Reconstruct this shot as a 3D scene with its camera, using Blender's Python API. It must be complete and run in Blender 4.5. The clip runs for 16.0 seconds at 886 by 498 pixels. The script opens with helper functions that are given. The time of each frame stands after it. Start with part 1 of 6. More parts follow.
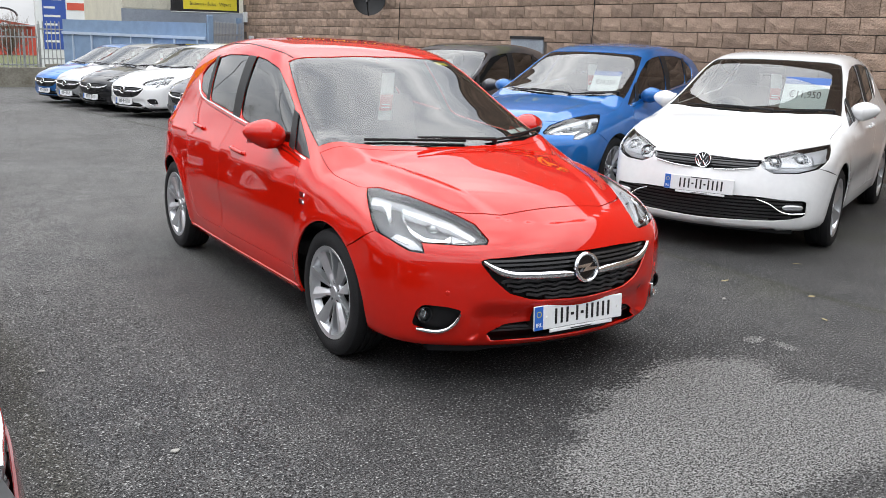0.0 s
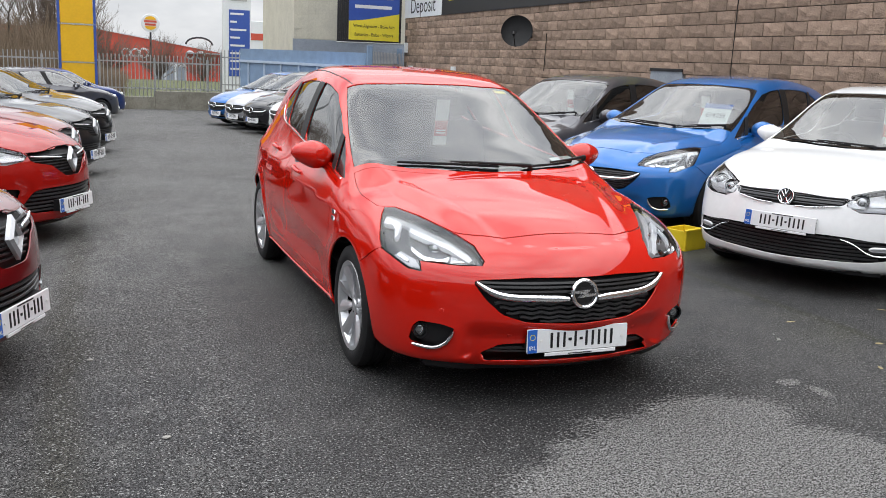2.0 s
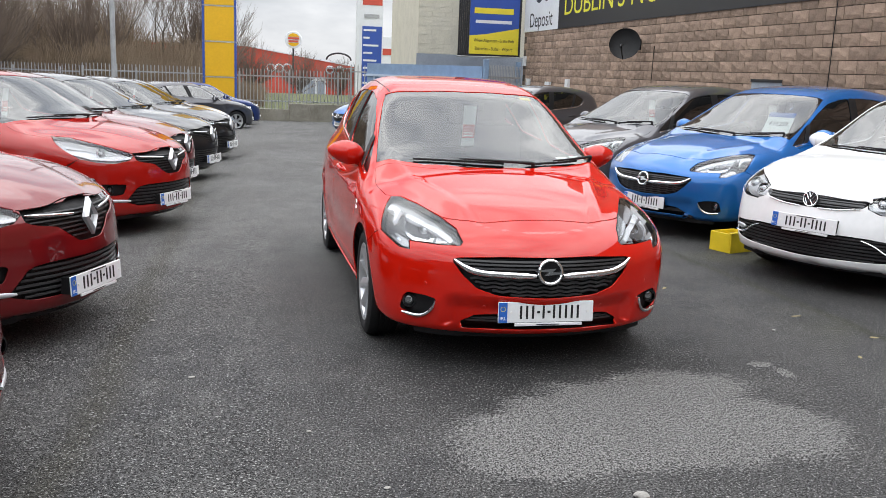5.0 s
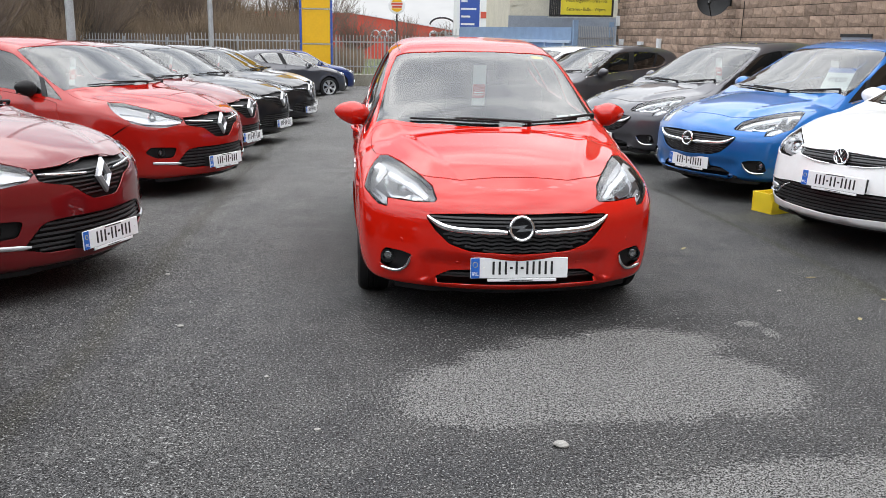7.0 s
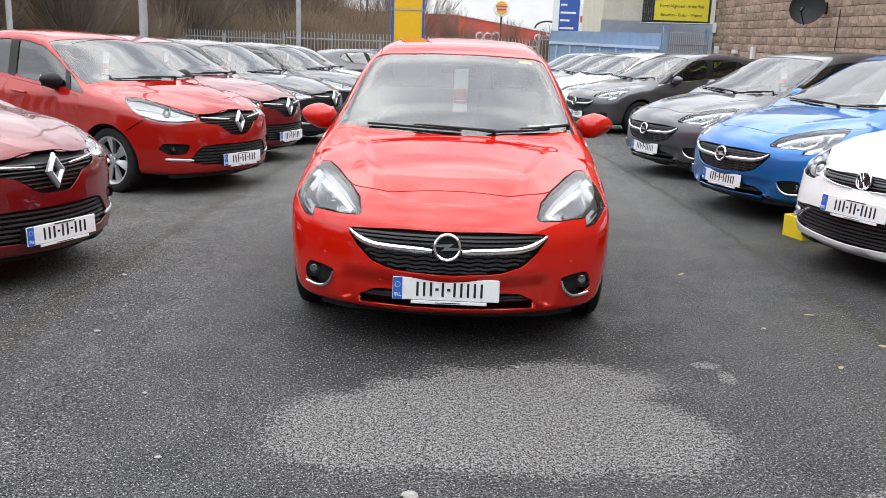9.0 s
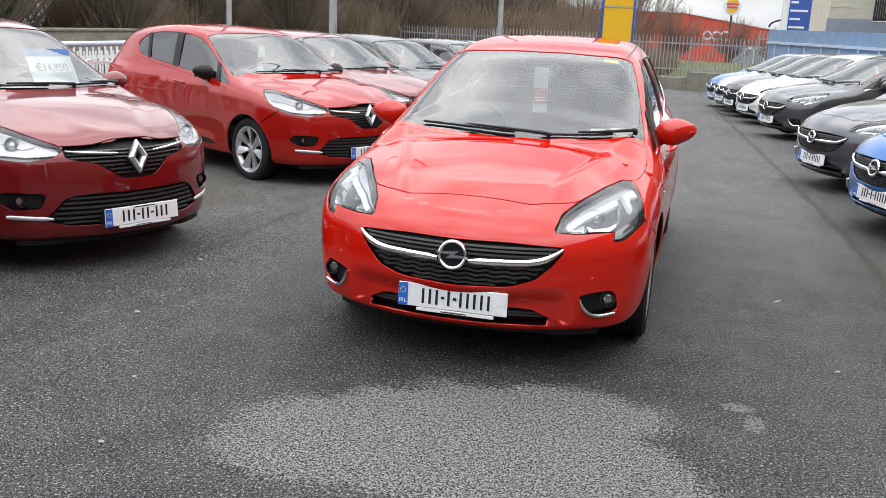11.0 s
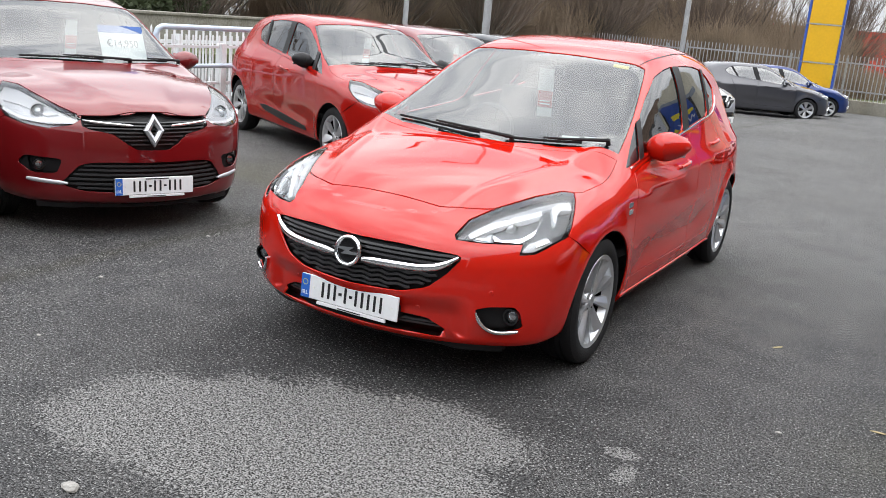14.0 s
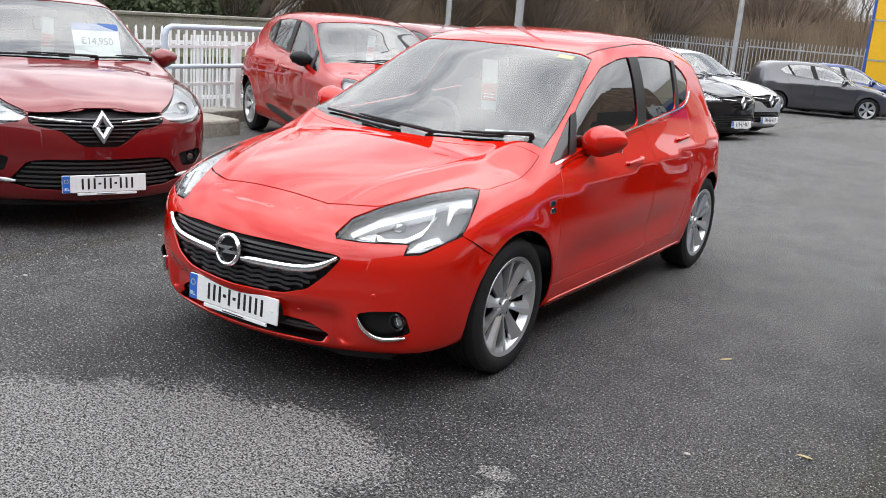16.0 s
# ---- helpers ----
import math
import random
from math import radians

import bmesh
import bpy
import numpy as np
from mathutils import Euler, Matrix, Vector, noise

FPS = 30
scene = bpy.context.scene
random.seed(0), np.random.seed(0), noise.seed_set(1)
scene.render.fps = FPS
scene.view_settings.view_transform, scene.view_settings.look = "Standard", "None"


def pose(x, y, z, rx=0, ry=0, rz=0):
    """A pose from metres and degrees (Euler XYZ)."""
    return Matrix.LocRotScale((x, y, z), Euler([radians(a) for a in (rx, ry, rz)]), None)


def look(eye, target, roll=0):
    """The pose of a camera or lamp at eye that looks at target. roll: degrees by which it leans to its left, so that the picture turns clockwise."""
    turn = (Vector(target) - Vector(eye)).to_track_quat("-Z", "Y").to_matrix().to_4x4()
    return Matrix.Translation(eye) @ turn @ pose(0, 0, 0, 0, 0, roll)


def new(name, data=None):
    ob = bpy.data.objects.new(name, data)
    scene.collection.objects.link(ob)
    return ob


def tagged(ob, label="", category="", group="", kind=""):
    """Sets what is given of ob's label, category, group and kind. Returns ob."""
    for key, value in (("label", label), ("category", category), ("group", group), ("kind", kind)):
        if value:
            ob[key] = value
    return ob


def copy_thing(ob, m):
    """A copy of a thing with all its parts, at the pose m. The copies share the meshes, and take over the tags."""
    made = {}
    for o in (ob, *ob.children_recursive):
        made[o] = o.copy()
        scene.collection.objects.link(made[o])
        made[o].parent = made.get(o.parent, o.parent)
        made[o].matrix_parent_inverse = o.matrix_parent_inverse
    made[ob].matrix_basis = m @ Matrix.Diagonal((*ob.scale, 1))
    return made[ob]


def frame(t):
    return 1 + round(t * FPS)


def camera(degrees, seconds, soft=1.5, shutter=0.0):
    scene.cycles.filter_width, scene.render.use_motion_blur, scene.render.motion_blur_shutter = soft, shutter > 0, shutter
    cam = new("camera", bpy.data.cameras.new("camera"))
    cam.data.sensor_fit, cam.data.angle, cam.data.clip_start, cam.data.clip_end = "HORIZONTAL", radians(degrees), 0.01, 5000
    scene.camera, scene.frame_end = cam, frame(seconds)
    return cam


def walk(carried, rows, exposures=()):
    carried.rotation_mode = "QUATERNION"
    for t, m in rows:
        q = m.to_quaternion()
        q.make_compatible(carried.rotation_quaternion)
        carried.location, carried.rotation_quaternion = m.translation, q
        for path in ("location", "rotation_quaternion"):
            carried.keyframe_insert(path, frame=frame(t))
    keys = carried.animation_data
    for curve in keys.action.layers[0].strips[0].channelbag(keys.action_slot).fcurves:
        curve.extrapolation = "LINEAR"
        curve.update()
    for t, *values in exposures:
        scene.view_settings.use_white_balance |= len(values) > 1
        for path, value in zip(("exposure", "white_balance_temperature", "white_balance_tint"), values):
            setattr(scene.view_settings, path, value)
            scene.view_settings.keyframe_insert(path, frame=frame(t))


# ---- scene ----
cam = camera(52.2, 16.0, 0.6)
PATH = [
    (0, (-2.506, -3.733, 1.469), (-1.473, -2.081, 1.015), 1.9),
    (0.5, (-2.313, -3.723, 1.481), (-1.312, -2.049, 1.036), 4.0),
    (1, (-2.057, -3.857, 1.48), (-1.154, -2.121, 1.063), 4.2),
    (1.5, (-1.942, -3.984, 1.487), (-1.212, -2.167, 1.081), 2.9),
    (2, (-1.925, -4.177, 1.481), (-1.221, -2.349, 1.078), 2.5),
    (2.5, (-1.895, -4.309, 1.488), (-1.197, -2.48, 1.076), 2.4),
    (3, (-1.777, -4.497, 1.49), (-1.107, -2.659, 1.074), 2.1),
    (3.5, (-1.698, -4.659, 1.503), (-1.116, -2.79, 1.09), 1.7),
    (3.7, (-1.692, -4.711, 1.51), (-1.151, -2.829, 1.103), 1.8),
    (5.8, (-1.227, -5.173, 1.472), (-0.864, -3.245, 1.085), 1.7),
    (6, (-1.182, -5.216, 1.477), (-0.844, -3.285, 1.082), 1.5),
    (6.5, (-0.945, -5.259, 1.481), (-0.704, -3.314, 1.082), 0.9),
    (7, (-0.77, -5.209, 1.479), (-0.597, -3.272, 1.012), 0.9),
    (7.5, (-0.615, -5.027, 1.488), (-0.484, -3.084, 1.031), 1.7),
    (8, (-0.434, -4.925, 1.484), (-0.342, -2.981, 1.024), 1.9),
    (8.5, (-0.111, -4.938, 1.499), (-0.109, -2.992, 1.038), 2.0),
    (9, (0.107, -4.877, 1.49), (0.049, -2.934, 1.023), 2.1),
    (9.5, (0.326, -4.704, 1.505), (0.232, -2.762, 1.035), 4.4),
    (10, (0.516, -4.615, 1.502), (0.292, -2.686, 1.025), 3.7),
    (10.2, (0.624, -4.604, 1.5), (0.303, -2.689, 1.021), 2.9),
    (12.3, (1.597, -4.293, 1.538), (0.949, -2.467, 1.04), 3.9),
    (12.5, (1.706, -4.265, 1.534), (1.043, -2.443, 1.041), 4.4),
    (13, (1.832, -4.154, 1.53), (1.122, -2.352, 1.032), 5.4),
    (13.5, (1.929, -3.975, 1.538), (1.151, -2.202, 1.038), 6.3),
    (14, (2.09, -3.845, 1.524), (1.156, -2.15, 1.017), 5.3),
    (14.5, (2.306, -3.758, 1.525), (1.319, -2.095, 1.015), 5.4),
    (15, (2.397, -3.618, 1.511), (1.377, -1.975, 0.999), 5.2),
    (15.5, (2.456, -3.408, 1.512), (1.42, -1.776, 0.999), 5.3),
    (16, (2.574, -3.251, 1.506), (1.51, -1.637, 0.994), 4.6),
]
walk(cam, [(t, look(eye, target, roll)) for t, eye, target, roll in PATH],
     [(0, 0.0), (1.5, -0.16), (2.2, -0.18), (3, -0.04), (6, -0.10), (7, 0.0), (8, 0.06), (9.5, 0.12), (10, 0.06), (12.5, 0.0), (13, 0.0), (14, 0.12), (15, 0.18), (16, 0.12)])

# ---------------------------------------------------------------- light
SUN_DIR = (0.08, 0.12, 1.0)
world = bpy.data.worlds.new("sky")
scene.world = world
world.use_nodes = True
wn = world.node_tree
wn.nodes.clear()
w_out = wn.nodes.new("ShaderNodeOutputWorld")
w_bg = wn.nodes.new("ShaderNodeBackground")
w_sky = wn.nodes.new("ShaderNodeTexSky")
w_sky.sky_type, w_sky.sun_disc = "NISHITA", False
w_sky.sun_elevation, w_sky.sun_rotation = radians(81), radians(34)
w_sky.air_density, w_sky.dust_density, w_sky.ozone_density = 1.0, 4.0, 1.0
# overcast: a bright broken cloud cover over most of the sky
w_tc = wn.nodes.new("ShaderNodeTexCoord")
w_map = wn.nodes.new("ShaderNodeMapping")
w_map.inputs["Scale"].default_value = (1.6, 1.6, 4.5)
w_noise = wn.nodes.new("ShaderNodeTexNoise")
w_noise.inputs["Scale"].default_value, w_noise.inputs["Detail"].default_value = 1.6, 6.0
w_noise.inputs["Roughness"].default_value = 0.55
w_ramp = wn.nodes.new("ShaderNodeValToRGB")
w_ramp.color_ramp.elements[0].position, w_ramp.color_ramp.elements[0].color = 0.34, (9.5, 10.2, 11.4, 1)
w_ramp.color_ramp.elements[1].position, w_ramp.color_ramp.elements[1].color = 0.66, (24, 24.2, 24.4, 1)
w_mix = wn.nodes.new("ShaderNodeMix")
w_mix.data_type = "RGBA"
w_mix.inputs["Factor"].default_value = 0.88
wn.links.new(w_tc.outputs["Generated"], w_map.inputs["Vector"])
wn.links.new(w_map.outputs["Vector"], w_noise.inputs["Vector"])
wn.links.new(w_noise.outputs["Fac"], w_ramp.inputs["Fac"])
wn.links.new(w_sky.outputs["Color"], w_mix.inputs["A"])
# an overcast dome is about three times as bright overhead as at the skyline
w_sep = wn.nodes.new("ShaderNodeSeparateXYZ")
wn.links.new(w_tc.outputs["Generated"], w_sep.inputs[0])
w_dome = wn.nodes.new("ShaderNodeMapRange")
for w_key, w_val in (("From Min", 0.0), ("From Max", 0.95), ("To Min", 0.40), ("To Max", 1.62)):
    w_dome.inputs[w_key].default_value = w_val
wn.links.new(w_sep.outputs["Z"], w_dome.inputs["Value"])
w_mul = wn.nodes.new("ShaderNodeMix")
w_mul.data_type, w_mul.blend_type = "RGBA", "MULTIPLY"
w_mul.inputs["Factor"].default_value = 1.0
wn.links.new(w_ramp.outputs["Color"], w_mul.inputs["A"])
wn.links.new(w_dome.outputs["Result"], w_mul.inputs["B"])
wn.links.new(w_mul.outputs["Result"], w_mix.inputs["B"])
wn.links.new(w_mix.outputs["Result"], w_bg.inputs["Color"])
w_bg.inputs["Strength"].default_value = 0.124
wn.links.new(w_bg.outputs["Background"], w_out.inputs["Surface"])
sun = new("sun", bpy.data.lights.new("sun", "SUN"))
sun.data.energy, sun.data.angle, sun.data.color = 1.0, radians(95), (1.0, 0.98, 0.95)
sun.matrix_world = look(SUN_DIR, (0, 0, 0))


# ---------------------------------------------------------------- materials
def mat(name, color, rough=0.5, metal=0.0, coat=0.0, spec=0.5, var=0.0, vscale=8.0, bump=0.0, bscale=60.0,
        glass=False, emit=0.0, rough_var=0.0, color2=None, island=0.0, dirt=0.0, sheen_rough=0.03):
    m = bpy.data.materials.new(name)
    m.use_nodes = True
    n, l = m.node_tree.nodes, m.node_tree.links
    b = n["Principled BSDF"]
    b.inputs["Base Color"].default_value = (*color, 1)
    b.inputs["Roughness"].default_value = rough
    b.inputs["Metallic"].default_value = metal
    b.inputs["Coat Weight"].default_value = coat
    b.inputs["Coat Roughness"].default_value = sheen_rough
    b.inputs["Specular IOR Level"].default_value = spec
    if glass:
        b.inputs["Transmission Weight"].default_value = 1.0
        b.inputs["IOR"].default_value = 1.45
    if emit:
        b.inputs["Emission Color"].default_value = (*color, 1)
        b.inputs["Emission Strength"].default_value = emit
    tc = n.new("ShaderNodeTexCoord")
    if var or color2 or rough_var or dirt:
        a = n.new("ShaderNodeTexNoise")
        a.inputs["Scale"].default_value, a.inputs["Detail"].default_value = vscale, 5
        l.new(tc.outputs["Object"], a.inputs["Vector"])
        fine = n.new("ShaderNodeTexNoise")
        fine.inputs["Scale"].default_value, fine.inputs["Detail"].default_value = vscale * 9, 4
        l.new(tc.outputs["Object"], fine.inputs["Vector"])
        add = n.new("ShaderNodeMath")
        add.operation = "MULTIPLY_ADD"
        l.new(fine.outputs["Fac"], add.inputs[0])
        add.inputs[1].default_value = 0.5
        half = n.new("ShaderNodeMath")
        half.operation = "MULTIPLY"
        half.inputs[1].default_value = 0.5
        l.new(a.outputs["Fac"], half.inputs[0])
        l.new(half.outputs[0], add.inputs[2])
        ramp = n.new("ShaderNodeValToRGB")
        c1 = color2 or tuple(min(1, c * (1 + var)) for c in color)
        c0 = tuple(c * (1 - var) for c in color)
        ramp.color_ramp.elements[0].position, ramp.color_ramp.elements[0].color = 0.36, (*c0, 1)
        ramp.color_ramp.elements[1].position, ramp.color_ramp.elements[1].color = 0.64, (*c1, 1)
        l.new(add.outputs[0], ramp.inputs["Fac"])
        src = ramp.outputs["Color"]
        if island:
            oi = n.new("ShaderNodeObjectInfo")
            geo = n.new("ShaderNodeNewGeometry")
            s = n.new("ShaderNodeMath")
            s.operation = "ADD"
            l.new(oi.outputs["Random"], s.inputs[0])
            l.new(geo.outputs["Random Per Island"], s.inputs[1])
            fr = n.new("ShaderNodeMath")
            fr.operation = "FRACT"
            l.new(s.outputs[0], fr.inputs[0])
            mr = n.new("ShaderNodeMapRange")
            mr.inputs["To Min"].default_value, mr.inputs["To Max"].default_value = 1 - island, 1 + island
            l.new(fr.outputs[0], mr.inputs["Value"])
            hs = n.new("ShaderNodeHueSaturation")
            l.new(mr.outputs["Result"], hs.inputs["Value"])
            l.new(src, hs.inputs["Color"])
            src = hs.outputs["Color"]
        l.new(src, b.inputs["Base Color"])
        if rough_var:
            r = n.new("ShaderNodeMapRange")
            r.inputs["To Min"].default_value, r.inputs["To Max"].default_value = max(0.02, rough - rough_var), min(1, rough + rough_var)
            l.new(add.outputs[0], r.inputs["Value"])
            l.new(r.outputs["Result"], b.inputs["Roughness"])
    if bump:
        t = n.new("ShaderNodeTexNoise")
        t.inputs["Scale"].default_value, t.inputs["Detail"].default_value = bscale, 6
        l.new(tc.outputs["Object"], t.inputs["Vector"])
        bp = n.new("ShaderNodeBump")
        bp.inputs["Strength"].default_value, bp.inputs["Distance"].default_value = bump, 0.02
        l.new(t.outputs["Fac"], bp.inputs["Height"])
        l.new(bp.outputs["Normal"], b.inputs["Normal"])
    return m


def paint(name, color, metal=0.25, rough=0.32, spec=0.1, gloss=1.55):
    m = mat(name, color, rough, metal, coat=1.0, spec=spec, var=0.03, vscale=3.0, sheen_rough=0.012)
    m.node_tree.nodes["Principled BSDF"].inputs["Coat IOR"].default_value = gloss
    return m


RED = paint("red_paint", (0.50, 0.009, 0.003), 0.0, 0.5, 0.0, 1.58)
DARKRED = paint("dark_red_paint", (0.15, 0.006, 0.008), 0.2)
HATCH_BRED = paint("bright_red_paint", (0.30, 0.009, 0.006), 0.0, 0.5, 0.0, 1.55)
WHITE = paint("white_paint", (0.78, 0.785, 0.79), 0.0)
BLUE = paint("blue_paint", (0.012, 0.125, 0.40), 0.35)
GREY = paint("grey_paint", (0.075, 0.075, 0.085), 0.5)
BLACKP = paint("black_paint", (0.012, 0.012, 0.015), 0.3)
SILVER = paint("silver_paint", (0.42, 0.43, 0.45), 0.6)
NAVY = paint("navy_paint", (0.012, 0.03, 0.14), 0.35)
BLACK = mat("black_plastic", (0.010, 0.010, 0.011), 0.5, spec=0.25, var=0.15, vscale=20, bump=0.05, bscale=400)
GLOSSBLACK = mat("gloss_black_plastic", (0.008, 0.008, 0.009), 0.12)
RUBBER = mat("tyre_rubber", (0.013, 0.013, 0.014), 0.75, spec=0.25, var=0.2, vscale=14, bump=0.12, bscale=160)
ALLOY = mat("alloy_silver", (0.58, 0.59, 0.61), 0.28, 0.75, var=0.05, vscale=12)
STEEL = mat("dark_steel", (0.05, 0.05, 0.055), 0.45, 0.8, var=0.2, vscale=10)
CHROME = mat("chrome", (0.92, 0.93, 0.95), 0.14, 1.0)
BARS = mat("satin_grille_plastic", (0.028, 0.028, 0.03), 0.34, spec=0.6, var=0.1, vscale=20)
GREYTRIM = mat("grey_headlining", (0.30, 0.30, 0.30), 0.8, var=0.08, vscale=30)
FABRIC = mat("dark_seat_fabric", (0.022, 0.022, 0.025), 0.9, var=0.25, vscale=40, bump=0.15, bscale=500)
DASH = mat("dashboard_plastic", (0.018, 0.018, 0.02), 0.6, var=0.1, vscale=30, bump=0.1, bscale=600)
PAPER = mat("white_paper", (0.78, 0.78, 0.76), 0.6, var=0.03, vscale=6)
REDINK = mat("red_print", (0.62, 0.09, 0.06), 0.6, var=0.05, vscale=6)
BLUEINK = mat("blue_print", (0.04, 0.12, 0.38), 0.55, var=0.05, vscale=6)
YELLOWINK = mat("yellow_print", (0.75, 0.62, 0.04), 0.55, var=0.05, vscale=6)
PLATE = mat("plate_white", (0.76, 0.77, 0.78), 0.35, var=0.03, vscale=9)
PLATEBLUE = mat("plate_blue", (0.02, 0.12, 0.5), 0.35)
INK = mat("black_ink", (0.008, 0.008, 0.009), 0.45)
AMBER = mat("amber_lens", (0.6, 0.18, 0.02), 0.2)
TAILRED = mat("tail_lamp_red", (0.45, 0.01, 0.01), 0.12, coat=1.0)


def clear_glass(name, tint, reflect=1.0, ior=2.5):
    """Thin pane: see-through and tinted, with the mirror gloss of glass."""
    m = bpy.data.materials.new(name)
    m.use_nodes = True
    n, l = m.node_tree.nodes, m.node_tree.links
    n.remove(n["Principled BSDF"])
    tr, gl, mx, fr = (n.new("ShaderNodeBsdfTransparent"), n.new("ShaderNodeBsdfGlossy"), n.new("ShaderNodeMixShader"),
                      n.new("ShaderNodeFresnel"))
    tr.inputs["Color"].default_value = (*tint, 1)
    gl.inputs["Roughness"].default_value = 0.01
    gl.inputs["Color"].default_value = (reflect, reflect, reflect, 1)
    fr.inputs["IOR"].default_value = ior
    l.new(fr.outputs["Fac"], mx.inputs["Fac"])
    l.new(tr.outputs["BSDF"], mx.inputs[1])
    l.new(gl.outputs["BSDF"], mx.inputs[2])
    l.new(mx.outputs["Shader"], n["Material Output"].inputs["Surface"])
    return m


GLASS = clear_glass("window_glass", (0.62, 0.70, 0.69), 1.0, 1.82)
SIDEGLASS = clear_glass("side_window_glass", (0.22, 0.24, 0.24), 1.0, 1.85)
TINTED = clear_glass("tinted_glass", (0.30, 0.33, 0.33))
LENS = clear_glass("lamp_lens", (0.94, 0.95, 0.96), 1.0, 1.5)
BOWL = mat("lamp_bowl_silver", (0.11, 0.113, 0.12), 0.3, 0.5, var=0.1, vscale=12)
FOGGLASS = mat("fog_lamp_glass", (0.32, 0.33, 0.34), 0.07, 0.85)


# ---------------------------------------------------------------- mesh helpers
def mesh_object(name, verts, faces, material, parent=None, label="", smooth=False, normals=None):
    me = bpy.data.meshes.new(name)
    me.from_pydata([tuple(v) for v in verts], [], [tuple(f) for f in faces])
    me.materials.append(material)
    if smooth or normals is not None:
        me.polygons.foreach_set("use_smooth", [True] * len(me.polygons))
    if normals is not None:
        me.normals_split_custom_set_from_vertices([tuple(v) for v in normals])
    me.update()
    ob = new(name, me)
    if parent is not None:
        ob.parent = parent
    if label:
        tagged(ob, label)
    return ob


def part(name, bm, material, parent=None, label="", smooth=False):
    """Links a bmesh as one mesh object under a thing or a part."""
    bmesh.ops.recalc_face_normals(bm, faces=bm.faces[:])
    me = bpy.data.meshes.new(name)
    bm.to_mesh(me)
    bm.free()
    me.materials.append(material)
    if smooth:
        me.polygons.foreach_set("use_smooth", [True] * len(me.polygons))
        me.set_sharp_from_angle(angle=radians(38))
    ob = new(name, me)
    if parent is not None:
        ob.parent = parent
    if label:
        tagged(ob, label)
    return ob


def empty(name, m, label="", category="", group="", kind=""):
    ob = new(name)
    ob.matrix_world = m
    ob.empty_display_size = 0.1
    return tagged(ob, label, category, group, kind)


def add_box(bm, lo, hi, m=None, bevel=0.0, seg=2):
    c = [(a + b) / 2 for a, b in zip(lo, hi)]
    s = [abs(b - a) for a, b in zip(lo, hi)]
    mm = Matrix.Translation(c) @ Matrix.Diagonal((*s, 1))
    if m is not None:
        mm = m @ mm
    r = bmesh.ops.create_cube(bm, size=1, matrix=mm)
    if bevel:
        ed = list({e for v in r["verts"] for e in v.link_edges})
        bmesh.ops.bevel(bm, geom=ed, offset=bevel, segments=seg, affect="EDGES", profile=0.5)


def box(lo, hi, m=None, bevel=0.0, seg=2):
    bm = bmesh.new()
    add_box(bm, lo, hi, m, bevel, seg)
    return bm


def add_tube(bm, a, b, r0, r1=None, seg=10, caps=True):
    a, b = Vector(a), Vector(b)
    d = b - a
    q = d.to_track_quat("Z", "Y").to_matrix().to_4x4()
    bmesh.ops.create_cone(bm, cap_ends=caps, segments=seg, radius1=r0, radius2=r0 if r1 is None else r1, depth=d.length,
                          matrix=Matrix.Translation((a + b) / 2) @ q)


def add_sweep(bm, pts, radii, seg=8):
    """One closed tube through points, with a radius at each."""
    pts = [Vector(p) for p in pts]
    rings = []
    for i, (p, r) in enumerate(zip(pts, radii)):
        d = (pts[min(i + 1, len(pts) - 1)] - pts[max(i - 1, 0)]).normalized()
        u = d.cross(Vector((0, 0, 1))).normalized() if abs(d.z) < 0.95 else d.orthogonal().normalized()
        w = d.cross(u)
        rings.append([bm.verts.new(p + (u * math.cos(a) + w * math.sin(a)) * r) for a in np.linspace(0, 2 * math.pi, seg, endpoint=False)])
    for p, q in zip(rings, rings[1:]):
        for i in range(seg):
            bm.faces.new((p[i], p[(i + 1) % seg], q[(i + 1) % seg], q[i]))
    bm.faces.new(rings[0][::-1])
    bm.faces.new(rings[-1])


def tube(a, b, r0, r1=None, seg=10):
    bm = bmesh.new()
    add_tube(bm, a, b, r0, r1, seg)
    return bm


def add_lathe(bm, profile, axis="x", seg=36, m=None):
    """Turns a profile of (radius, along) round an axis."""
    rings = []
    for r, a in profile:
        ring = []
        for i in range(seg):
            t = 2 * math.pi * i / seg
            p = (a, r * math.cos(t), r * math.sin(t)) if axis == "x" else (r * math.cos(t), r * math.sin(t), a)
            ring.append(bm.verts.new(m @ Vector(p) if m is not None else p))
        rings.append(ring)
    for p, q in zip(rings, rings[1:]):
        for i in range(seg):
            j = (i + 1) % seg
            bm.faces.new((p[i], p[j], q[j], q[i]))
    return rings


def add_prism(bm, pts, depth, m=None):
    """A flat outline (x, z) pushed from y = 0 to y = depth."""
    lo = [bm.verts.new((m or Matrix()) @ Vector((x, 0, z))) for x, z in pts]
    hi = [bm.verts.new((m or Matrix()) @ Vector((x, depth, z))) for x, z in pts]
    n = len(pts)
    bm.faces.new(lo)
    bm.faces.new(hi[::-1])
    for i in range(n):
        j = (i + 1) % n
        bm.faces.new((lo[i], hi[i], hi[j], lo[j]))


def prism(pts, depth, m=None):
    bm = bmesh.new()
    add_prism(bm, pts, depth, m)
    return bm


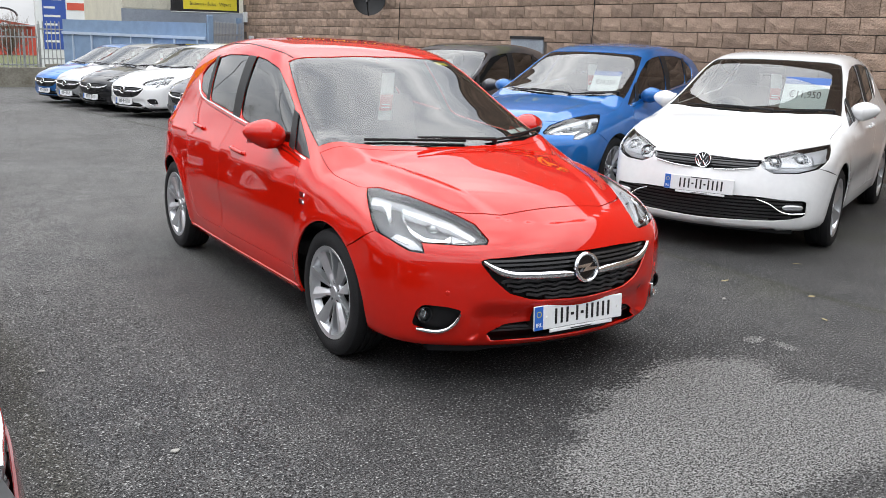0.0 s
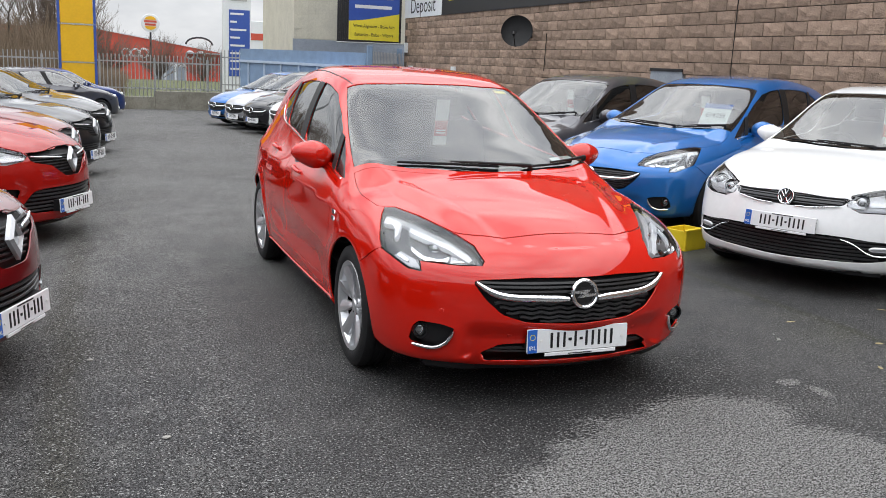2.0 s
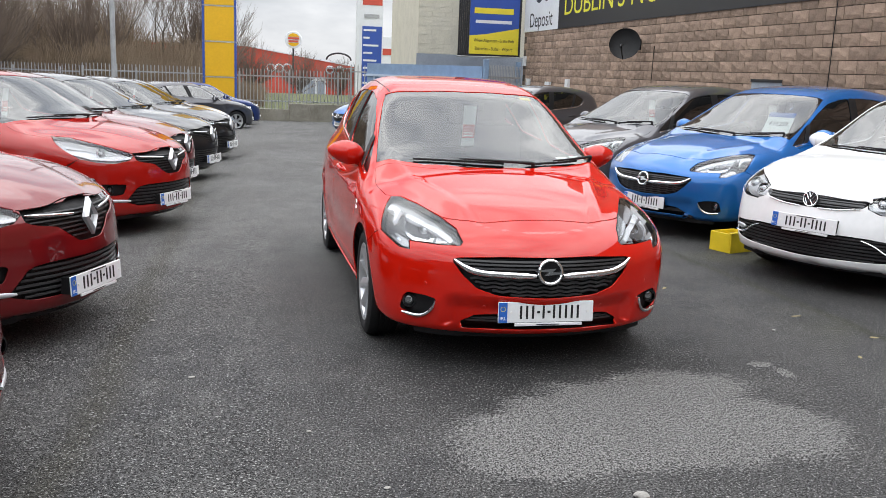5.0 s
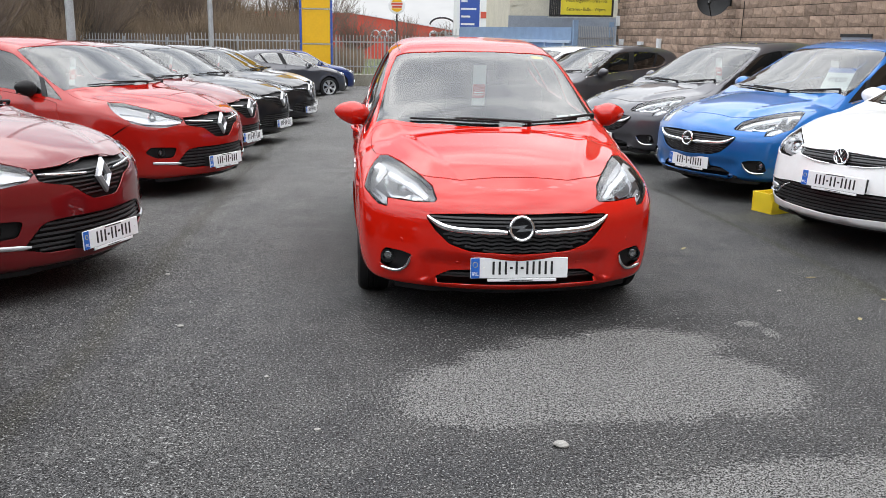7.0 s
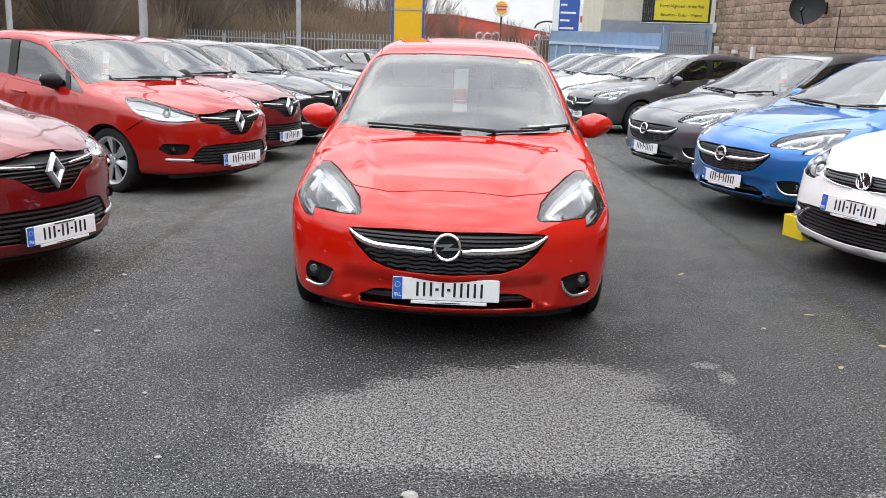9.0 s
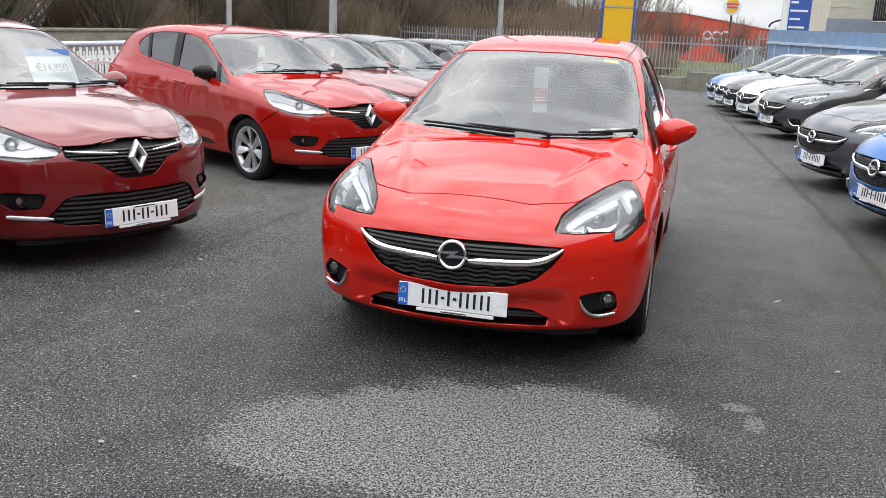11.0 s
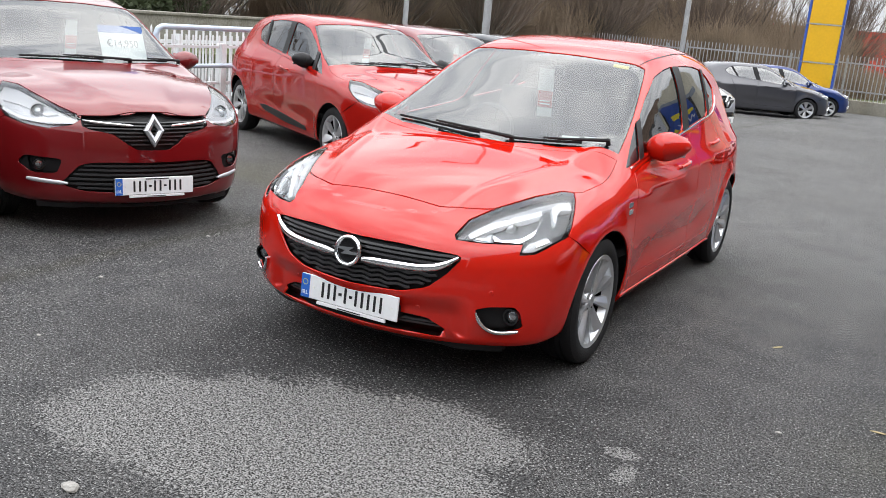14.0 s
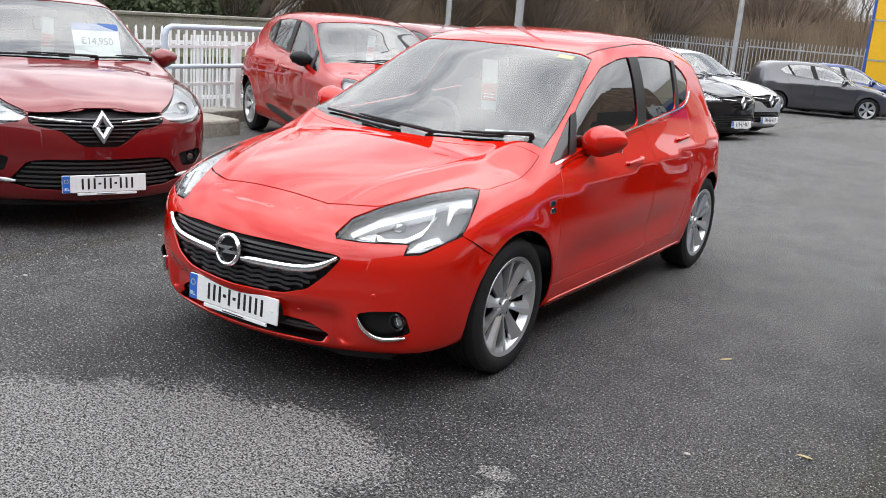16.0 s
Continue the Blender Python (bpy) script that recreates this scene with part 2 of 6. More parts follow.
def bars_and_words(parent, name, text, size, m, material, depth=0.002, width=None):
    """Raised lettering in the built-in font, turned into a mesh."""
    cu = bpy.data.curves.new(name, "FONT")
    cu.body, cu.size, cu.extrude, cu.align_x, cu.align_y = text, size, depth, "CENTER", "CENTER"
    tmp = new(name, cu)
    me = bpy.data.meshes.new_from_object(tmp.evaluated_get(bpy.context.evaluated_depsgraph_get()))
    bpy.data.objects.remove(tmp)
    bpy.data.curves.remove(cu)
    me.materials.clear()
    me.materials.append(material)
    mm = m
    if width:
        w = max(v.co.x for v in me.vertices) - min(v.co.x for v in me.vertices)
        mm = m @ Matrix.Diagonal((width / w, 1, 1, 1))
    if " " not in text:
        ob = new(name, me)
        ob.parent = parent
        ob.matrix_local = mm
        return ob
    # a line of several words: cut at the gaps between them
    spans = sorted((min(me.vertices[v].co.x for v in p.vertices), max(me.vertices[v].co.x for v in p.vertices)) for p in me.polygons)
    cuts, reach = [], spans[0][1]
    for a, b in spans:
        if a > reach + 0.14 * size:
            cuts.append((a + reach) / 2)
        reach = max(reach, b)
    ends = [-1e9] + cuts + [1e9]
    for a, b in zip(ends, ends[1:]):
        bm = bmesh.new()
        bm.from_mesh(me)
        bmesh.ops.delete(bm, geom=[v for v in bm.verts if not a < v.co.x < b], context="VERTS")
        ob = part(name, bm, material, parent)
        ob.matrix_local = mm
    return ob


def gz(x, y):
    """Height of the asphalt: level round the middle, falling slowly away and dished a little to one side."""
    s = min(1.0, max(0.0, (-1.3 - x) / 1.2))
    t = min(1.0, max(0.0, (y - 0.8) / 2.4))
    return -(0.05 + 0.04 * t * t * (3 - 2 * t)) * s * s * (3 - 2 * s) - 0.024 * max(0.0, y - 4.0)


# ---------------------------------------------------------------- car bodies
class Spline:
    """Natural cubic through a few points, straight beyond them."""

    def __init__(self, pts):
        self.x = np.array([p[0] for p in pts], float)
        self.y = np.array([p[1] for p in pts], float)
        x, y, n = self.x, self.y, len(pts)
        h = np.diff(x)
        a, r = np.eye(n), np.zeros(n)
        for i in range(1, n - 1):
            a[i, i - 1:i + 2] = h[i - 1], 2 * (h[i - 1] + h[i]), h[i]
            r[i] = 6 * ((y[i + 1] - y[i]) / h[i] - (y[i] - y[i - 1]) / h[i - 1])
        self.m = np.linalg.solve(a, r)

    def __call__(self, t):
        t = np.asarray(t, float)
        x, y, m = self.x, self.y, self.m
        c = np.clip(t, x[0], x[-1])
        i = np.clip(np.searchsorted(x, c) - 1, 0, len(x) - 2)
        h = x[i + 1] - x[i]
        a, b = (x[i + 1] - c) / h, (c - x[i]) / h
        v = a * y[i] + b * y[i + 1] + ((a ** 3 - a) * m[i] + (b ** 3 - b) * m[i + 1]) * h * h / 6
        s0 = (y[1] - y[0]) / (x[1] - x[0]) - (x[1] - x[0]) * (2 * m[0] + m[1]) / 6
        s1 = (y[-1] - y[-2]) / (x[-1] - x[-2]) + (x[-1] - x[-2]) * (m[-2] + 2 * m[-1]) / 6
        return v + np.where(t < x[0], (t - x[0]) * s0, 0) + np.where(t > x[-1], (t - x[-1]) * s1, 0)


def smax(a, b, k):
    """The larger of two, with the corner rounded over k."""
    h = np.maximum(k - np.abs(a - b), 0) / k
    return np.maximum(a, b) + h * h * k * 0.25


def sstep(a, b, t):
    t = np.clip((t - a) / (b - a), 0, 1)
    return t * t * (3 - 2 * t)


class Shape:
    """A car's skin as the zero of a field: sides, top, nose, tail and floor, rounded into each other.
    The front axle is at y = 0, the nose towards -y."""

    def __init__(self, **k):
        self.k = k
        self.top, self.nose, self.tail = Spline(k["top"]), Spline(k["nose"]), Spline(k["tail"])
        self.side, self.plan = Spline(k["side"]), Spline(k["plan"])
        self.crown = Spline(k["crown"])
        self.y0, self.y1, self.zc = k.get("y0", -0.2), k["wb"] + 0.1, k.get("zc", 0.6)

    def f(self, p):
        k = self.k
        x, y, z = np.abs(p[:, 0]), p[:, 1], p[:, 2]
        wb, r = k["wb"], k["wheel"]
        # sides
        w = self.side(z) * self.plan(y)
        w = w * (1 - k.get("tuck", 0.07) * sstep(1.7, wb + 0.6, y) * sstep(0.85, 1.35, z))
        for yc in (0, wb):
            d = np.hypot(y - yc, z - r)
            w = w + 0.011 * np.exp(-((d - r - 0.05) / 0.06) ** 2) * sstep(0.15, 0.3, z)
        cz = k.get("crease", 0.80) + k.get("rake", 0.045) * (y - 1.2)
        w = w + 0.014 * np.exp(-np.abs(z - cz) / 0.05) * sstep(-0.1, 0.7, y)
        w = w - 0.022 * np.exp(-((z - 0.40 - 0.03 * y) / 0.10) ** 2) * sstep(0.3, 0.7, y) * (1 - sstep(1.6, 2.1, y))
        side = x - w
        # top
        t = self.top(y) - self.crown(y) * x * x
        slope = (self.top(y + 0.01) - self.top(y - 0.01)) / 0.02
        top = (z - t) / np.sqrt(1 + slope * slope)
        # nose and tail
        q = self.nose(z) + k.get("bow", 0.62) * x ** 2 + k.get("bow4", 0.0) * x ** 4
        if k.get("lip", 0):
            # hollow between the grille and the lower lip, running out towards the fog lamps
            q = q + k["lip"] * sstep(0.238, 0.258, z) * (1 - sstep(0.33, 0.41 + 0.05 * x, z)) * (1 - sstep(0.44, 0.54, x))
        ns = (self.nose(z + 0.01) - self.nose(z - 0.01)) / 0.02
        nose = (q - y) / np.sqrt(1 + ns * ns + (2 * k.get("bow", 0.62) * x) ** 2)
        tq = self.tail(z) - k.get("tailbow", 0.30) * x ** 2
        tail = y - tq
        floor = k.get("floor", 0.19) - z
        v = smax(side, nose, k.get("k_nose", 0.22))
        v = smax(v, tail, 0.16)
        v = smax(v, top, k.get("k_top", 0.12))
        if k.get("bulge", 0):
            # broad raised middle of the bonnet, edged by a fine sunk crease and a crescent at its front
            xe = k.get("crease_x", 0.325) + k.get("crease_out", 0.27) * (y + 0.64) / 0.9
            fr = k.get("crescent", -0.738) + 0.85 * x * x
            v = v - k["bulge"] * (1 - sstep(xe - 0.02, xe + 0.12, x)) * sstep(fr - 0.01, fr + 0.22, y) * (1 - sstep(0.3, 0.5, y)) * sstep(0.6, 0.68, z)
            v = v + k["groove"] * (1 - sstep(xe - 0.05, xe + 0.035, x)) * sstep(fr - 0.012, fr + 0.018, y) * (1 - sstep(0.3, 0.5, y)) * sstep(0.6, 0.68, z)
        return smax(v, floor, 0.05)

    def normal(self, p):
        e, g = 0.0015, np.zeros_like(p)
        for i in range(3):
            d = np.zeros(3)
            d[i] = e
            g[:, i] = self.f(p + d) - self.f(p - d)
        return g / np.maximum(np.linalg.norm(g, axis=1), 1e-9)[:, None]

    # charts: side = (along the car, angle round its axis); nose, tail = polar map round that end
    def angles(self, p):
        """Ring angle, way along the axis and lean past its ends."""
        x, y, z = p[:, 0], p[:, 1], p[:, 2] - self.zc
        rho = np.hypot(x, z)
        v = np.arctan2(z, x)
        v = np.where(v < -math.pi / 2, v + 2 * math.pi, v)
        lean = np.where(y < self.y0, np.arctan2(self.y0 - y, rho), np.where(y > self.y1, -np.arctan2(y - self.y1, rho), 0))
        u = np.clip(y, self.y0, self.y1) - 0.6 * lean
        return u, v

    def chart(self, p, kind):
        u, v = self.angles(p)
        if kind == "side":
            return np.stack([u, v * 0.8], 1)
        end = self.y0 - 0.3 * math.pi if kind == "nose" else self.y1 + 0.3 * math.pi
        s = np.abs(u - end)
        return np.stack([s * np.cos(v), s * np.sin(v)], 1)

    def surface(self, q, kind):
        if kind == "side":
            u, v = q[:, 0], q[:, 1] / 0.8
        else:
            s, v = np.hypot(q[:, 0], q[:, 1]), np.arctan2(q[:, 1], q[:, 0])
            u = self.y0 - 0.3 * math.pi + s if kind == "nose" else self.y1 + 0.3 * math.pi - s
        base = np.clip(u, self.y0, self.y1)
        lean = (base - u) / 0.6
        d = np.stack([np.cos(v) * np.cos(lean), -np.sin(lean), np.sin(v) * np.cos(lean)], 1)
        o = np.stack([0 * base, base, 0 * base + self.zc], 1)
        return self.cast(o, d, 2.2)

    def cast(self, o, d, far, steps=26):
        lo, hi = np.zeros(len(o)), np.full(len(o), far)
        for _ in range(steps):
            mid = (lo + hi) / 2
            inside = self.f(o + d * mid[:, None]) < 0
            lo, hi = np.where(inside, mid, lo), np.where(inside, hi, mid)
        return o + d * ((lo + hi) / 2)[:, None]

    def view(self, pts, kind):
        """Points drawn in a view (side: y, z; front: x, z; top: x, y) put onto the skin."""
        pts = np.array(pts, float)
        n = len(pts)
        if kind == "side":
            return self.cast(np.stack([np.zeros(n), pts[:, 0], pts[:, 1]], 1), np.tile([1.0, 0, 0], (n, 1)), 1.6)
        if kind == "front":
            return self.cast(np.stack([pts[:, 0], np.full(n, 0.6), pts[:, 1]], 1), np.tile([0, -1.0, 0], (n, 1)), 2.6)
        return self.cast(np.stack([pts[:, 0], pts[:, 1], np.full(n, self.zc)], 1), np.tile([0, 0, 1.0], (n, 1)), 1.6)


def rounded(pts, r=0.25, n=4):
    """A closed outline with its corners cut into short curves (r: share of each edge)."""
    pts = [np.array(p, float) for p in pts]
    out = []
    for i, p in enumerate(pts):
        a, b = p + (pts[i - 1] - p) * r, p + (pts[(i + 1) % len(pts)] - p) * r
        for j in range(n + 1):
            t = j / n
            out.append((1 - t) ** 2 * a + 2 * t * (1 - t) * p + t * t * b)
    return np.array(out)


def mirror(loop):
    return (np.array(loop) * np.array([-1, 1, 1]))[::-1]


def dense(q, step):
    out = []
    for a, b in zip(q, np.roll(q, -1, 0)):
        n = max(1, int(np.linalg.norm(b - a) / step))
        out += [a + (b - a) * i / n for i in range(n)]
    out = np.array(out)
    keep = np.linalg.norm(out - np.roll(out, 1, 0), axis=1) > 1e-4
    return out[keep]


def inside(q, poly):
    x, y = q[:, 0], q[:, 1]
    r = np.zeros(len(q), bool)
    for (ax, ay), (bx, by) in zip(poly, np.roll(poly, -1, 0)):
        if ay != by:
            r ^= ((ay > y) != (by > y)) & (x < (bx - ax) * (y - ay) / (by - ay) + ax)
    return r


def shrink(q, g):
    """A closed outline moved inwards by g."""
    d = np.roll(q, -1, 0) - np.roll(q, 1, 0)
    n = np.stack([-d[:, 1], d[:, 0]], 1) / np.maximum(np.linalg.norm(d, axis=1), 1e-9)[:, None]
    area = np.sum(q[:, 0] * np.roll(q[:, 1], -1) - q[:, 1] * np.roll(q[:, 0], -1))
    return q + n * (g if area > 0 else -g)


from mathutils.geometry import delaunay_2d_cdt


def panel(shape, name, loops, material, parent=None, chart="side", res=0.03, gap=0.0, offset=0.0, thick=0.008, label="", raw=False, edge_in=True):
    """A pressed panel of the skin inside loops[0] and outside the others, with turned-in edges."""
    qs = []
    for i, lp in enumerate(loops):
        q = np.array(lp, float) if raw and i == 0 else shape.chart(np.array(lp, float), chart)
        q = dense(q, res * 0.7)
        qs.append(shrink(q, gap if i == 0 else -gap) if gap else q)
    lo, hi = qs[0].min(0), qs[0].max(0)
    gx, gy = np.meshgrid(np.arange(lo[0] + res / 2, hi[0], res), np.arange(lo[1] + res / 2, hi[1], res))
    gx[1::2] += res / 2
    g = np.stack([gx.ravel(), gy.ravel()], 1)
    ok = inside(g, qs[0])
    for q in qs[1:]:
        ok &= ~inside(g, q)
    g = g[ok]
    rim = np.concatenate(qs)
    if len(g):
        near = np.ones(len(g), bool)
        for c in range(0, len(g), 2000):
            d2 = ((g[c:c + 2000, None, :] - rim[None]) ** 2).sum(2).min(1)
            near[c:c + 2000] = d2 > (0.45 * res) ** 2
        g = g[near]
    pts = np.concatenate([rim, g]) if len(g) else rim
    edges, s = [], 0
    for q in qs:
        n = len(q)
        edges += [(s + i, s + (i + 1) % n) for i in range(n)]
        s += n
    vo, eo, fo, ov, oe, of = delaunay_2d_cdt([Vector(p) for p in pts], edges, [], 0, 1e-6)
    v2 = np.array([(v.x, v.y) for v in vo])
    tri = np.array([t for t in fo if len(t) == 3])
    cen = v2[tri].mean(1)
    ok = inside(cen, qs[0])
    for q in qs[1:]:
        ok &= ~inside(cen, q)
    tri = tri[ok]
    p = shape.surface(v2, chart)
    nrm = shape.normal(p)
    p = p + nrm * offset
    a, b, c = p[tri[:, 0]], p[tri[:, 1]], p[tri[:, 2]]
    flip = (np.cross(b - a, c - a) * nrm[tri[:, 0]]).sum(1) < 0
    tri[flip] = tri[flip][:, ::-1]
    verts, norms, faces = list(p), list(nrm), [tuple(t) for t in tri]
    if thick:
        seen = {}
        for t in faces:
            for i in range(3):
                e = (t[i], t[(i + 1) % 3])
                seen[e] = True
        rimedges = [e for e in seen if (e[1], e[0]) not in seen]
        ids = {}
        for a, b in rimedges:
            way = p[b] - p[a]
            out = np.cross(way, nrm[a])
            out = out / max(np.linalg.norm(out), 1e-9)
            for v in (a, b):
                if v not in ids:
                    ids[v] = len(verts)
                    verts += [p[v], p[v] - nrm[v] * thick]
                    norms += [out * 0.8 + nrm[v] * 0.6, out]
            faces.append((ids[b], ids[a], ids[a] + 1, ids[b] + 1))
    return mesh_object(name, verts, faces, material, parent, label, True, norms)


HATCH_A = Shape(
    wb=2.51, wheel=0.305, floor=0.20,
    top=[(-0.95, 0.60), (-0.80, 0.715), (-0.62, 0.79), (-0.3, 0.876), (-0.1, 0.911), (0.04, 0.933), (0.105, 0.9425), (0.135, 0.951), (0.2, 0.981), (0.35, 1.056), (0.5, 1.129), (0.8, 1.27),
         (1.02, 1.372), (1.2, 1.425), (1.5, 1.46), (1.85, 1.475), (2.3, 1.455), (2.7, 1.40), (2.95, 1.34), (3.2, 1.26)],
    crown=[(-0.8, 0.22), (-0.3, 0.18), (0.2, 0.16), (0.5, 0.20), (0.9, 0.20), (1.2, 0.13), (2.4, 0.12), (3.1, 0.16)],
    nose=[(0.1, -0.76), (0.2, -0.83), (0.33, -0.865), (0.5, -0.87), (0.6, -0.855), (0.68, -0.82), (0.75, -0.77), (0.85, -0.64), (1.0, -0.4)],
    tail=[(0.1, 2.98), (0.3, 3.10), (0.5, 3.14), (0.75, 3.13), (0.95, 3.09), (1.15, 3.02), (1.3, 2.95), (1.45, 2.86)],
    side=[(0.1, 0.77), (0.2, 0.81), (0.35, 0.845), (0.55, 0.862), (0.72, 0.856), (0.83, 0.835), (0.92, 0.790), (1.0, 0.752), (1.1, 0.716), (1.2, 0.675),
          (1.32, 0.612), (1.42, 0.555), (1.5, 0.50)],
    plan=[(-0.9, 0.92), (-0.3, 0.955), (0.3, 0.978), (1.2, 0.995), (2.0, 0.995), (2.6, 0.965), (3.1, 0.90)],
    bow=0.38, bow4=0.28, k_nose=0.10, tailbow=0.42, bulge=0.022, groove=0.015, lip=0.034, crease=0.80)


def wheel_thing(parent, name, at, side, r, width, spokes, dark=False, steel=False, rim_r=None):
    """Tyre with a tread band and a multi-spoke alloy rim; the outer face looks along side * x."""
    rr = rim_r or r * 0.72
    h = width / 2
    w = empty(name, Matrix.Identity(4))
    w.parent = parent
    w.location = at
    bm = bmesh.new()
    prof = [(rr - 0.012, -h * 0.7), (rr + 0.006, -h * 0.92), (rr + 0.03, -h * 1.0), (r - 0.03, -h * 0.98), (r - 0.008, -h * 0.84), (r, -h * 0.6)]
    for c in (-0.32, 0.0, 0.32):
        prof += [(r, h * (c - 0.06)), (r - 0.007, h * (c - 0.045)), (r - 0.007, h * (c + 0.045)), (r, h * (c + 0.06))]
    prof += [(r, h * 0.6), (r - 0.008, h * 0.84), (r - 0.03, h * 0.98), (rr + 0.03, h * 1.0), (rr + 0.006, h * 0.92), (rr - 0.012, h * 0.7)]
    add_lathe(bm, prof, "x", 56)
    part("tyre", bm, RUBBER, w, smooth=True)
    rim = STEEL if steel else ALLOY
    o = side * h
    bm = bmesh.new()
    add_lathe(bm, [(rr - 0.03, -o * 0.8), (rr - 0.04, o * 0.2), (0.05, o * 0.12)], "x", 40)
    part("rim_barrel", bm, BLACK, w, smooth=True)
    bm = bmesh.new()
    add_lathe(bm, [(rr - 0.03, o * 0.45), (rr - 0.014, o * 0.86), (rr + 0.004, o * 0.93), (rr + 0.008, o * 0.86), (rr - 0.004, o * 0.6)], "x", 56)
    for i in range(spokes):
        a = 2 * math.pi * i / spokes
        c = Matrix.Rotation(a, 4, "X")
        vs = []
        wide = 10.0 / spokes
        tilt = 1 if i % 2 else -1
        for rad, hw, zf, zb in ((0.04, 0.011, 0.60, 0.30), (rr * 0.40, 0.016 * wide, 0.68, 0.40), (rr * 0.72, 0.027 * wide, 0.78, 0.48), (rr - 0.012, 0.032 * wide, 0.88, 0.55)):
            lean = -tilt * 0.010 * wide * rad / rr
            vs.append([bm.verts.new(c @ Vector((o * zz, s * hw + lean, rad))) for zz, s in ((zb, -1), (zf - 0.05 - 0.09 * tilt, -0.96), (zf, 0.15 * tilt), (zf - 0.05 + 0.09 * tilt, 0.96), (zb, 1))])
        for p, q in zip(vs, vs[1:]):
            for j in range(5):
                bm.faces.new((p[j], p[(j + 1) % 5], q[(j + 1) % 5], q[j]))
    part("rim", bm, rim, w, "silver multi-spoke alloy rim", smooth=True).data.set_sharp_from_angle(angle=radians(12))
    bm = bmesh.new()
    add_lathe(bm, [(0.001, o * 0.70), (0.028, o * 0.69), (0.031, o * 0.62), (0.06, o * 0.58), (0.066, o * 0.4)], "x", 28)
    part("hub_cap", bm, rim, w, smooth=True)
    bm = bmesh.new()
    for i in range(5):
        a = 2 * math.pi * i / 5 + 0.3
        add_tube(bm, (o * 0.55, 0.047 * math.cos(a), 0.047 * math.sin(a)), (o * 0.62, 0.047 * math.cos(a), 0.047 * math.sin(a)), 0.008, seg=6)
    part("wheel_bolts", bm, STEEL, w)
    bm = bmesh.new()
    add_lathe(bm, [(0.001, o * 0.1), (0.14, o * 0.1), (0.14, -o * 0.1), (0.001, -o * 0.1)], "x", 30)
    part("brake_disc", bm, STEEL, w, smooth=True)
    return w


def arch_loop(shape, yc, r):
    zc = shape.k["wheel"]
    pts = [(yc + r * math.cos(a), zc + r * math.sin(a)) for a in np.linspace(math.radians(-12), math.radians(192), 26)]
    low = shape.k.get("floor", 0.19) + 0.002
    top = shape.view([p for p in pts if p[1] > low + 0.02], "side")
    a, b = top[0], top[-1]
    bot = []
    for t in np.linspace(0, 1, 9):
        y = b[1] + (a[1] - b[1]) * t
        bot.append((0.55, y, low - 0.02))
    return np.concatenate([top, np.array(bot)])


def ribbon(pts, h0, h1=None):
    """A closed band along points (x, z), h0 below and h1 above."""
    h1 = h0 if h1 is None else h1
    pts = [np.array(p, float) for p in pts]
    up, dn = [], []
    for i, p in enumerate(pts):
        d = pts[min(i + 1, len(pts) - 1)] - pts[max(i - 1, 0)]
        n = np.array([-d[1], d[0]]) / max(np.linalg.norm(d), 1e-9)
        if n[1] < 0 and abs(n[1]) > 0.3:
            n = -n
        up.append(p + n * h1)
        dn.append(p - n * h0)
    return np.array(dn + up[::-1])


def smooth_line(pts, n=6):
    """A finer line through a few points."""
    pts = np.array(pts, float)
    t = np.concatenate([[0], np.cumsum(np.linalg.norm(np.diff(pts, axis=0), axis=1))])
    sp = [Spline(list(zip(t, pts[:, i]))) for i in range(pts.shape[1])]
    tt = np.linspace(0, t[-1], (len(pts) - 1) * n + 1)
    return np.stack([s(tt) for s in sp], 1)


def moulding(S, line, h, off, material, root, sgn):
    """A rounded bright strip along a line (x, z) of the nose, thinning at its ends."""
    p = S.view(smooth_line(line, 6), "front")
    nr = S.normal(p)
    n = len(p)
    vs, fs = [], []
    for i in range(n):
        d = p[min(i + 1, n - 1)] - p[max(i - 1, 0)]
        up = np.cross(d, nr[i])
        up = up / np.linalg.norm(up) * (1 if up[2] > 0 else -1)
        f = 0.45 + 0.55 * min(1.0, 6.0 * i / n, 6.0 * (n - 1 - i) / n + 0.4)
        for a in np.linspace(0, 2 * math.pi, 12, endpoint=False):
            q = p[i] + nr[i] * (off + 0.010 * math.cos(a)) + up * h * f * math.sin(a)
            vs.append((sgn * q[0], q[1], q[2]))
    for i in range(n - 1):
        for j in range(12):
            fs.append((i * 12 + j, i * 12 + (j + 1) % 12, i * 12 + 12 + (j + 1) % 12, i * 12 + 12 + j))
    fs += [tuple(range(12)), tuple(range(n * 12 - 12, n * 12))]
    bm = bmesh.new()
    bv = [bm.verts.new(v) for v in vs]
    for f in fs:
        bm.faces.new([bv[i] for i in f])
    part("trim_strip", bm, material, root, smooth=True)


def both(loop):
    return [np.array(loop, float), mirror(loop)]


def poly_cross(poly, z):
    """Where a horizontal line meets a closed outline (x, z): the outermost pair."""
    xs = []
    for (ax, az), (bx, bz) in zip(poly, np.roll(poly, -1, 0)):
        if (az > z) != (bz > z):
            xs.append(ax + (bx - ax) * (z - az) / (bz - az))
    return (min(xs), max(xs)) if len(xs) >= 2 else None


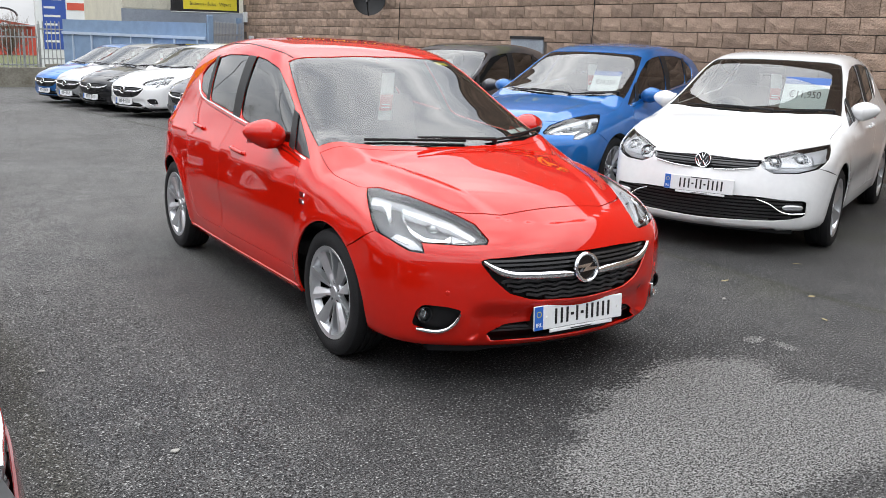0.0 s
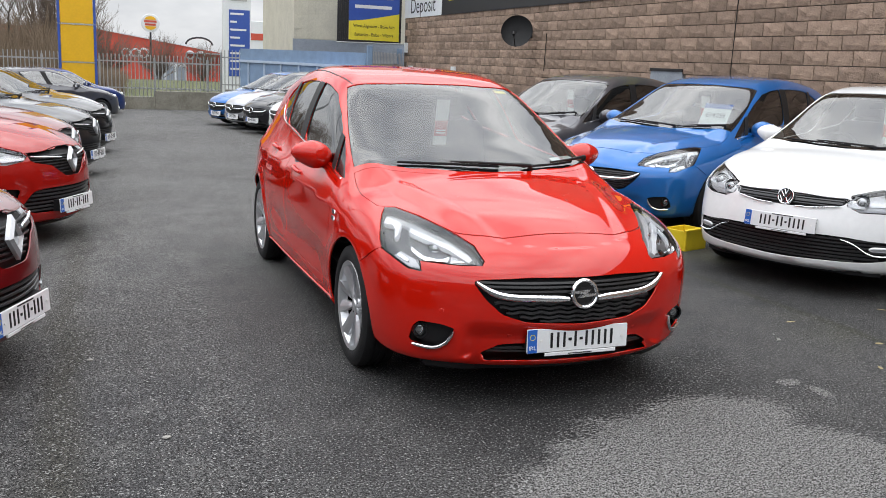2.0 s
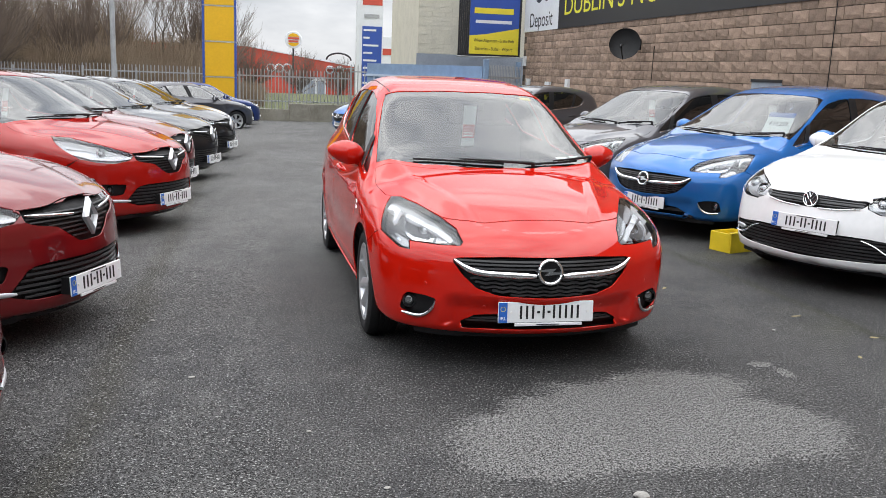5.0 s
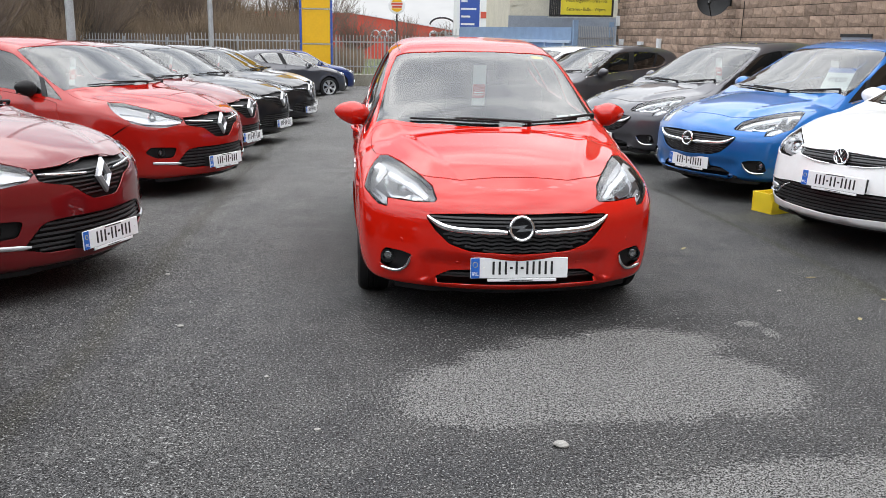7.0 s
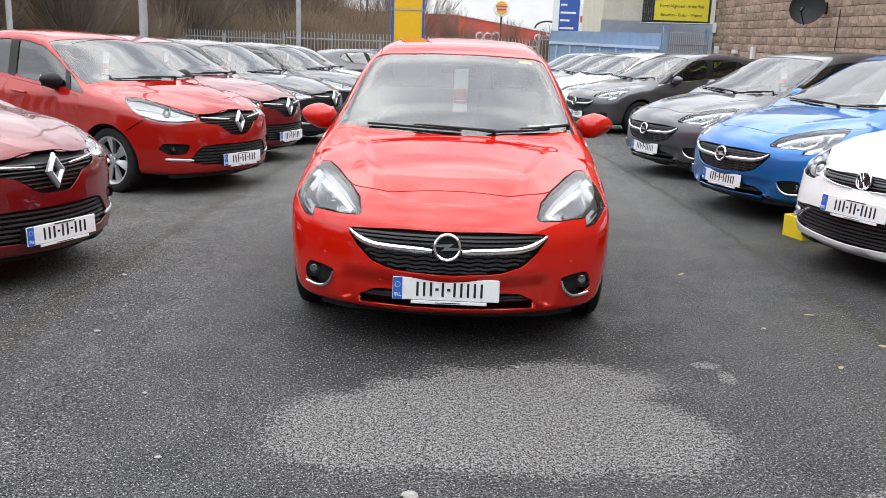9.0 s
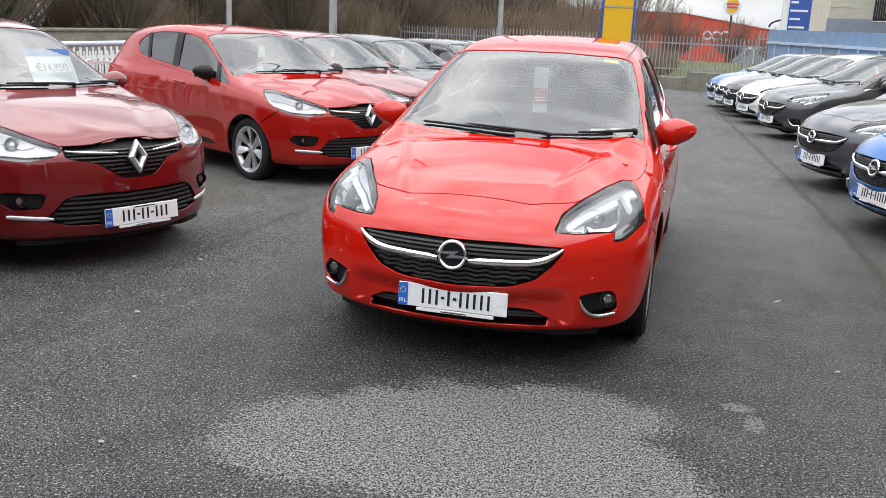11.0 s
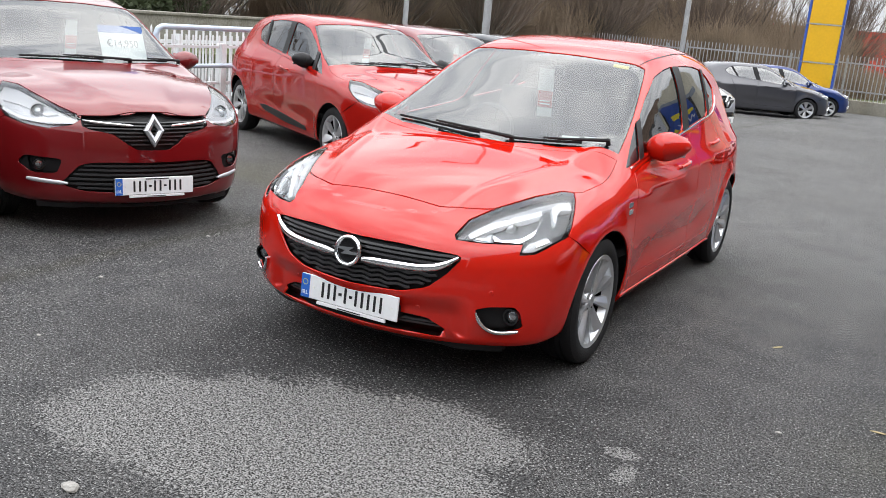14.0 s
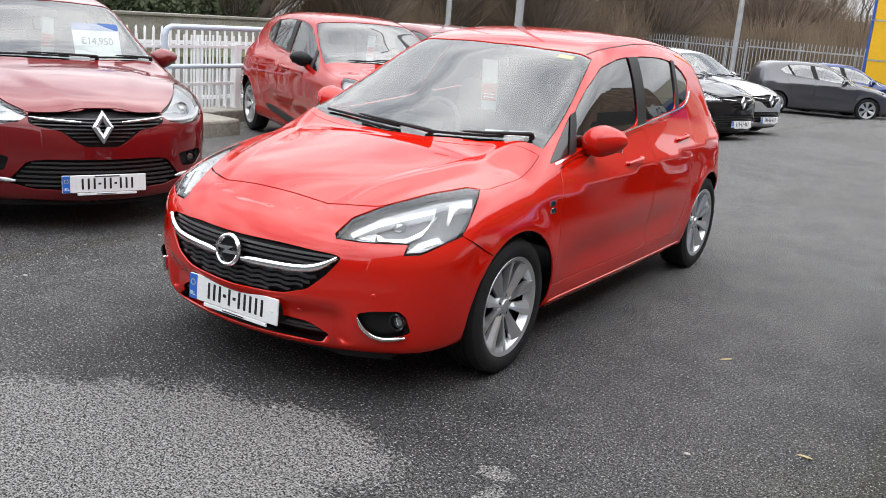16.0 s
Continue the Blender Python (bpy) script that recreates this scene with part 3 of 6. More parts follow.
def plate(car, at, rx, groups=(3, 1, 5), rail=True):
    """Number plate with a blue end strip; its characters are plain bars."""
    p = part("number_plate", box((-0.253, -0.006, -0.054), (0.253, 0.004, 0.054), bevel=0.003, seg=1), PLATE, car, "white plate with a blue end strip and dark bars")
    p.matrix_local = pose(*at, rx)
    part("country_strip", box((-0.251, -0.0085, -0.052), (-0.207, -0.005, 0.052)), PLATEBLUE, p)
    bars_and_words(p, "country_letters", "IRL", 0.026, Matrix.Translation((-0.229, -0.0095, -0.030)) @ Matrix.Rotation(radians(90), 4, "X"), PLATE, 0.0006, 0.034)
    bm = bmesh.new()
    add_lathe(bm, [(0.0115, 0.0), (0.0115, 0.0012), (0.0135, 0.0012), (0.0135, 0.0)], "z", 16, pose(-0.229, -0.0084, 0.018, 90))
    part("star_ring", bm, YELLOWINK, p)
    for x in (-0.185, 0.222):
        part("screw_cap", tube((x, -0.010, 0.0), (x, -0.005, 0.0), 0.006, seg=8), PAPER, p)
    units = sum(groups) + 0.75 * (len(groups) - 1)
    u = 0.335 / units
    x = 0.018 - 0.335 / 2
    for gi, g in enumerate(groups):
        for i in range(g):
            part("character_bar", box((x + u * 0.30, -0.0085, -0.034), (x + u * 0.64, -0.005, 0.034)), INK, p)
            x += u
        if gi < len(groups) - 1:
            part("character_bar", box((x + u * 0.12, -0.0085, -0.006), (x + u * 0.6, -0.005, 0.006)), INK, p)
            x += 0.75 * u
    if rail:
        part("plate_holder", box((-0.165, -0.006, -0.072), (0.195, 0.004, -0.056), bevel=0.002, seg=1), PLATE, p, "white holder strip with a faint printed line")
        part("printed_line", box((-0.05, -0.0075, -0.067), (0.07, -0.005, -0.063)), STEEL, p)
        part("printed_line", box((-0.06, -0.0085, 0.042), (0.09, -0.005, 0.048)), STEEL, p)
    return p


def seat(car, x, y, back=0.0):
    s = part("seat", box((x - 0.24, y - 0.25, 0.40), (x + 0.24, y + 0.27, 0.56), bevel=0.05), FABRIC, car, "dark fabric seat", True)
    part("backrest", box((-0.23, -0.06, 0), (0.23, 0.07, 0.62), pose(x, y + 0.27, 0.52, -14), bevel=0.05), FABRIC, s, smooth=True)
    part("headrest", box((-0.125, -0.04, 0), (0.125, 0.06, 0.17), pose(x, y + 0.425, 1.15, -10), bevel=0.04), FABRIC, s, smooth=True)


def interior(car, shape, k):
    """Dashboard, wheel, seats, headlining and tray, seen through the glass."""
    wb, dz = shape.k["wb"], k.get("dz", 0.0)
    part("cabin_floor", box((-0.62, 0.25, 0.22), (0.62, wb + 0.35, 0.30)), DASH, car)
    part("dashboard", box((-0.66, 0.26, 0.60 + dz), (0.66, 0.84, 0.90 + dz), bevel=0.06), DASH, car, smooth=True)
    part("instrument_hood", box((-0.54, 0.70, 0.86 + dz), (-0.20, 0.92, 0.945 + dz), bevel=0.035), DASH, car, smooth=True)
    bm = bmesh.new()
    m = pose(-0.37, 1.02, 0.86 + dz, 66)
    add_lathe(bm, [(0.185 + 0.016 * math.cos(a), 0.016 * math.sin(a)) for a in np.linspace(0, 2 * math.pi, 9)], "z", 30, m)
    add_box(bm, (-0.07, -0.06, -0.03), (0.07, 0.06, 0.03), m, 0.02)
    add_box(bm, (-0.18, -0.02, -0.012), (0.18, 0.02, 0.012), m)
    part("steering_wheel", bm, DASH, car, smooth=True)
    for x in (-0.37, 0.37):
        seat(car, x, 1.30)
    s = part("rear_seat", box((-0.60, wb - 0.46, 0.42), (0.60, wb + 0.06, 0.58), bevel=0.05), FABRIC, car, smooth=True)
    part("rear_backrest", box((-0.60, -0.06, 0), (0.60, 0.08, 0.56), pose(0, wb + 0.06, 0.52, -16), bevel=0.05), FABRIC, s, smooth=True)
    for x in (-0.38, 0.38):
        part("headrest", box((x - 0.13, -0.04, 0), (x + 0.13, 0.05, 0.13), pose(0, wb + 0.2, 1.06, -10), bevel=0.035), FABRIC, s, smooth=True)
    part("interior_mirror", box((-0.12, 0.99, 1.255 + dz), (0.12, 1.02, 1.315 + dz), bevel=0.014), BLACK, car, smooth=True)


def wiper(car, pts, name="wiper"):
    """A slim arm on a spindle, with a rubber blade lying along the glass."""
    bm = bmesh.new()
    pts = [Vector(p) for p in smooth_line([tuple(p) for p in pts], 4)]
    n = Vector((0, -0.4, 0.9)).normalized()
    k = int(len(pts) * 0.62)
    add_sweep(bm, [p + n * 0.010 for p in pts[:k + 1]], [0.010 - 0.005 * i / k for i in range(k + 1)])
    add_tube(bm, pts[0] - n * 0.014, pts[0] + n * 0.014, 0.014, 0.011, 8)
    w = part(name, bm, BLACK, car, smooth=True)
    bm = bmesh.new()
    add_sweep(bm, [p - n * 0.006 for p in pts[2:]], [0.0065] * len(pts[2:]))
    part("wiper_blade", bm, RUBBER, w, smooth=True)


def door_mirror(car, shape, k, s, material):
    """Shell, stalk and glass of one outside mirror."""
    x, y, z = k["mirror"]
    sc = k.get("mirror_size", 1.0)
    bm = bmesh.new()
    bmesh.ops.create_uvsphere(bm, u_segments=20, v_segments=12, radius=1, matrix=Matrix.Identity(4))
    for v in bm.verts:
        c = v.co
        c.y = min(c.y, 0.55)
        f = 1.0 - 0.28 * max(0, c.x)
        v.co = Vector((s * c.x * 0.118 * sc, c.y * 0.085 * sc * f + 0.02 * abs(c.x), c.z * 0.078 * sc * f + 0.012 * c.x))
    bmesh.ops.transform(bm, matrix=Matrix.Translation((s * x, y, z)), verts=bm.verts[:])
    shell = part("door_mirror", bm, k.get("mirror_paint") or material, car, smooth=True)
    bm = bmesh.new()
    add_tube(bm, (s * (x - 0.05), y + 0.0, z - 0.035), (s * (x - 0.17), y + 0.02, z - 0.115), 0.028, 0.036, 10)
    part("mirror_stalk", bm, k.get("stalk") or material, shell, smooth=True)
    part("mirror_glass", box((s * (x - 0.085), y + 0.044, z - 0.05), (s * (x + 0.085), y + 0.05, z + 0.055)), CHROME, shell)


def car(shape, k, name, m, material, label, group="", res=0.045, main=False):
    """A parked car: pressed panels, glass, lamps, grille, mirrors, plate, wheels and cabin."""
    root = empty(name, m, label, "car", group)
    S = shape
    wb, wr = S.k["wb"], S.k["wheel"]
    gap = 0.0025 if main else 0.003
    ar = wr + 0.04
    # outlines, drawn for one flank and mirrored
    lamp = np.array(k["lamp"], float)
    n_in = k["lamp_split"]            # lamp points 0..n_in run along its upper edge from back to tip
    hood_front = S.view(smooth_line(k["hood_front"], 4), "top")            # from the middle outwards
    hood_side = S.view(smooth_line(k["hood_side"], 4), "top")              # from the lamp's back to the cowl
    hood_back = S.view(smooth_line(k["hood_back"], 4), "top")              # from the cowl's corner to the middle
    upper = lamp[:n_in + 1][::-1]
    half = np.concatenate([hood_front, upper, hood_side, hood_back[1:]])
    hood = np.concatenate([half, mirror(half)])
    arch_f, arch_r = arch_loop(S, 0, ar), arch_loop(S, wb, ar)
    fr_arc = S.view([(ar * math.cos(a), wr + ar * math.sin(a)) for a in np.radians(k.get("arch_cut", (128, 150, 170, 188, 196)))], "side")
    low = np.array([(0.62, -0.40, 0.2), (0.45, -0.66, 0.195), (0.22, -0.76, 0.195), (0, -0.79, 0.195)])
    lower = lamp[n_in:len(lamp) - k["lamp_outer"] + 1]
    bump_half = np.concatenate([hood_front, lower, fr_arc, low])
    bumper = np.concatenate([bump_half, mirror(bump_half)])
    # body skin: everything behind bumper, lamps and hood
    edge = np.concatenate([fr_arc[:1], lamp[len(lamp) - k["lamp_outer"]:], lamp[:1], hood_side, hood_back[1:]])
    eq = S.chart(edge, "side")
    aq = S.chart(fr_arc, "side")
    vb = -1.0
    eqm, aqm = S.chart(mirror(edge), "side"), S.chart(fr_arc * [-1, 1, 1], "side")
    tail_u = S.y1 + 0.3 * math.pi - 0.04
    outer = np.concatenate([[(tail_u, vb)], [(aq[-1][0], vb)], aq[::-1][:-1], eq, eqm[1:], aqm[1:], [(aqm[-1][0], 0.8 * math.pi - vb)], [(tail_u, 0.8 * math.pi - vb)]])
    ws = S.view(np.concatenate([k["screen"], (np.array(k["screen"]) * [-1, 1])[::-1]]), "top")
    wins = [S.view(rounded(w, r, 3), "side") for w, r in k["windows"]]
    doors = [S.view(rounded(d, 0.10, 3), "side") for d in k["doors"]]
    holes = [ws, arch_r, mirror(arch_r)]
    # the front arch cuts the skin's lower front corner
    rest = [arch_f, mirror(arch_f)]
    for w in wins + doors:
        holes += both(w)
    panel(S, "body_shell", [outer] + holes + rest, material, root, "side", res, 0.0, raw=True)
    panel(S, "bumper", [bumper] + [S.view(rounded(g, 0.2, 3), "front") for g in k["grilles"]] + [l for g in k["fogs"] for l in both(S.view(rounded(g, 0.2, 3), "front"))],
               material, root, "nose", res * (0.44 if main else 1), gap)
    panel(S, "bonnet", [hood], material, root, "nose", res * (0.44 if main else 1), 0.0035)
    for d in doors:
        for sgn, lp in zip((1, -1), both(d)):
            panel(S, "door", [lp], material, root, "side", res, 0.0042)
    # dark inner skin behind the joints
    und_holes = [ws] + [l for w in wins for l in both(w)] + [arch_f, mirror(arch_f), arch_r, mirror(arch_r)]
    inner = np.array([(-0.50, -1.0), (tail_u, -1.0), (tail_u, 0.8 * math.pi + 1.0), (-0.50, 0.8 * math.pi + 1.0)])
    lampn = both(lamp)
    panel(S, "inner_shell", [inner] + und_holes + lampn, BLACK, root, "side", max(res, 0.05), 0.0, -0.014, 0, raw=True)
    rad = S.y0 + 0.3 * math.pi - S.y0 - 0.02
    disc = np.array([(rad * math.cos(a), rad * math.sin(a)) for a in np.linspace(0, 2 * math.pi, 60, endpoint=False)])
    panel(S, "nose_backing", [disc] + lampn, BLACK, root, "nose", max(res, 0.05), 0.0, -0.035, 0, raw=True)
    # glass
    gl = panel(S, "windscreen", [ws], GLASS, root, "side", max(res, 0.04), 0.004, -0.004, 0)
    gl.visible_shadow = False
    # black printed border
    inw = S.view(np.concatenate([k["screen_in"], (np.array(k["screen_in"]) * [-1, 1])[::-1]]), "top")
    panel(S, "screen_border", [ws, inw], GLOSSBLACK, root, "side", max(res, 0.04), 0.002, -0.0055, 0)
    for i, w in enumerate(wins):
        for lp in both(w):
            g = panel(S, "side_window", [lp], GLOSSBLACK if i in k.get("blanked", ()) else k.get("side_glass", SIDEGLASS), root, "side", 0.06, 0.004, -0.006, 0)
            g.visible_shadow = False
    for st in k["pillars"]:
        for lp in both(S.view(st, "side")):
            panel(S, "pillar_trim", [lp], BLACK, root, "side", 0.06, 0, 0.0025, 0.004)
    for st in k.get("belt", []):
        for lp in both(S.view(ribbon(smooth_line(st, 4), 0.004), "side")):
            panel(S, "belt_strip", [lp], k.get("belt_mat", CHROME), root, "side", 0.05, 0, 0.004, 0.006)
    # cowl under the screen
    cw = [(x, y - 0.006) for x, y in k["cowl"]]
    panel(S, "cowl_panel", [S.view(np.concatenate([cw, (np.array(cw) * [-1, 1])[::-1]]), "top")], BLACK, root, "side", 0.05, 0.0, -0.006, 0.006)
    # lamps: dark bowl, reflectors, projector, light guide and clear lens
    for sgn, lp in zip((1, -1), lampn):
        hl = panel(S, "headlamp", [lp], LENS, root, "nose", 0.03 if main else 0.05, 0.003, -0.001, 0.0, "clear headlamp lens over chrome reflectors")
        hl.visible_shadow = False
        panel(S, "lamp_bowl", [lp], k.get("bowl", BOWL), hl, "nose", 0.05, 0.004, -0.042, 0)
        if main:
            panel(S, "lamp_rim", [lp, S.surface(shrink(dense(S.chart(lp, "nose"), 0.02), 0.006), "nose")], GLOSSBLACK, hl, "nose", 0.05, 0.003, -0.004, 0.015)
        for q, mt, off in k["lamp_inner"]:
            q = np.array(q, float)
            q = q if sgn > 0 else mirror(q)
            panel(S, "lamp_reflector", [q], mt, hl, "nose", 0.03, 0, off, 0.03)
        for (px, py, pz), r in k["projectors"]:
            c = np.array([[sgn * px, py, pz]])
            n = S.normal(c)[0]
            bm = bmesh.new()
            q = Vector(-n * 0.4 + np.array([0, 0.6, 0])).normalized()
            mm = Matrix.Translation(c[0] + np.array(q) * 0.02) @ q.to_track_quat("Z", "Y").to_matrix().to_4x4()
            add_lathe(bm, [(r * 1.25, -0.012), (r * 1.3, 0.0), (r * 1.05, 0.012), (r * 1.02, 0.03)], "z", 24, mm)
            part("projector_ring", bm, CHROME, hl, smooth=True)
            bm = bmesh.new()
            bmesh.ops.create_uvsphere(bm, u_segments=16, v_segments=10, radius=r, matrix=mm @ Matrix.Translation((0, 0, 0.012)))
            part("projector_lens", bm, FOGGLASS, hl, smooth=True)
    # grille bars
    for gi, bars in enumerate(k["bars"]):
        poly = rounded(k["grilles"][gi], 0.2, 3)
        for z, h, wave in bars:
            cr = poly_cross(poly, z)
            if not cr:
                continue
            x0, x1 = cr[0] + 0.012, cr[1] - 0.012
            n = max(8, int((x1 - x0) / 0.02))
            if wave:
                n = max(8, int((x1 - x0) / 0.012))
            line = [(x, z + wave * (1 - 2 * abs(((x + 1) / 0.085) % 1 - 0.5))) for x in np.linspace(x0, x1, n)]
            panel(S, "grille_bar", [S.view(ribbon(line, h), "front")], BARS, root, "nose", 0.05, 0, -0.012, 0.018)
    for st, h, mt, off in k["strips"]:
        for sgn in ((1, -1) if st[0][0] * st[-1][0] >= 0 and abs(st[0][0]) + abs(st[-1][0]) > 0 and min(abs(st[0][0]), abs(st[-1][0])) > 0.001 else (1,)):
            moulding(S, st, h, off, mt, root, sgn)
    for fg in k["fogs"]:
        c = np.mean(np.array(fg), 0)
        c = np.array(k.get("fog_at", c))
        for sgn in (1, -1):
            lp = S.view(rounded(fg, 0.2, 3), "front")
            fb = panel(S, "fog_lamp", [lp if sgn > 0 else mirror(lp)], BLACK, root, "nose", 0.04, 0.002, -0.03, 0, "fog lamp in a black bezel")
            p = S.view([(c[0], c[1])], "front")[0]
            bm = bmesh.new()
            mm = Matrix.Translation((sgn * p[0], p[1] + 0.03, p[2])) @ Matrix.Rotation(radians(-90), 4, "X") @ Matrix.Rotation(radians(180), 4, "X")
            add_lathe(bm, [(0.028, 0.02), (0.036, 0.022), (0.036, 0.0), (0.033, -0.004), (0.030, -0.002)], "z", 20, mm)
            part("fog_ring", bm, GLOSSBLACK, fb, smooth=True)
            bm = bmesh.new()
            bmesh.ops.create_uvsphere(bm, u_segments=16, v_segments=8, radius=0.03, matrix=mm @ Matrix.Diagonal((1, 1, 0.4, 1)))
            part("fog_glass", bm, FOGGLASS, fb, smooth=True)
    # badge
    bx = S.view([(0, k["badge"][0])], "front")[0]
    k["badge_fn"](root, bx, k["badge"][1])
    pz = k["plate"]
    pp = S.view([(0.0, pz)], "front")[0]
    plate(root, (0, pp[1] - 0.016, pz), k.get("plate_tilt", -4), k.get("groups", (3, 1, 5)))
    part("plate_mount", box((-0.24, pp[1] - 0.008, pz - 0.045), (0.24, pp[1] + 0.05, pz + 0.045)), BLACK, root)
    for sgn in (1, -1):
        door_mirror(root, S, k, sgn, material)
        for hy, hz in k["handles"]:
            p = S.view([(hy - 0.10, hz - 0.006), (hy + 0.10, hz + 0.006)], "side")
            a, b = Vector(p[0] + [0.012, 0, 0]), Vector(p[1] + [0.012, 0, 0])
            a.x, b.x = a.x * sgn, b.x * sgn
            bm = bmesh.new()
            pull = [a + (b - a) * t + Vector((sgn * 0.012 * math.sin(math.pi * t), 0, 0.004 * math.sin(math.pi * t))) for t in np.linspace(0, 1, 9)]
            add_sweep(bm, pull, [0.009 + 0.004 * math.sin(math.pi * i / 8) for i in range(9)], 10)
            for e in (a, b):
                add_tube(bm, e, e - Vector((sgn * 0.02, 0, 0)), 0.010, 0.012, 8)
            part("door_handle", bm, material, root, smooth=True)
    for w in k["wipers"]:
        pts = S.view(w, "top")
        nr = S.normal(pts)
        wiper(root, pts + nr * 0.015)
    for st in k.get("stickers", []):
        lp, mt = st
        panel(S, "sticker", [S.view(lp, "top")], mt, root, "side", 0.06, 0, -0.010, 0)
    # wheel wells, wheels, underside
    for yc in (0, wb):
        for sgn in (-1, 1):
            bm = bmesh.new()
            rows = []
            for a in np.linspace(radians(-8), radians(188), 24):
                cy, cz = math.cos(a), math.sin(a)
                rows.append([bm.verts.new((sgn * x, yc + r * cy, max(0.17, wr + r * cz))) for x, r in ((0.745, ar + 0.004), (0.50, ar + 0.004), (0.50, 0.02))])
            for p, q in zip(rows, rows[1:]):
                for j in range(2):
                    bm.faces.new((p[j], p[j + 1], q[j + 1], q[j]))
            part("wheel_well", bm, BLACK, root, smooth=True)
            wheel_thing(root, "wheel", (sgn * k.get("track", 0.735), yc, wr), sgn, wr, 0.185, k.get("spokes", 10), steel=k.get("steel", False))
    part("underbody", box((-0.60, -0.42, 0.17), (0.60, wb + 0.40, 0.24), bevel=0.02), BLACK, root)
    bm = bmesh.new()
    rows = []
    for x in np.linspace(-0.63, 0.63, 41):
        y = S.nose(0.24) + S.k.get("bow", 0.62) * x * x + S.k.get("bow4", 0.0) * x ** 4 + 0.095 - 0.035 * sstep(0.36, 0.46, abs(x))
        rows.append([bm.verts.new(v) for v in ((x, y, 0.25), (x, y, 0.178), (x, y + 0.012, 0.170), (x, y + 0.03, 0.178), (x, y + 0.03, 0.25))])
    for p, q in zip(rows, rows[1:]):
        for j in range(4):
            bm.faces.new((p[j], p[j + 1], q[j + 1], q[j]))
    part("air_dam", bm, BLACK, root, smooth=True)
    bm = bmesh.new()
    rows = [[bm.verts.new((x, S.tail(z) - S.k.get("tailbow", 0.30) * x * x + 0.006, z)) for x in np.linspace(-0.42, 0.42, 13)] for z in np.linspace(0.26, 0.78, 9)]
    for p, q in zip(rows, rows[1:]):
        for j in range(12):
            bm.faces.new((p[j], p[j + 1], q[j + 1], q[j]))
    part("tailgate_panel", bm, material, root, smooth=True)
    interior(root, S, k)
    k2 = k.get("extra")
    if k2:
        k2(root, S, k)
    return root


def ring_badge(root, p, r):
    """Chrome ring crossed by a flat bar."""
    bm = bmesh.new()
    mm = Matrix.Translation((p[0], p[1] - 0.014, p[2])) @ Matrix.Rotation(radians(80), 4, "X")
    add_lathe(bm, [(r - 0.007 + 0.0085 * math.cos(a), 0.010 * math.sin(a)) for a in np.linspace(0, 2 * math.pi, 9)], "z", 36, mm)
    add_prism(bm, [(-1.22 * r, 0.05 * r), (-0.9 * r, 0.16 * r), (0.46 * r, 0.27 * r), (0.12 * r, 0.0), (1.22 * r, -0.05 * r), (0.9 * r, -0.16 * r), (-0.46 * r, -0.27 * r), (-0.12 * r, 0.0)], 0.010,
              mm @ Matrix.Rotation(radians(-90), 4, "X") @ Matrix.Translation((0, -0.008, 0)))
    b = part("badge", bm, CHROME, root, "chrome ring badge with a crossbar", True)
    bm = bmesh.new()
    add_lathe(bm, [(0.001, -0.002), (r - 0.008, -0.002), (r - 0.008, -0.02)], "z", 30, mm)
    part("badge_plate", bm, GLOSSBLACK, b)


def diamond_badge(root, p, r):
    """Tall chrome lozenge with an open middle."""
    bm = bmesh.new()
    mm = Matrix.Translation((p[0], p[1] - 0.018, p[2])) @ Matrix.Rotation(radians(-8), 4, "X")
    o = [(0, r), (r * 0.62, 0), (0, -r), (-r * 0.62, 0)]
    i = [(0, r * 0.42), (r * 0.24, 0), (0, -r * 0.42), (-r * 0.24, 0)]
    rings = []
    for pts, y in ((o, 0.02), (o, 0.0), ([(a * 0.72, b * 0.72) for a, b in o], -0.012), (i, 0.0), (i, 0.02)):
        rings.append([bm.verts.new(mm @ Vector((a, y, b))) for a, b in pts])
    for u, v in zip(rings, rings[1:]):
        for j in range(4):
            bm.faces.new((u[j], u[(j + 1) % 4], v[(j + 1) % 4], v[j]))
    part("badge", bm, ALLOY, root, "chrome lozenge badge")


def disc_badge(root, p, r):
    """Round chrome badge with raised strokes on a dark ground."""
    bm = bmesh.new()
    mm = Matrix.Translation((p[0], p[1] - 0.012, p[2])) @ Matrix.Rotation(radians(80), 4, "X")
    add_lathe(bm, [(r - 0.004 + 0.006 * math.cos(a), 0.006 * math.sin(a)) for a in np.linspace(0, 2 * math.pi, 9)], "z", 32, mm)
    for a, b in (((-0.6, 0.55), (-0.2, -0.1)), ((0.6, 0.55), (0.2, -0.1)), ((-0.25, 0.8), (0, 0.15)), ((0.25, 0.8), (0, 0.15)), ((-0.7, 0.0), (-0.35, -0.75)),
                 ((0.7, 0.0), (0.35, -0.75)), ((-0.35, -0.75), (0, -0.15)), ((0.35, -0.75), (0, -0.15))):
        add_tube(bm, mm @ Vector((a[0] * r, a[1] * r, 0.002)), mm @ Vector((b[0] * r, b[1] * r, 0.002)), 0.0045, seg=6)
    b = part("badge", bm, CHROME, root, "round chrome badge", True)
    bm = bmesh.new()
    add_lathe(bm, [(0.001, -0.002), (r - 0.004, -0.002), (r - 0.004, -0.02)], "z", 30, mm)
    part("badge_plate", bm, STEEL, b)


DRL = mat("white_light_guide", (0.8, 0.82, 0.84), 0.25, coat=0.6)
BOWLPALE = mat("bright_reflector", (0.52, 0.53, 0.55), 0.3, 0.4, var=0.08, vscale=16)


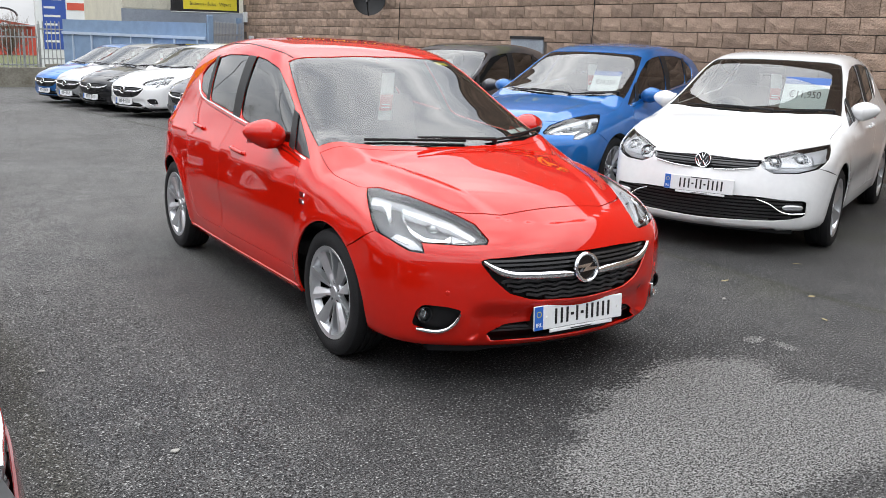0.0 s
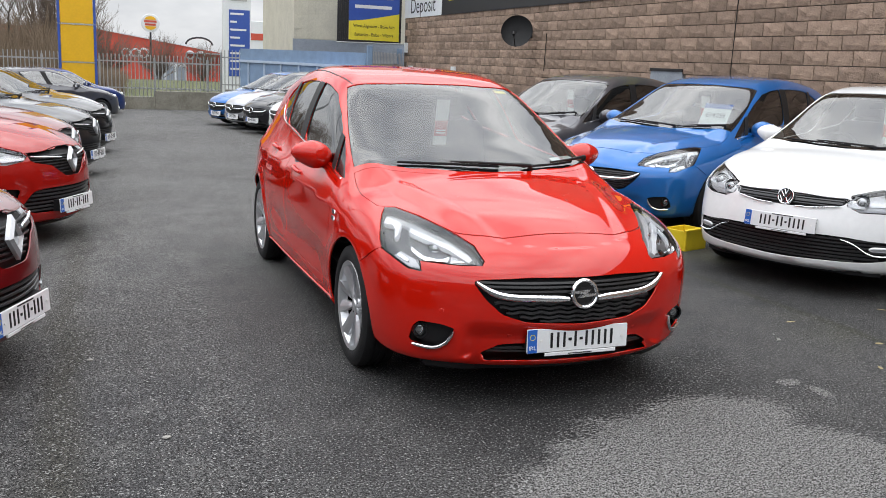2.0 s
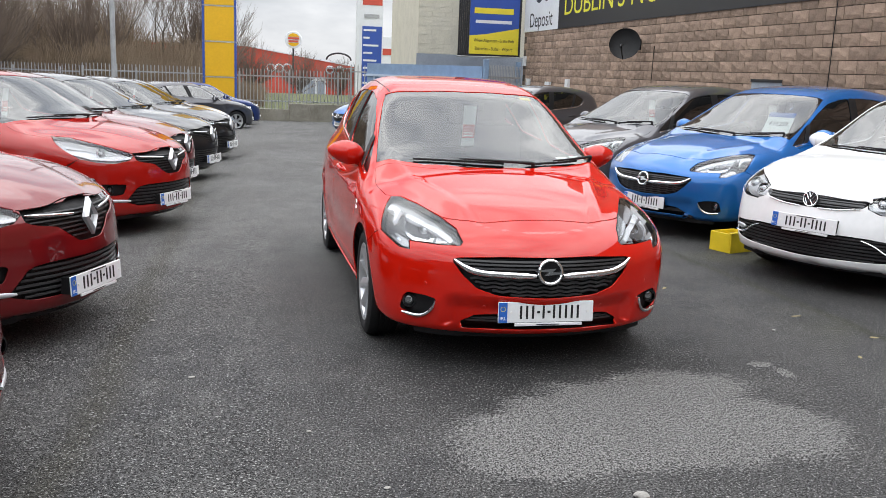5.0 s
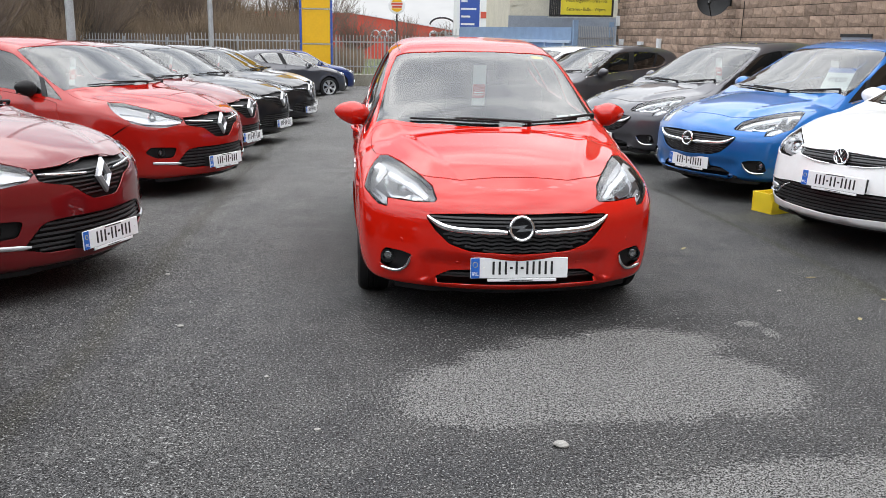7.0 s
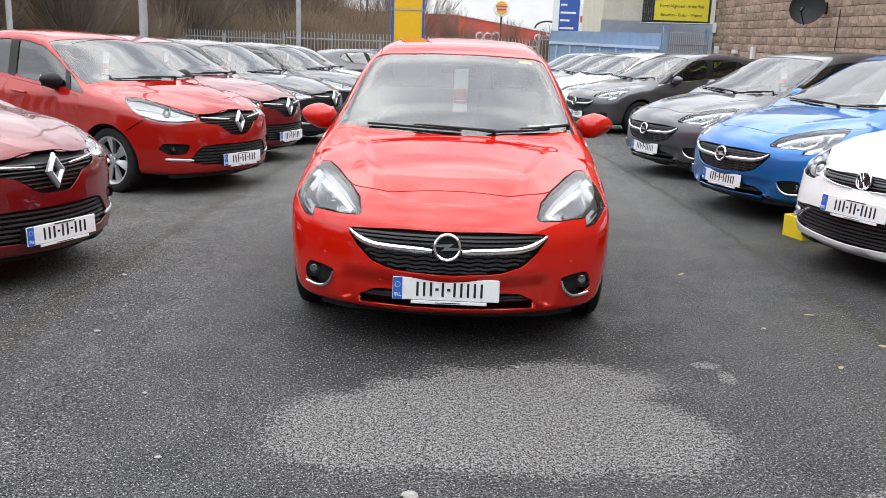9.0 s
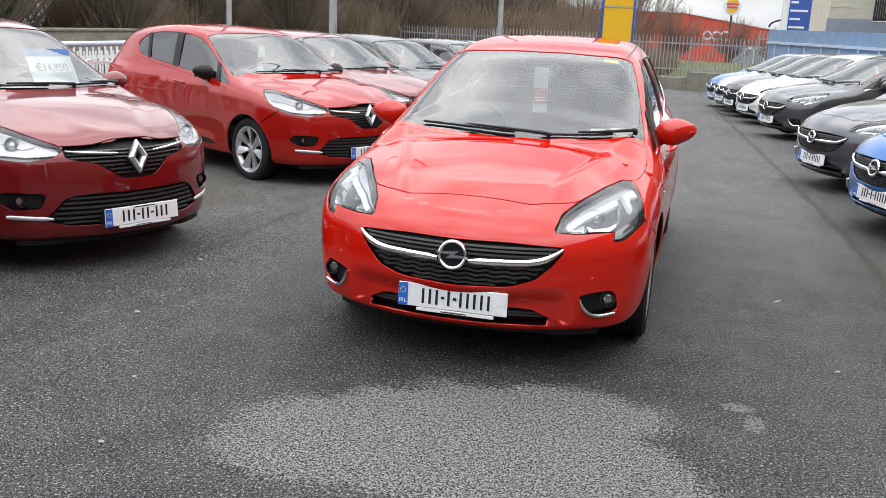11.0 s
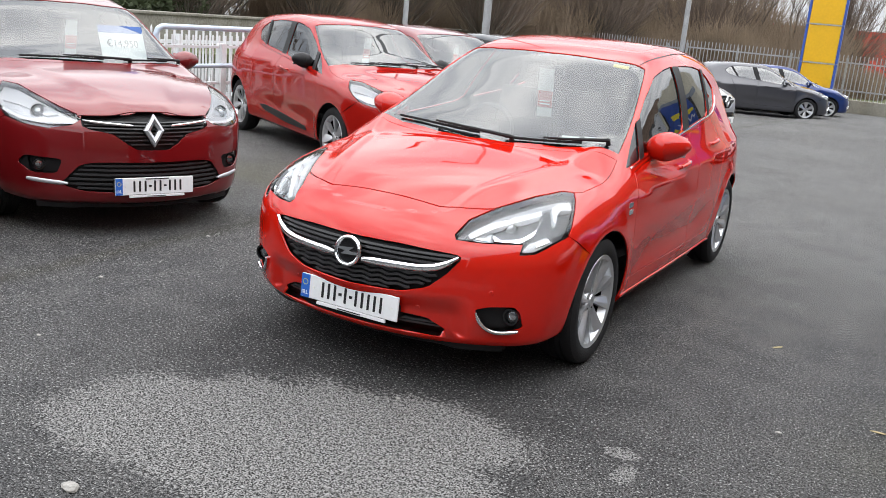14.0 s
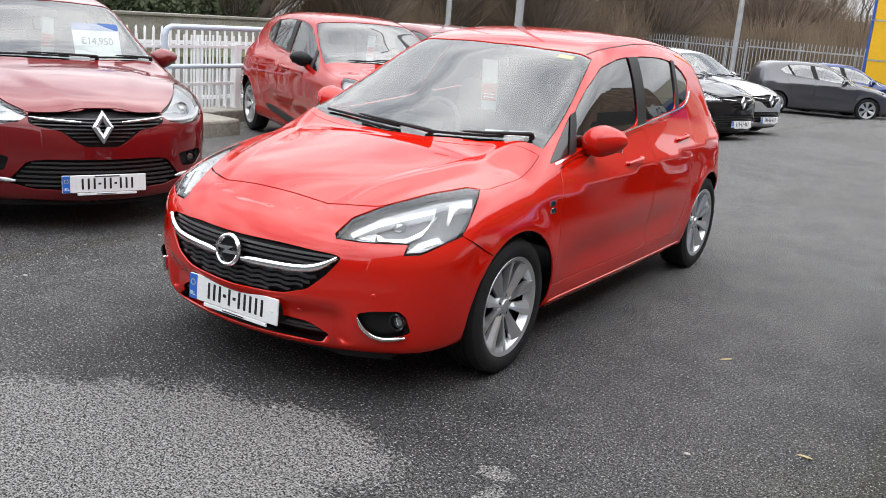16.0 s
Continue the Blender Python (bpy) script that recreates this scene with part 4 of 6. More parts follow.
def price_card(root, lp_at, w, h, lines, rz=0.0):
    """A stiff white price card standing behind the screen."""
    x, y, z = lp_at
    c = part("price_card", box((-w / 2, -0.002, 0), (w / 2, 0.002, h)), PAPER, root, "white price card with a blue border")
    c.matrix_local = pose(x, y, z, -32, 0, rz)
    part("card_header", box((-w / 2, -0.0035, h * 0.78), (w / 2, -0.002, h)), BLUEINK, c)
    bars_and_words(c, "price", lines, h * 0.3, Matrix.Translation((0, -0.0035, h * 0.45)) @ Matrix.Rotation(radians(90), 4, "X"), STEEL, 0.0006, w * 0.7)


def hanging_tag(root, x, y, z, length=0.30):
    """A long paper tag that hangs from the mirror, white above a red print."""
    t = part("hanging_tag", box((-0.045, -0.001, -length), (0.045, 0.001, 0)), PAPER, root, "white and red paper tag hung inside the screen")
    t.matrix_local = pose(x, y, z, 8, 0, 6)
    part("red_print", box((-0.044, -0.0025, -length * 0.80), (0.044, -0.001, -length * 0.46)), REDINK, t)
    part("printed_line", box((-0.03, -0.0028, -length * 0.68), (0.03, -0.0024, -length * 0.66)), PAPER, t)
    part("printed_line", box((-0.03, -0.0028, -length * 0.74), (0.03, -0.0024, -length * 0.72)), PAPER, t)


def screen_lines(back):
    """Outlines (x, y) of the windscreen, its printed border, the cowl and the wipers, the base moved back by so much."""
    def moved(pts):
        return [(x, y + back * max(0.0, 1 - (y - 0.12) / 0.9)) for x, y in pts]
    return dict(
        screen=moved([(.001, .125), (.2, .145), (.45, .215), (.712, .36), (.688, .52), (.650, .72), (.604, .92), (.566, 1.07), (.55, 1.125), (.3, 1.07), (.001, 1.045)]),
        screen_in=moved([(.001, .16), (.2, .18), (.45, .25), (.690, .395), (.664, .53), (.627, .73), (.581, .92), (.545, 1.05), (.529, 1.10), (.28, 1.05), (.001, 1.028)]),
        cowl=moved([(.001, .115), (.2, .13), (.45, .195), (.718, .33), (.722, .372), (.45, .225), (.2, .153), (.001, .133)]),
        hood_back=moved([(.722, .315), (.45, .185), (.2, .12), (0, .105)]),
        wipers=[moved([(.22, .165), (-.12, .185), (-.50, .275)]), moved([(.65, .35), (.45, .25), (.18, .175)])])


HATCH_A_SPEC = dict(
    lamp=[(.71, -.14, .828), (.67, -.17, .834), (.585, -.32, .81), (.485, -.515, .765), (.42, -.625, .722), (.402, -.70, .67), (.413, -.707, .655),
          (.50, -.66, .651), (.634, -.565, .655), (.636, -.593, .617), (.675, -.55, .622), (.728, -.46, .66), (.75, -.385, .68), (.752, -.30, .745), (.738, -.22, .79)],
    lamp_split=3, lamp_outer=3,
    lamp_inner=[
        ([(.62, -.375, .768), (.50, -.565, .724), (.44, -.668, .678), (.452, -.668, .664), (.51, -.582, .706), (.624, -.398, .752)], DRL, -.012),
        ([(.69, -.19, .812), (.60, -.335, .79), (.495, -.535, .742), (.44, -.64, .696), (.446, -.652, .69), (.505, -.556, .732), (.626, -.365, .776), (.66, -.28, .79)], BOWLPALE, -.026),
        ([(.700, -.215, .800), (.655, -.285, .787), (.640, -.32, .776), (.648, -.375, .735), (.668, -.385, .722), (.668, -.335, .757), (.678, -.30, .772), (.716, -.255, .772)], DRL, -.014),
        ([(.622, -.405, .748), (.634, -.40, .746), (.628, -.49, .700), (.606, -.55, .676), (.548, -.605, .670), (.546, -.615, .680), (.532, -.622, .686), (.534, -.622, .664), (.612, -.565, .662), (.640, -.50, .690)], CHROME, -.016),
        ([(.455, -.675, .664), (.52, -.63, .660), (.52, -.61, .695), (.48, -.65, .686)], BOWLPALE, -.032),
        ([(.462, -.672, .672), (.515, -.635, .668), (.515, -.632, .674), (.465, -.668, .678)], CHROME, -.026),
        ([(.645, -.585, .632), (.675, -.54, .634), (.725, -.45, .668), (.70, -.465, .692), (.655, -.535, .668)], BOWLPALE, -.030),
        ([(.665, -.52, .650), (.705, -.465, .668), (.70, -.465, .680), (.668, -.515, .662)], CHROME, -.022)],
    projectors=[((.575, -.55, .702), .034)],
    hood_front=[(0, -.640), (.22, -.630), (.38, -.597), (.47, -.543)],
    hood_side=[(.722, -.10), (.735, 0), (.742, .12), (.738, .22), (.722, .315)],
    **screen_lines(0.0),
    windows=[([(.33, .895), (.70, 1.10), (.53, .925)], .08),
             ([(.575, .938), (.735, 1.11), (.905, 1.205), (1.13, 1.305), (1.35, 1.345), (1.53, 1.36), (1.40, 1.008)], .15),
             ([(1.50, 1.02), (1.628, 1.362), (2.0, 1.355), (2.21, 1.33), (2.02, 1.065)], .12),
             ([(2.06, 1.07), (2.24, 1.325), (2.36, 1.27), (2.42, 1.21), (2.30, 1.115)], .2)],
    pillars=[[(1.388, 1.004), (1.515, 1.352), (1.535, 1.358), (1.625, 1.358), (1.640, 1.352), (1.512, 1.016)], [(.518, .920), (.682, 1.088), (.735, 1.106), (.588, .932)],
             [(2.012, 1.058), (2.20, 1.340), (2.252, 1.332), (2.072, 1.066)]],
    belt=[[(.37, .893), (.54, .918), (1.35, .997), (1.5, 1.01), (2.0, 1.055), (2.29, 1.105), (2.40, 1.165)]],
    doors=[[(.34, .325), (.365, .55), (.35, .75), (.385, .875), (.54, .903), (1.35, .98), (1.46, .988), (1.47, .6), (1.50, .325)],
           [(1.515, .325), (1.485, .6), (1.475, .99), (2.0, 1.038), (2.25, 1.075), (2.20, .92), (2.10, .72), (2.06, .5), (1.98, .325)]],
    grilles=[[(.482, .598), (.43, .52), (.36, .455), (.25, .42), (0, .408), (-.25, .42), (-.36, .455), (-.43, .52), (-.482, .598), (-.23, .613), (0, .61), (.23, .613)],
             [(.435, .258), (.34, .312), (-.34, .312), (-.435, .258), (-.225, .253), (.225, .253)]],
    bars=[[(.594, .005, 0), (.576, .005, 0), (.556, .005, 0), (.498, .005, .009), (.477, .005, .010), (.456, .005, .010), (.435, .005, .010), (.418, .004, .006)], [(.285, .004, 0), (.27, .004, 0)]],
    strips=[([(.466, .590), (.41, .553), (.27, .530), (.070, .524)], .0150, CHROME, .006), ([(.550, .372), (.566, .328), (.605, .290), (.695, .292)], .009, CHROME, .006)],
    fogs=[[(.55, .378), (.60, .392), (.68, .396), (.700, .37), (.712, .302), (.605, .280), (.562, .325)]], fog_at=(.668, .352),
    badge=(.547, .066), badge_fn=ring_badge, plate=.335, plate_tilt=-3,
    mirror=(.855, .70, .985), handles=[(1.19, .842), (1.985, .905)],
stickers=[], blanked=(0,), spokes=10)


HATCH_B = Shape(
    wb=2.59, wheel=0.305, floor=0.20, y0=-0.2,
    top=[(-0.95, 0.66), (-0.80, 0.79), (-0.62, 0.85), (-0.3, 0.925), (0.0, 0.965), (0.14, 0.985), (0.25, 1.02), (0.5, 1.13), (0.8, 1.275),
         (1.02, 1.375), (1.2, 1.415), (1.5, 1.445), (1.85, 1.455), (2.3, 1.435), (2.7, 1.39), (2.95, 1.33), (3.2, 1.26)],
    crown=[(-0.8, 0.20), (-0.3, 0.13), (0.2, 0.14), (0.5, 0.20), (0.9, 0.20), (1.2, 0.13), (2.4, 0.12), (3.1, 0.16)],
    nose=[(0.1, -0.76), (0.2, -0.83), (0.33, -0.862), (0.5, -0.865), (0.65, -0.85), (0.74, -0.82), (0.82, -0.76), (0.9, -0.66), (1.05, -0.4)],
    tail=[(0.1, 3.02), (0.3, 3.14), (0.5, 3.19), (0.75, 3.18), (0.95, 3.13), (1.15, 3.05), (1.3, 2.96), (1.45, 2.85)],
    side=[(0.1, 0.77), (0.2, 0.81), (0.35, 0.84), (0.55, 0.862), (0.72, 0.866), (0.85, 0.85), (0.94, 0.808), (1.0, 0.765), (1.1, 0.712), (1.2, 0.665),
          (1.32, 0.61), (1.42, 0.56), (1.5, 0.51)],
    plan=[(-0.9, 0.91), (-0.3, 0.968), (0.3, 0.985), (1.2, 0.99), (2.0, 1.0), (2.6, 1.0), (3.1, 0.93)],
    bow=0.55, bulge=0.012, groove=0.0, crease_x=0.16, crease_out=0.36, crescent=-1.2, crease=0.86, rake=0.05)

HATCH_B_SPEC = dict(HATCH_A_SPEC)
HATCH_B_SPEC.update(
    lamp=[(.715, -.09, .90), (.64, -.21, .889), (.575, -.42, .845), (.49, -.59, .795), (.425, -.69, .765), (.41, -.72, .738), (.46, -.71, .702), (.58, -.65, .678), (.69, -.55, .69),
          (.76, -.42, .72), (.775, -.28, .79), (.755, -.15, .87)],
    lamp_split=4, lamp_outer=3,
    lamp_inner=[([(.68, -.25, .86), (.58, -.42, .83), (.50, -.60, .77), (.56, -.58, .755), (.66, -.42, .80), (.73, -.28, .81)], ALLOY, -.03),
                ([(.44, -.72, .735), (.44, -.72, .715), (.56, -.63, .70), (.68, -.50, .71), (.745, -.36, .75), (.74, -.36, .765), (.67, -.50, .727), (.56, -.63, .717)], DRL, -.012)],
    projectors=[((.60, -.54, .76), .04)],
    hood_front=[(0, -.765), (.08, -.763), (.13, -.760), (.25, -.747), (.36, -.715), (.42, -.69)],
    hood_side=[(.742, -.08), (.748, 0), (.748, .15), (.742, .265), (.722, .3526)],
    **screen_lines(0.048),
    grilles=[[(.40, .757), (.25, .764), (.13, .770), (.06, .790), (-.06, .790), (-.13, .770), (-.25, .764), (-.40, .757), (-.405, .70), (-.36, .682), (-.24, .66), (-.16, .60), (-.10, .563),
              (.10, .563), (.16, .60), (.24, .66), (.36, .682), (.405, .70)],
             [(.41, .48), (-.41, .48), (-.53, .335), (-.40, .295), (.40, .295), (.53, .335)]],
    bars=[[(.735, .004, 0), (.715, .004, 0), (.695, .004, 0), (.67, .004, 0), (.645, .004, 0), (.62, .004, 0), (.595, .004, 0)], [(.458, .006, 0), (.43, .006, 0), (.40, .006, 0), (.37, .006, 0), (.34, .006, 0), (.312, .005, 0)]],
    strips=[([(.40, .728), (.30, .719), (.12, .708)], .009, CHROME, .004), ([(.49, .342), (.58, .348), (.69, .356)], .014, BOWLPALE, -.002)],
    fogs=[[(.52, .49), (.70, .50), (.73, .45), (.67, .40), (.55, .405)]], fog_at=(.63, .45),
    badge=(.686, .104), badge_fn=diamond_badge, plate=.337, groups=(3, 2, 3), belt=[], mirror=(.85, .72, 1.0), spokes=7, blanked=(), bowl=BOWLPALE,
    handles=[(1.22, .87)])

HATCH_C = Shape(
    wb=2.47, wheel=0.305, floor=0.19,
    top=[(-0.95, 0.58), (-0.80, 0.735), (-0.62, 0.80), (-0.3, 0.88), (0.0, 0.935), (0.14, 0.957), (0.25, 0.995), (0.5, 1.11), (0.8, 1.265),
         (1.02, 1.375), (1.2, 1.42), (1.5, 1.445), (1.85, 1.455), (2.3, 1.44), (2.7, 1.39), (2.9, 1.33), (3.2, 1.22)],
    crown=[(-0.8, 0.14), (-0.3, 0.10), (0.2, 0.11), (0.5, 0.18), (0.9, 0.18), (1.2, 0.11), (2.4, 0.11), (3.1, 0.14)],
    nose=[(0.1, -0.77), (0.2, -0.83), (0.33, -0.86), (0.5, -0.85), (0.62, -0.825), (0.70, -0.80), (0.76, -0.74), (0.85, -0.6), (1.0, -0.4)],
    tail=[(0.1, 2.94), (0.3, 3.04), (0.5, 3.09), (0.75, 3.08), (0.95, 3.05), (1.15, 2.98), (1.3, 2.9), (1.45, 2.8)],
    side=[(0.1, 0.75), (0.2, 0.79), (0.35, 0.82), (0.55, 0.836), (0.72, 0.838), (0.85, 0.825), (0.93, 0.79), (1.0, 0.752), (1.1, 0.707), (1.2, 0.665),
          (1.32, 0.612), (1.42, 0.565), (1.5, 0.52)],
    plan=[(-0.9, 0.93), (-0.3, 0.98), (0.3, 0.995), (1.2, 1.0), (2.0, 1.0), (2.6, 0.985), (3.1, 0.94)],
    bow=0.42, k_nose=0.2, bulge=0.0, crease=0.84, rake=0.02)

HATCH_C_SPEC = dict(HATCH_A_SPEC)
HATCH_C_SPEC.update(
    lamp=[(.745, -.24, .80), (.70, -.34, .793), (.61, -.47, .775), (.529, -.58, .757), (.415, -.715, .720), (.385, -.735, .69), (.40, -.74, .645), (.47, -.71, .612), (.61, -.63, .617),
          (.74, -.52, .65), (.77, -.39, .71), (.765, -.29, .77)],
    lamp_split=4, lamp_outer=3,
    lamp_inner=[([(.72, -.34, .765), (.62, -.52, .745), (.50, -.66, .72), (.52, -.69, .66), (.66, -.57, .67), (.73, -.42, .71)], BOWLPALE, -.035),
                ([(.42, -.725, .70), (.48, -.70, .70), (.50, -.70, .64), (.43, -.735, .64)], DRL, -.02), ([(.66, -.47, .74), (.73, -.36, .75), (.73, -.40, .69), (.67, -.52, .68)], ALLOY, -.02)],
    projectors=[((.47, -.695, .68), .042), ((.62, -.57, .70), .045)],
    hood_front=[(0, -.775), (.15, -.77), (.28, -.755), (.41, -.718)],
    hood_side=[(.742, -.18), (.742, 0), (.742, .15), (.738, .265), (.722, .3526)],
    **screen_lines(0.048),
    grilles=[[(.392, .714), (0, .722), (-.392, .714), (-.385, .655), (-.28, .624), (0, .616), (.28, .624), (.385, .655)],
             [(.40, .44), (-.40, .44), (-.56, .425), (-.71, .42), (-.71, .31), (-.52, .275), (0, .258), (.52, .275), (.71, .31), (.71, .42), (.56, .425)]],
    bars=[[(.700, .004, 0), (.683, .004, 0), (.664, .008, 0), (.643, .004, 0)], [(.422, .005, 0), (.398, .005, 0), (.373, .005, 0), (.348, .005, 0), (.323, .005, 0), (.298, .005, 0), (.276, .004, 0)]],
    strips=[([(.36, .642), (.2, .618), (.07, .614)], .005, CHROME, .003), ([(.40, .425), (.50, .385), (.56, .345), (.70, .335)], .006, CHROME, .004),
            ([(.57, .372), (.64, .375), (.69, .372)], .018, ALLOY, -.006)],
    fogs=[], badge=(.672, .058), badge_fn=disc_badge, plate=.497, plate_tilt=-6, groups=(3, 2, 4), belt=[], mirror=(.83, .70, 1.0), blanked=(), bowl=BOWLPALE, spokes=6, handles=[(1.19, .86)],
    side_glass=TINTED)


# ---------------------------------------------------------------- ground
def asphalt_material():
    m = bpy.data.materials.new("asphalt")
    m.use_nodes = True
    n, l = m.node_tree.nodes, m.node_tree.links
    b = n["Principled BSDF"]
    tc = n.new("ShaderNodeTexCoord")

    def noise_tex(scale, detail, rough=0.55):
        t = n.new("ShaderNodeTexNoise")
        t.inputs["Scale"].default_value, t.inputs["Detail"].default_value, t.inputs["Roughness"].default_value = scale, detail, rough
        l.new(tc.outputs["Object"], t.inputs["Vector"])
        return t.outputs["Fac"]

    def math_node(op, a, c, clamp=False):
        t = n.new("ShaderNodeMath")
        t.operation, t.use_clamp = op, clamp
        for i, v in enumerate((a, c)):
            if isinstance(v, (int, float)):
                t.inputs[i].default_value = v
            else:
                l.new(v, t.inputs[i])
        return t.outputs[0]

    def span(v, a, c, lo=0.0, hi=1.0):
        t = n.new("ShaderNodeMapRange")
        t.interpolation_type = "SMOOTHSTEP"
        for k2, x in zip(("From Min", "From Max", "To Min", "To Max"), (a, c, lo, hi)):
            t.inputs[k2].default_value = x
        l.new(v, t.inputs["Value"])
        return t.outputs["Result"]

    def mix(f, a, c):
        t = n.new("ShaderNodeMix")
        t.data_type = "RGBA"
        for sock, v in (("Factor", f), ("A", a), ("B", c)):
            if isinstance(v, tuple):
                t.inputs[sock].default_value = (*v, 1)
            else:
                l.new(v, t.inputs[sock])
        return t.outputs["Result"]

    # dried, paler patches with ragged outlines
    sep = n.new("ShaderNodeSeparateXYZ")
    l.new(tc.outputs["Object"], sep.inputs[0])
    grain = noise_tex(150, 1, 0.5)
    coarse = noise_tex(58, 3, 0.6)
    best = None
    for cx, cy, rx, ry in ((-0.28, -1.66, 0.36, 0.36), (0.05, -1.50, 0.52, 0.40), (0.35, -1.36, 0.55, 0.44), (0.60, -1.10, 0.40, 0.25), (0.74, -1.58, 0.41, 0.36), (0.30, -1.75, 0.55, 0.26), (1.25, -0.80, 0.08, 0.05),
                           (1.31, -0.95, 0.04, 0.08), (0.9, -2.72, 0.9, 0.40), (-1.6, -2.9, 0.5, 0.25), (1.75, -2.2, 0.45, 0.25)):
        dx = math_node("DIVIDE", math_node("SUBTRACT", sep.outputs[0], cx), rx)
        dy = math_node("DIVIDE", math_node("SUBTRACT", sep.outputs[1], cy), ry)
        d = math_node("SUBTRACT", 1.0, math_node("SQRT", math_node("ADD", math_node("MULTIPLY", dx, dx), math_node("MULTIPLY", dy, dy)), 0))
        best = d if best is None else math_node("MAXIMUM", best, d)
    ragged = math_node("ADD", best, math_node("MULTIPLY", math_node("SUBTRACT", noise_tex(3.4, 12, 0.68), 0.5), 1.05))
    dry = span(math_node("ADD", ragged, math_node("MULTIPLY", math_node("SUBTRACT", coarse, 0.5), 1.1)), -0.12, 0.20)
    # broad tone: damp, worn and mossy stretches
    broad = noise_tex(0.45, 5)
    mid = noise_tex(3.2, 6)
    fleck = noise_tex(95, 2, 0.5)
    damp = mix(span(broad, 0.35, 0.65), (0.034, 0.034, 0.036), (0.052, 0.051, 0.051))
    damp = mix(span(mid, 0.3, 0.75), damp, (0.064, 0.063, 0.062))
    # car's shade painted in round the middle; darker beside the wall; aisle behind drying
    shade_and_dark = None
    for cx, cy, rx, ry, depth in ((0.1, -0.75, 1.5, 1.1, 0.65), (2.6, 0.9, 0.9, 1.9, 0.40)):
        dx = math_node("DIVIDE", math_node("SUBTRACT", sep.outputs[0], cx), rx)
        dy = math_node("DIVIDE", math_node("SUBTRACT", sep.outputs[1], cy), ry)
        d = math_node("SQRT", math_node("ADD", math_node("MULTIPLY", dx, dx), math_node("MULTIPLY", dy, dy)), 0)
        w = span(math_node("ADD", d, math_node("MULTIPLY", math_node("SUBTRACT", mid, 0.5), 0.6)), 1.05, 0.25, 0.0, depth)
        shade_and_dark = w if shade_and_dark is None else math_node("MAXIMUM", shade_and_dark, w)
    damp = mix(shade_and_dark, damp, (0.010, 0.010, 0.011))
    damp = mix(math_node("MULTIPLY", span(math_node("ADD", sep.outputs[1], math_node("MULTIPLY", math_node("SUBTRACT", mid, 0.5), 1.6)), 0.2, 4.0), math_node("MULTIPLY", span(sep.outputs[0], 2.5, 1.7), span(mid, 0.25, 0.7, 0.5, 1.0))), damp, (0.100, 0.098, 0.095))
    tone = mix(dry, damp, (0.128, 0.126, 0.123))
    moss = math_node("MULTIPLY", span(noise_tex(0.8, 6), 0.5, 0.68), span(sep.outputs[0], 1.6, 2.8, 0.0, 0.75))
    tone = mix(moss, tone, (0.05, 0.052, 0.03))
    moss2 = math_node("MULTIPLY", span(noise_tex(0.7, 6), 0.46, 0.66), span(sep.outputs[0], -1.9, -3.2, 0.0, 0.7))
    tone = mix(moss2, tone, (0.06, 0.057, 0.035))
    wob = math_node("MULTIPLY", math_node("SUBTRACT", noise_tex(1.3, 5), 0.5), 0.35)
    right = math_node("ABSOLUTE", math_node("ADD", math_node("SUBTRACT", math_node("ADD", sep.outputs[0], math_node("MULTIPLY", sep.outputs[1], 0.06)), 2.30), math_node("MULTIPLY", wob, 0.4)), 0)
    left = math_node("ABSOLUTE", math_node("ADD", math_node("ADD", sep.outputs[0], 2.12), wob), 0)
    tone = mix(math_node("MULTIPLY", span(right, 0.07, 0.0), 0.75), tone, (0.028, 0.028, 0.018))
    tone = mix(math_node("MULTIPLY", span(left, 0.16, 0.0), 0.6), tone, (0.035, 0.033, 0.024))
    dark = mix(span(math_node("ADD", math_node("MULTIPLY", grain, 0.65), math_node("MULTIPLY", coarse, 0.35)), 0.38, 0.64), (0.05, 0.05, 0.05), (2.2, 2.2, 2.2))
    t = n.new("ShaderNodeMix")
    t.data_type, t.blend_type = "RGBA", "MULTIPLY"
    t.inputs["Factor"].default_value = 1.0
    l.new(tone, t.inputs["A"])
    l.new(dark, t.inputs["B"])
    col = mix(span(fleck, 0.60, 0.67), t.outputs["Result"], (0.30, 0.30, 0.29))
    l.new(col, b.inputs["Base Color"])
    l.new(span(math_node("ADD", broad, math_node("MULTIPLY", dry, 0.3)), 0.3, 0.9, 0.62, 0.92), b.inputs["Roughness"])
    b.inputs["Specular IOR Level"].default_value = 0.22
    bp = n.new("ShaderNodeBump")
    bp.inputs["Strength"].default_value, bp.inputs["Distance"].default_value = 1.0, 0.012
    l.new(grain, bp.inputs["Height"])
    l.new(bp.outputs["Normal"], b.inputs["Normal"])
    return m


ASPHALT = asphalt_material()
bm = bmesh.new()
xs = sorted(set([-400, -60, -20, -8] + [round(-4 + 0.25 * i, 2) for i in range(29)] + [8, 20, 60, 400]))
ys = sorted(set([-300, -40, -12, -6] + [i * 2.0 for i in range(-2, 20)] + [60, 120, 900]))
grid = [[bm.verts.new((x, y, gz(x, min(y, 40)))) for y in ys] for x in xs]
for i in range(len(xs) - 1):
    for j in range(len(ys) - 1):
        bm.faces.new((grid[i][j], grid[i + 1][j], grid[i + 1][j + 1], grid[i][j + 1]))
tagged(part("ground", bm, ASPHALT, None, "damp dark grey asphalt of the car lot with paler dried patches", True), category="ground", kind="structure")

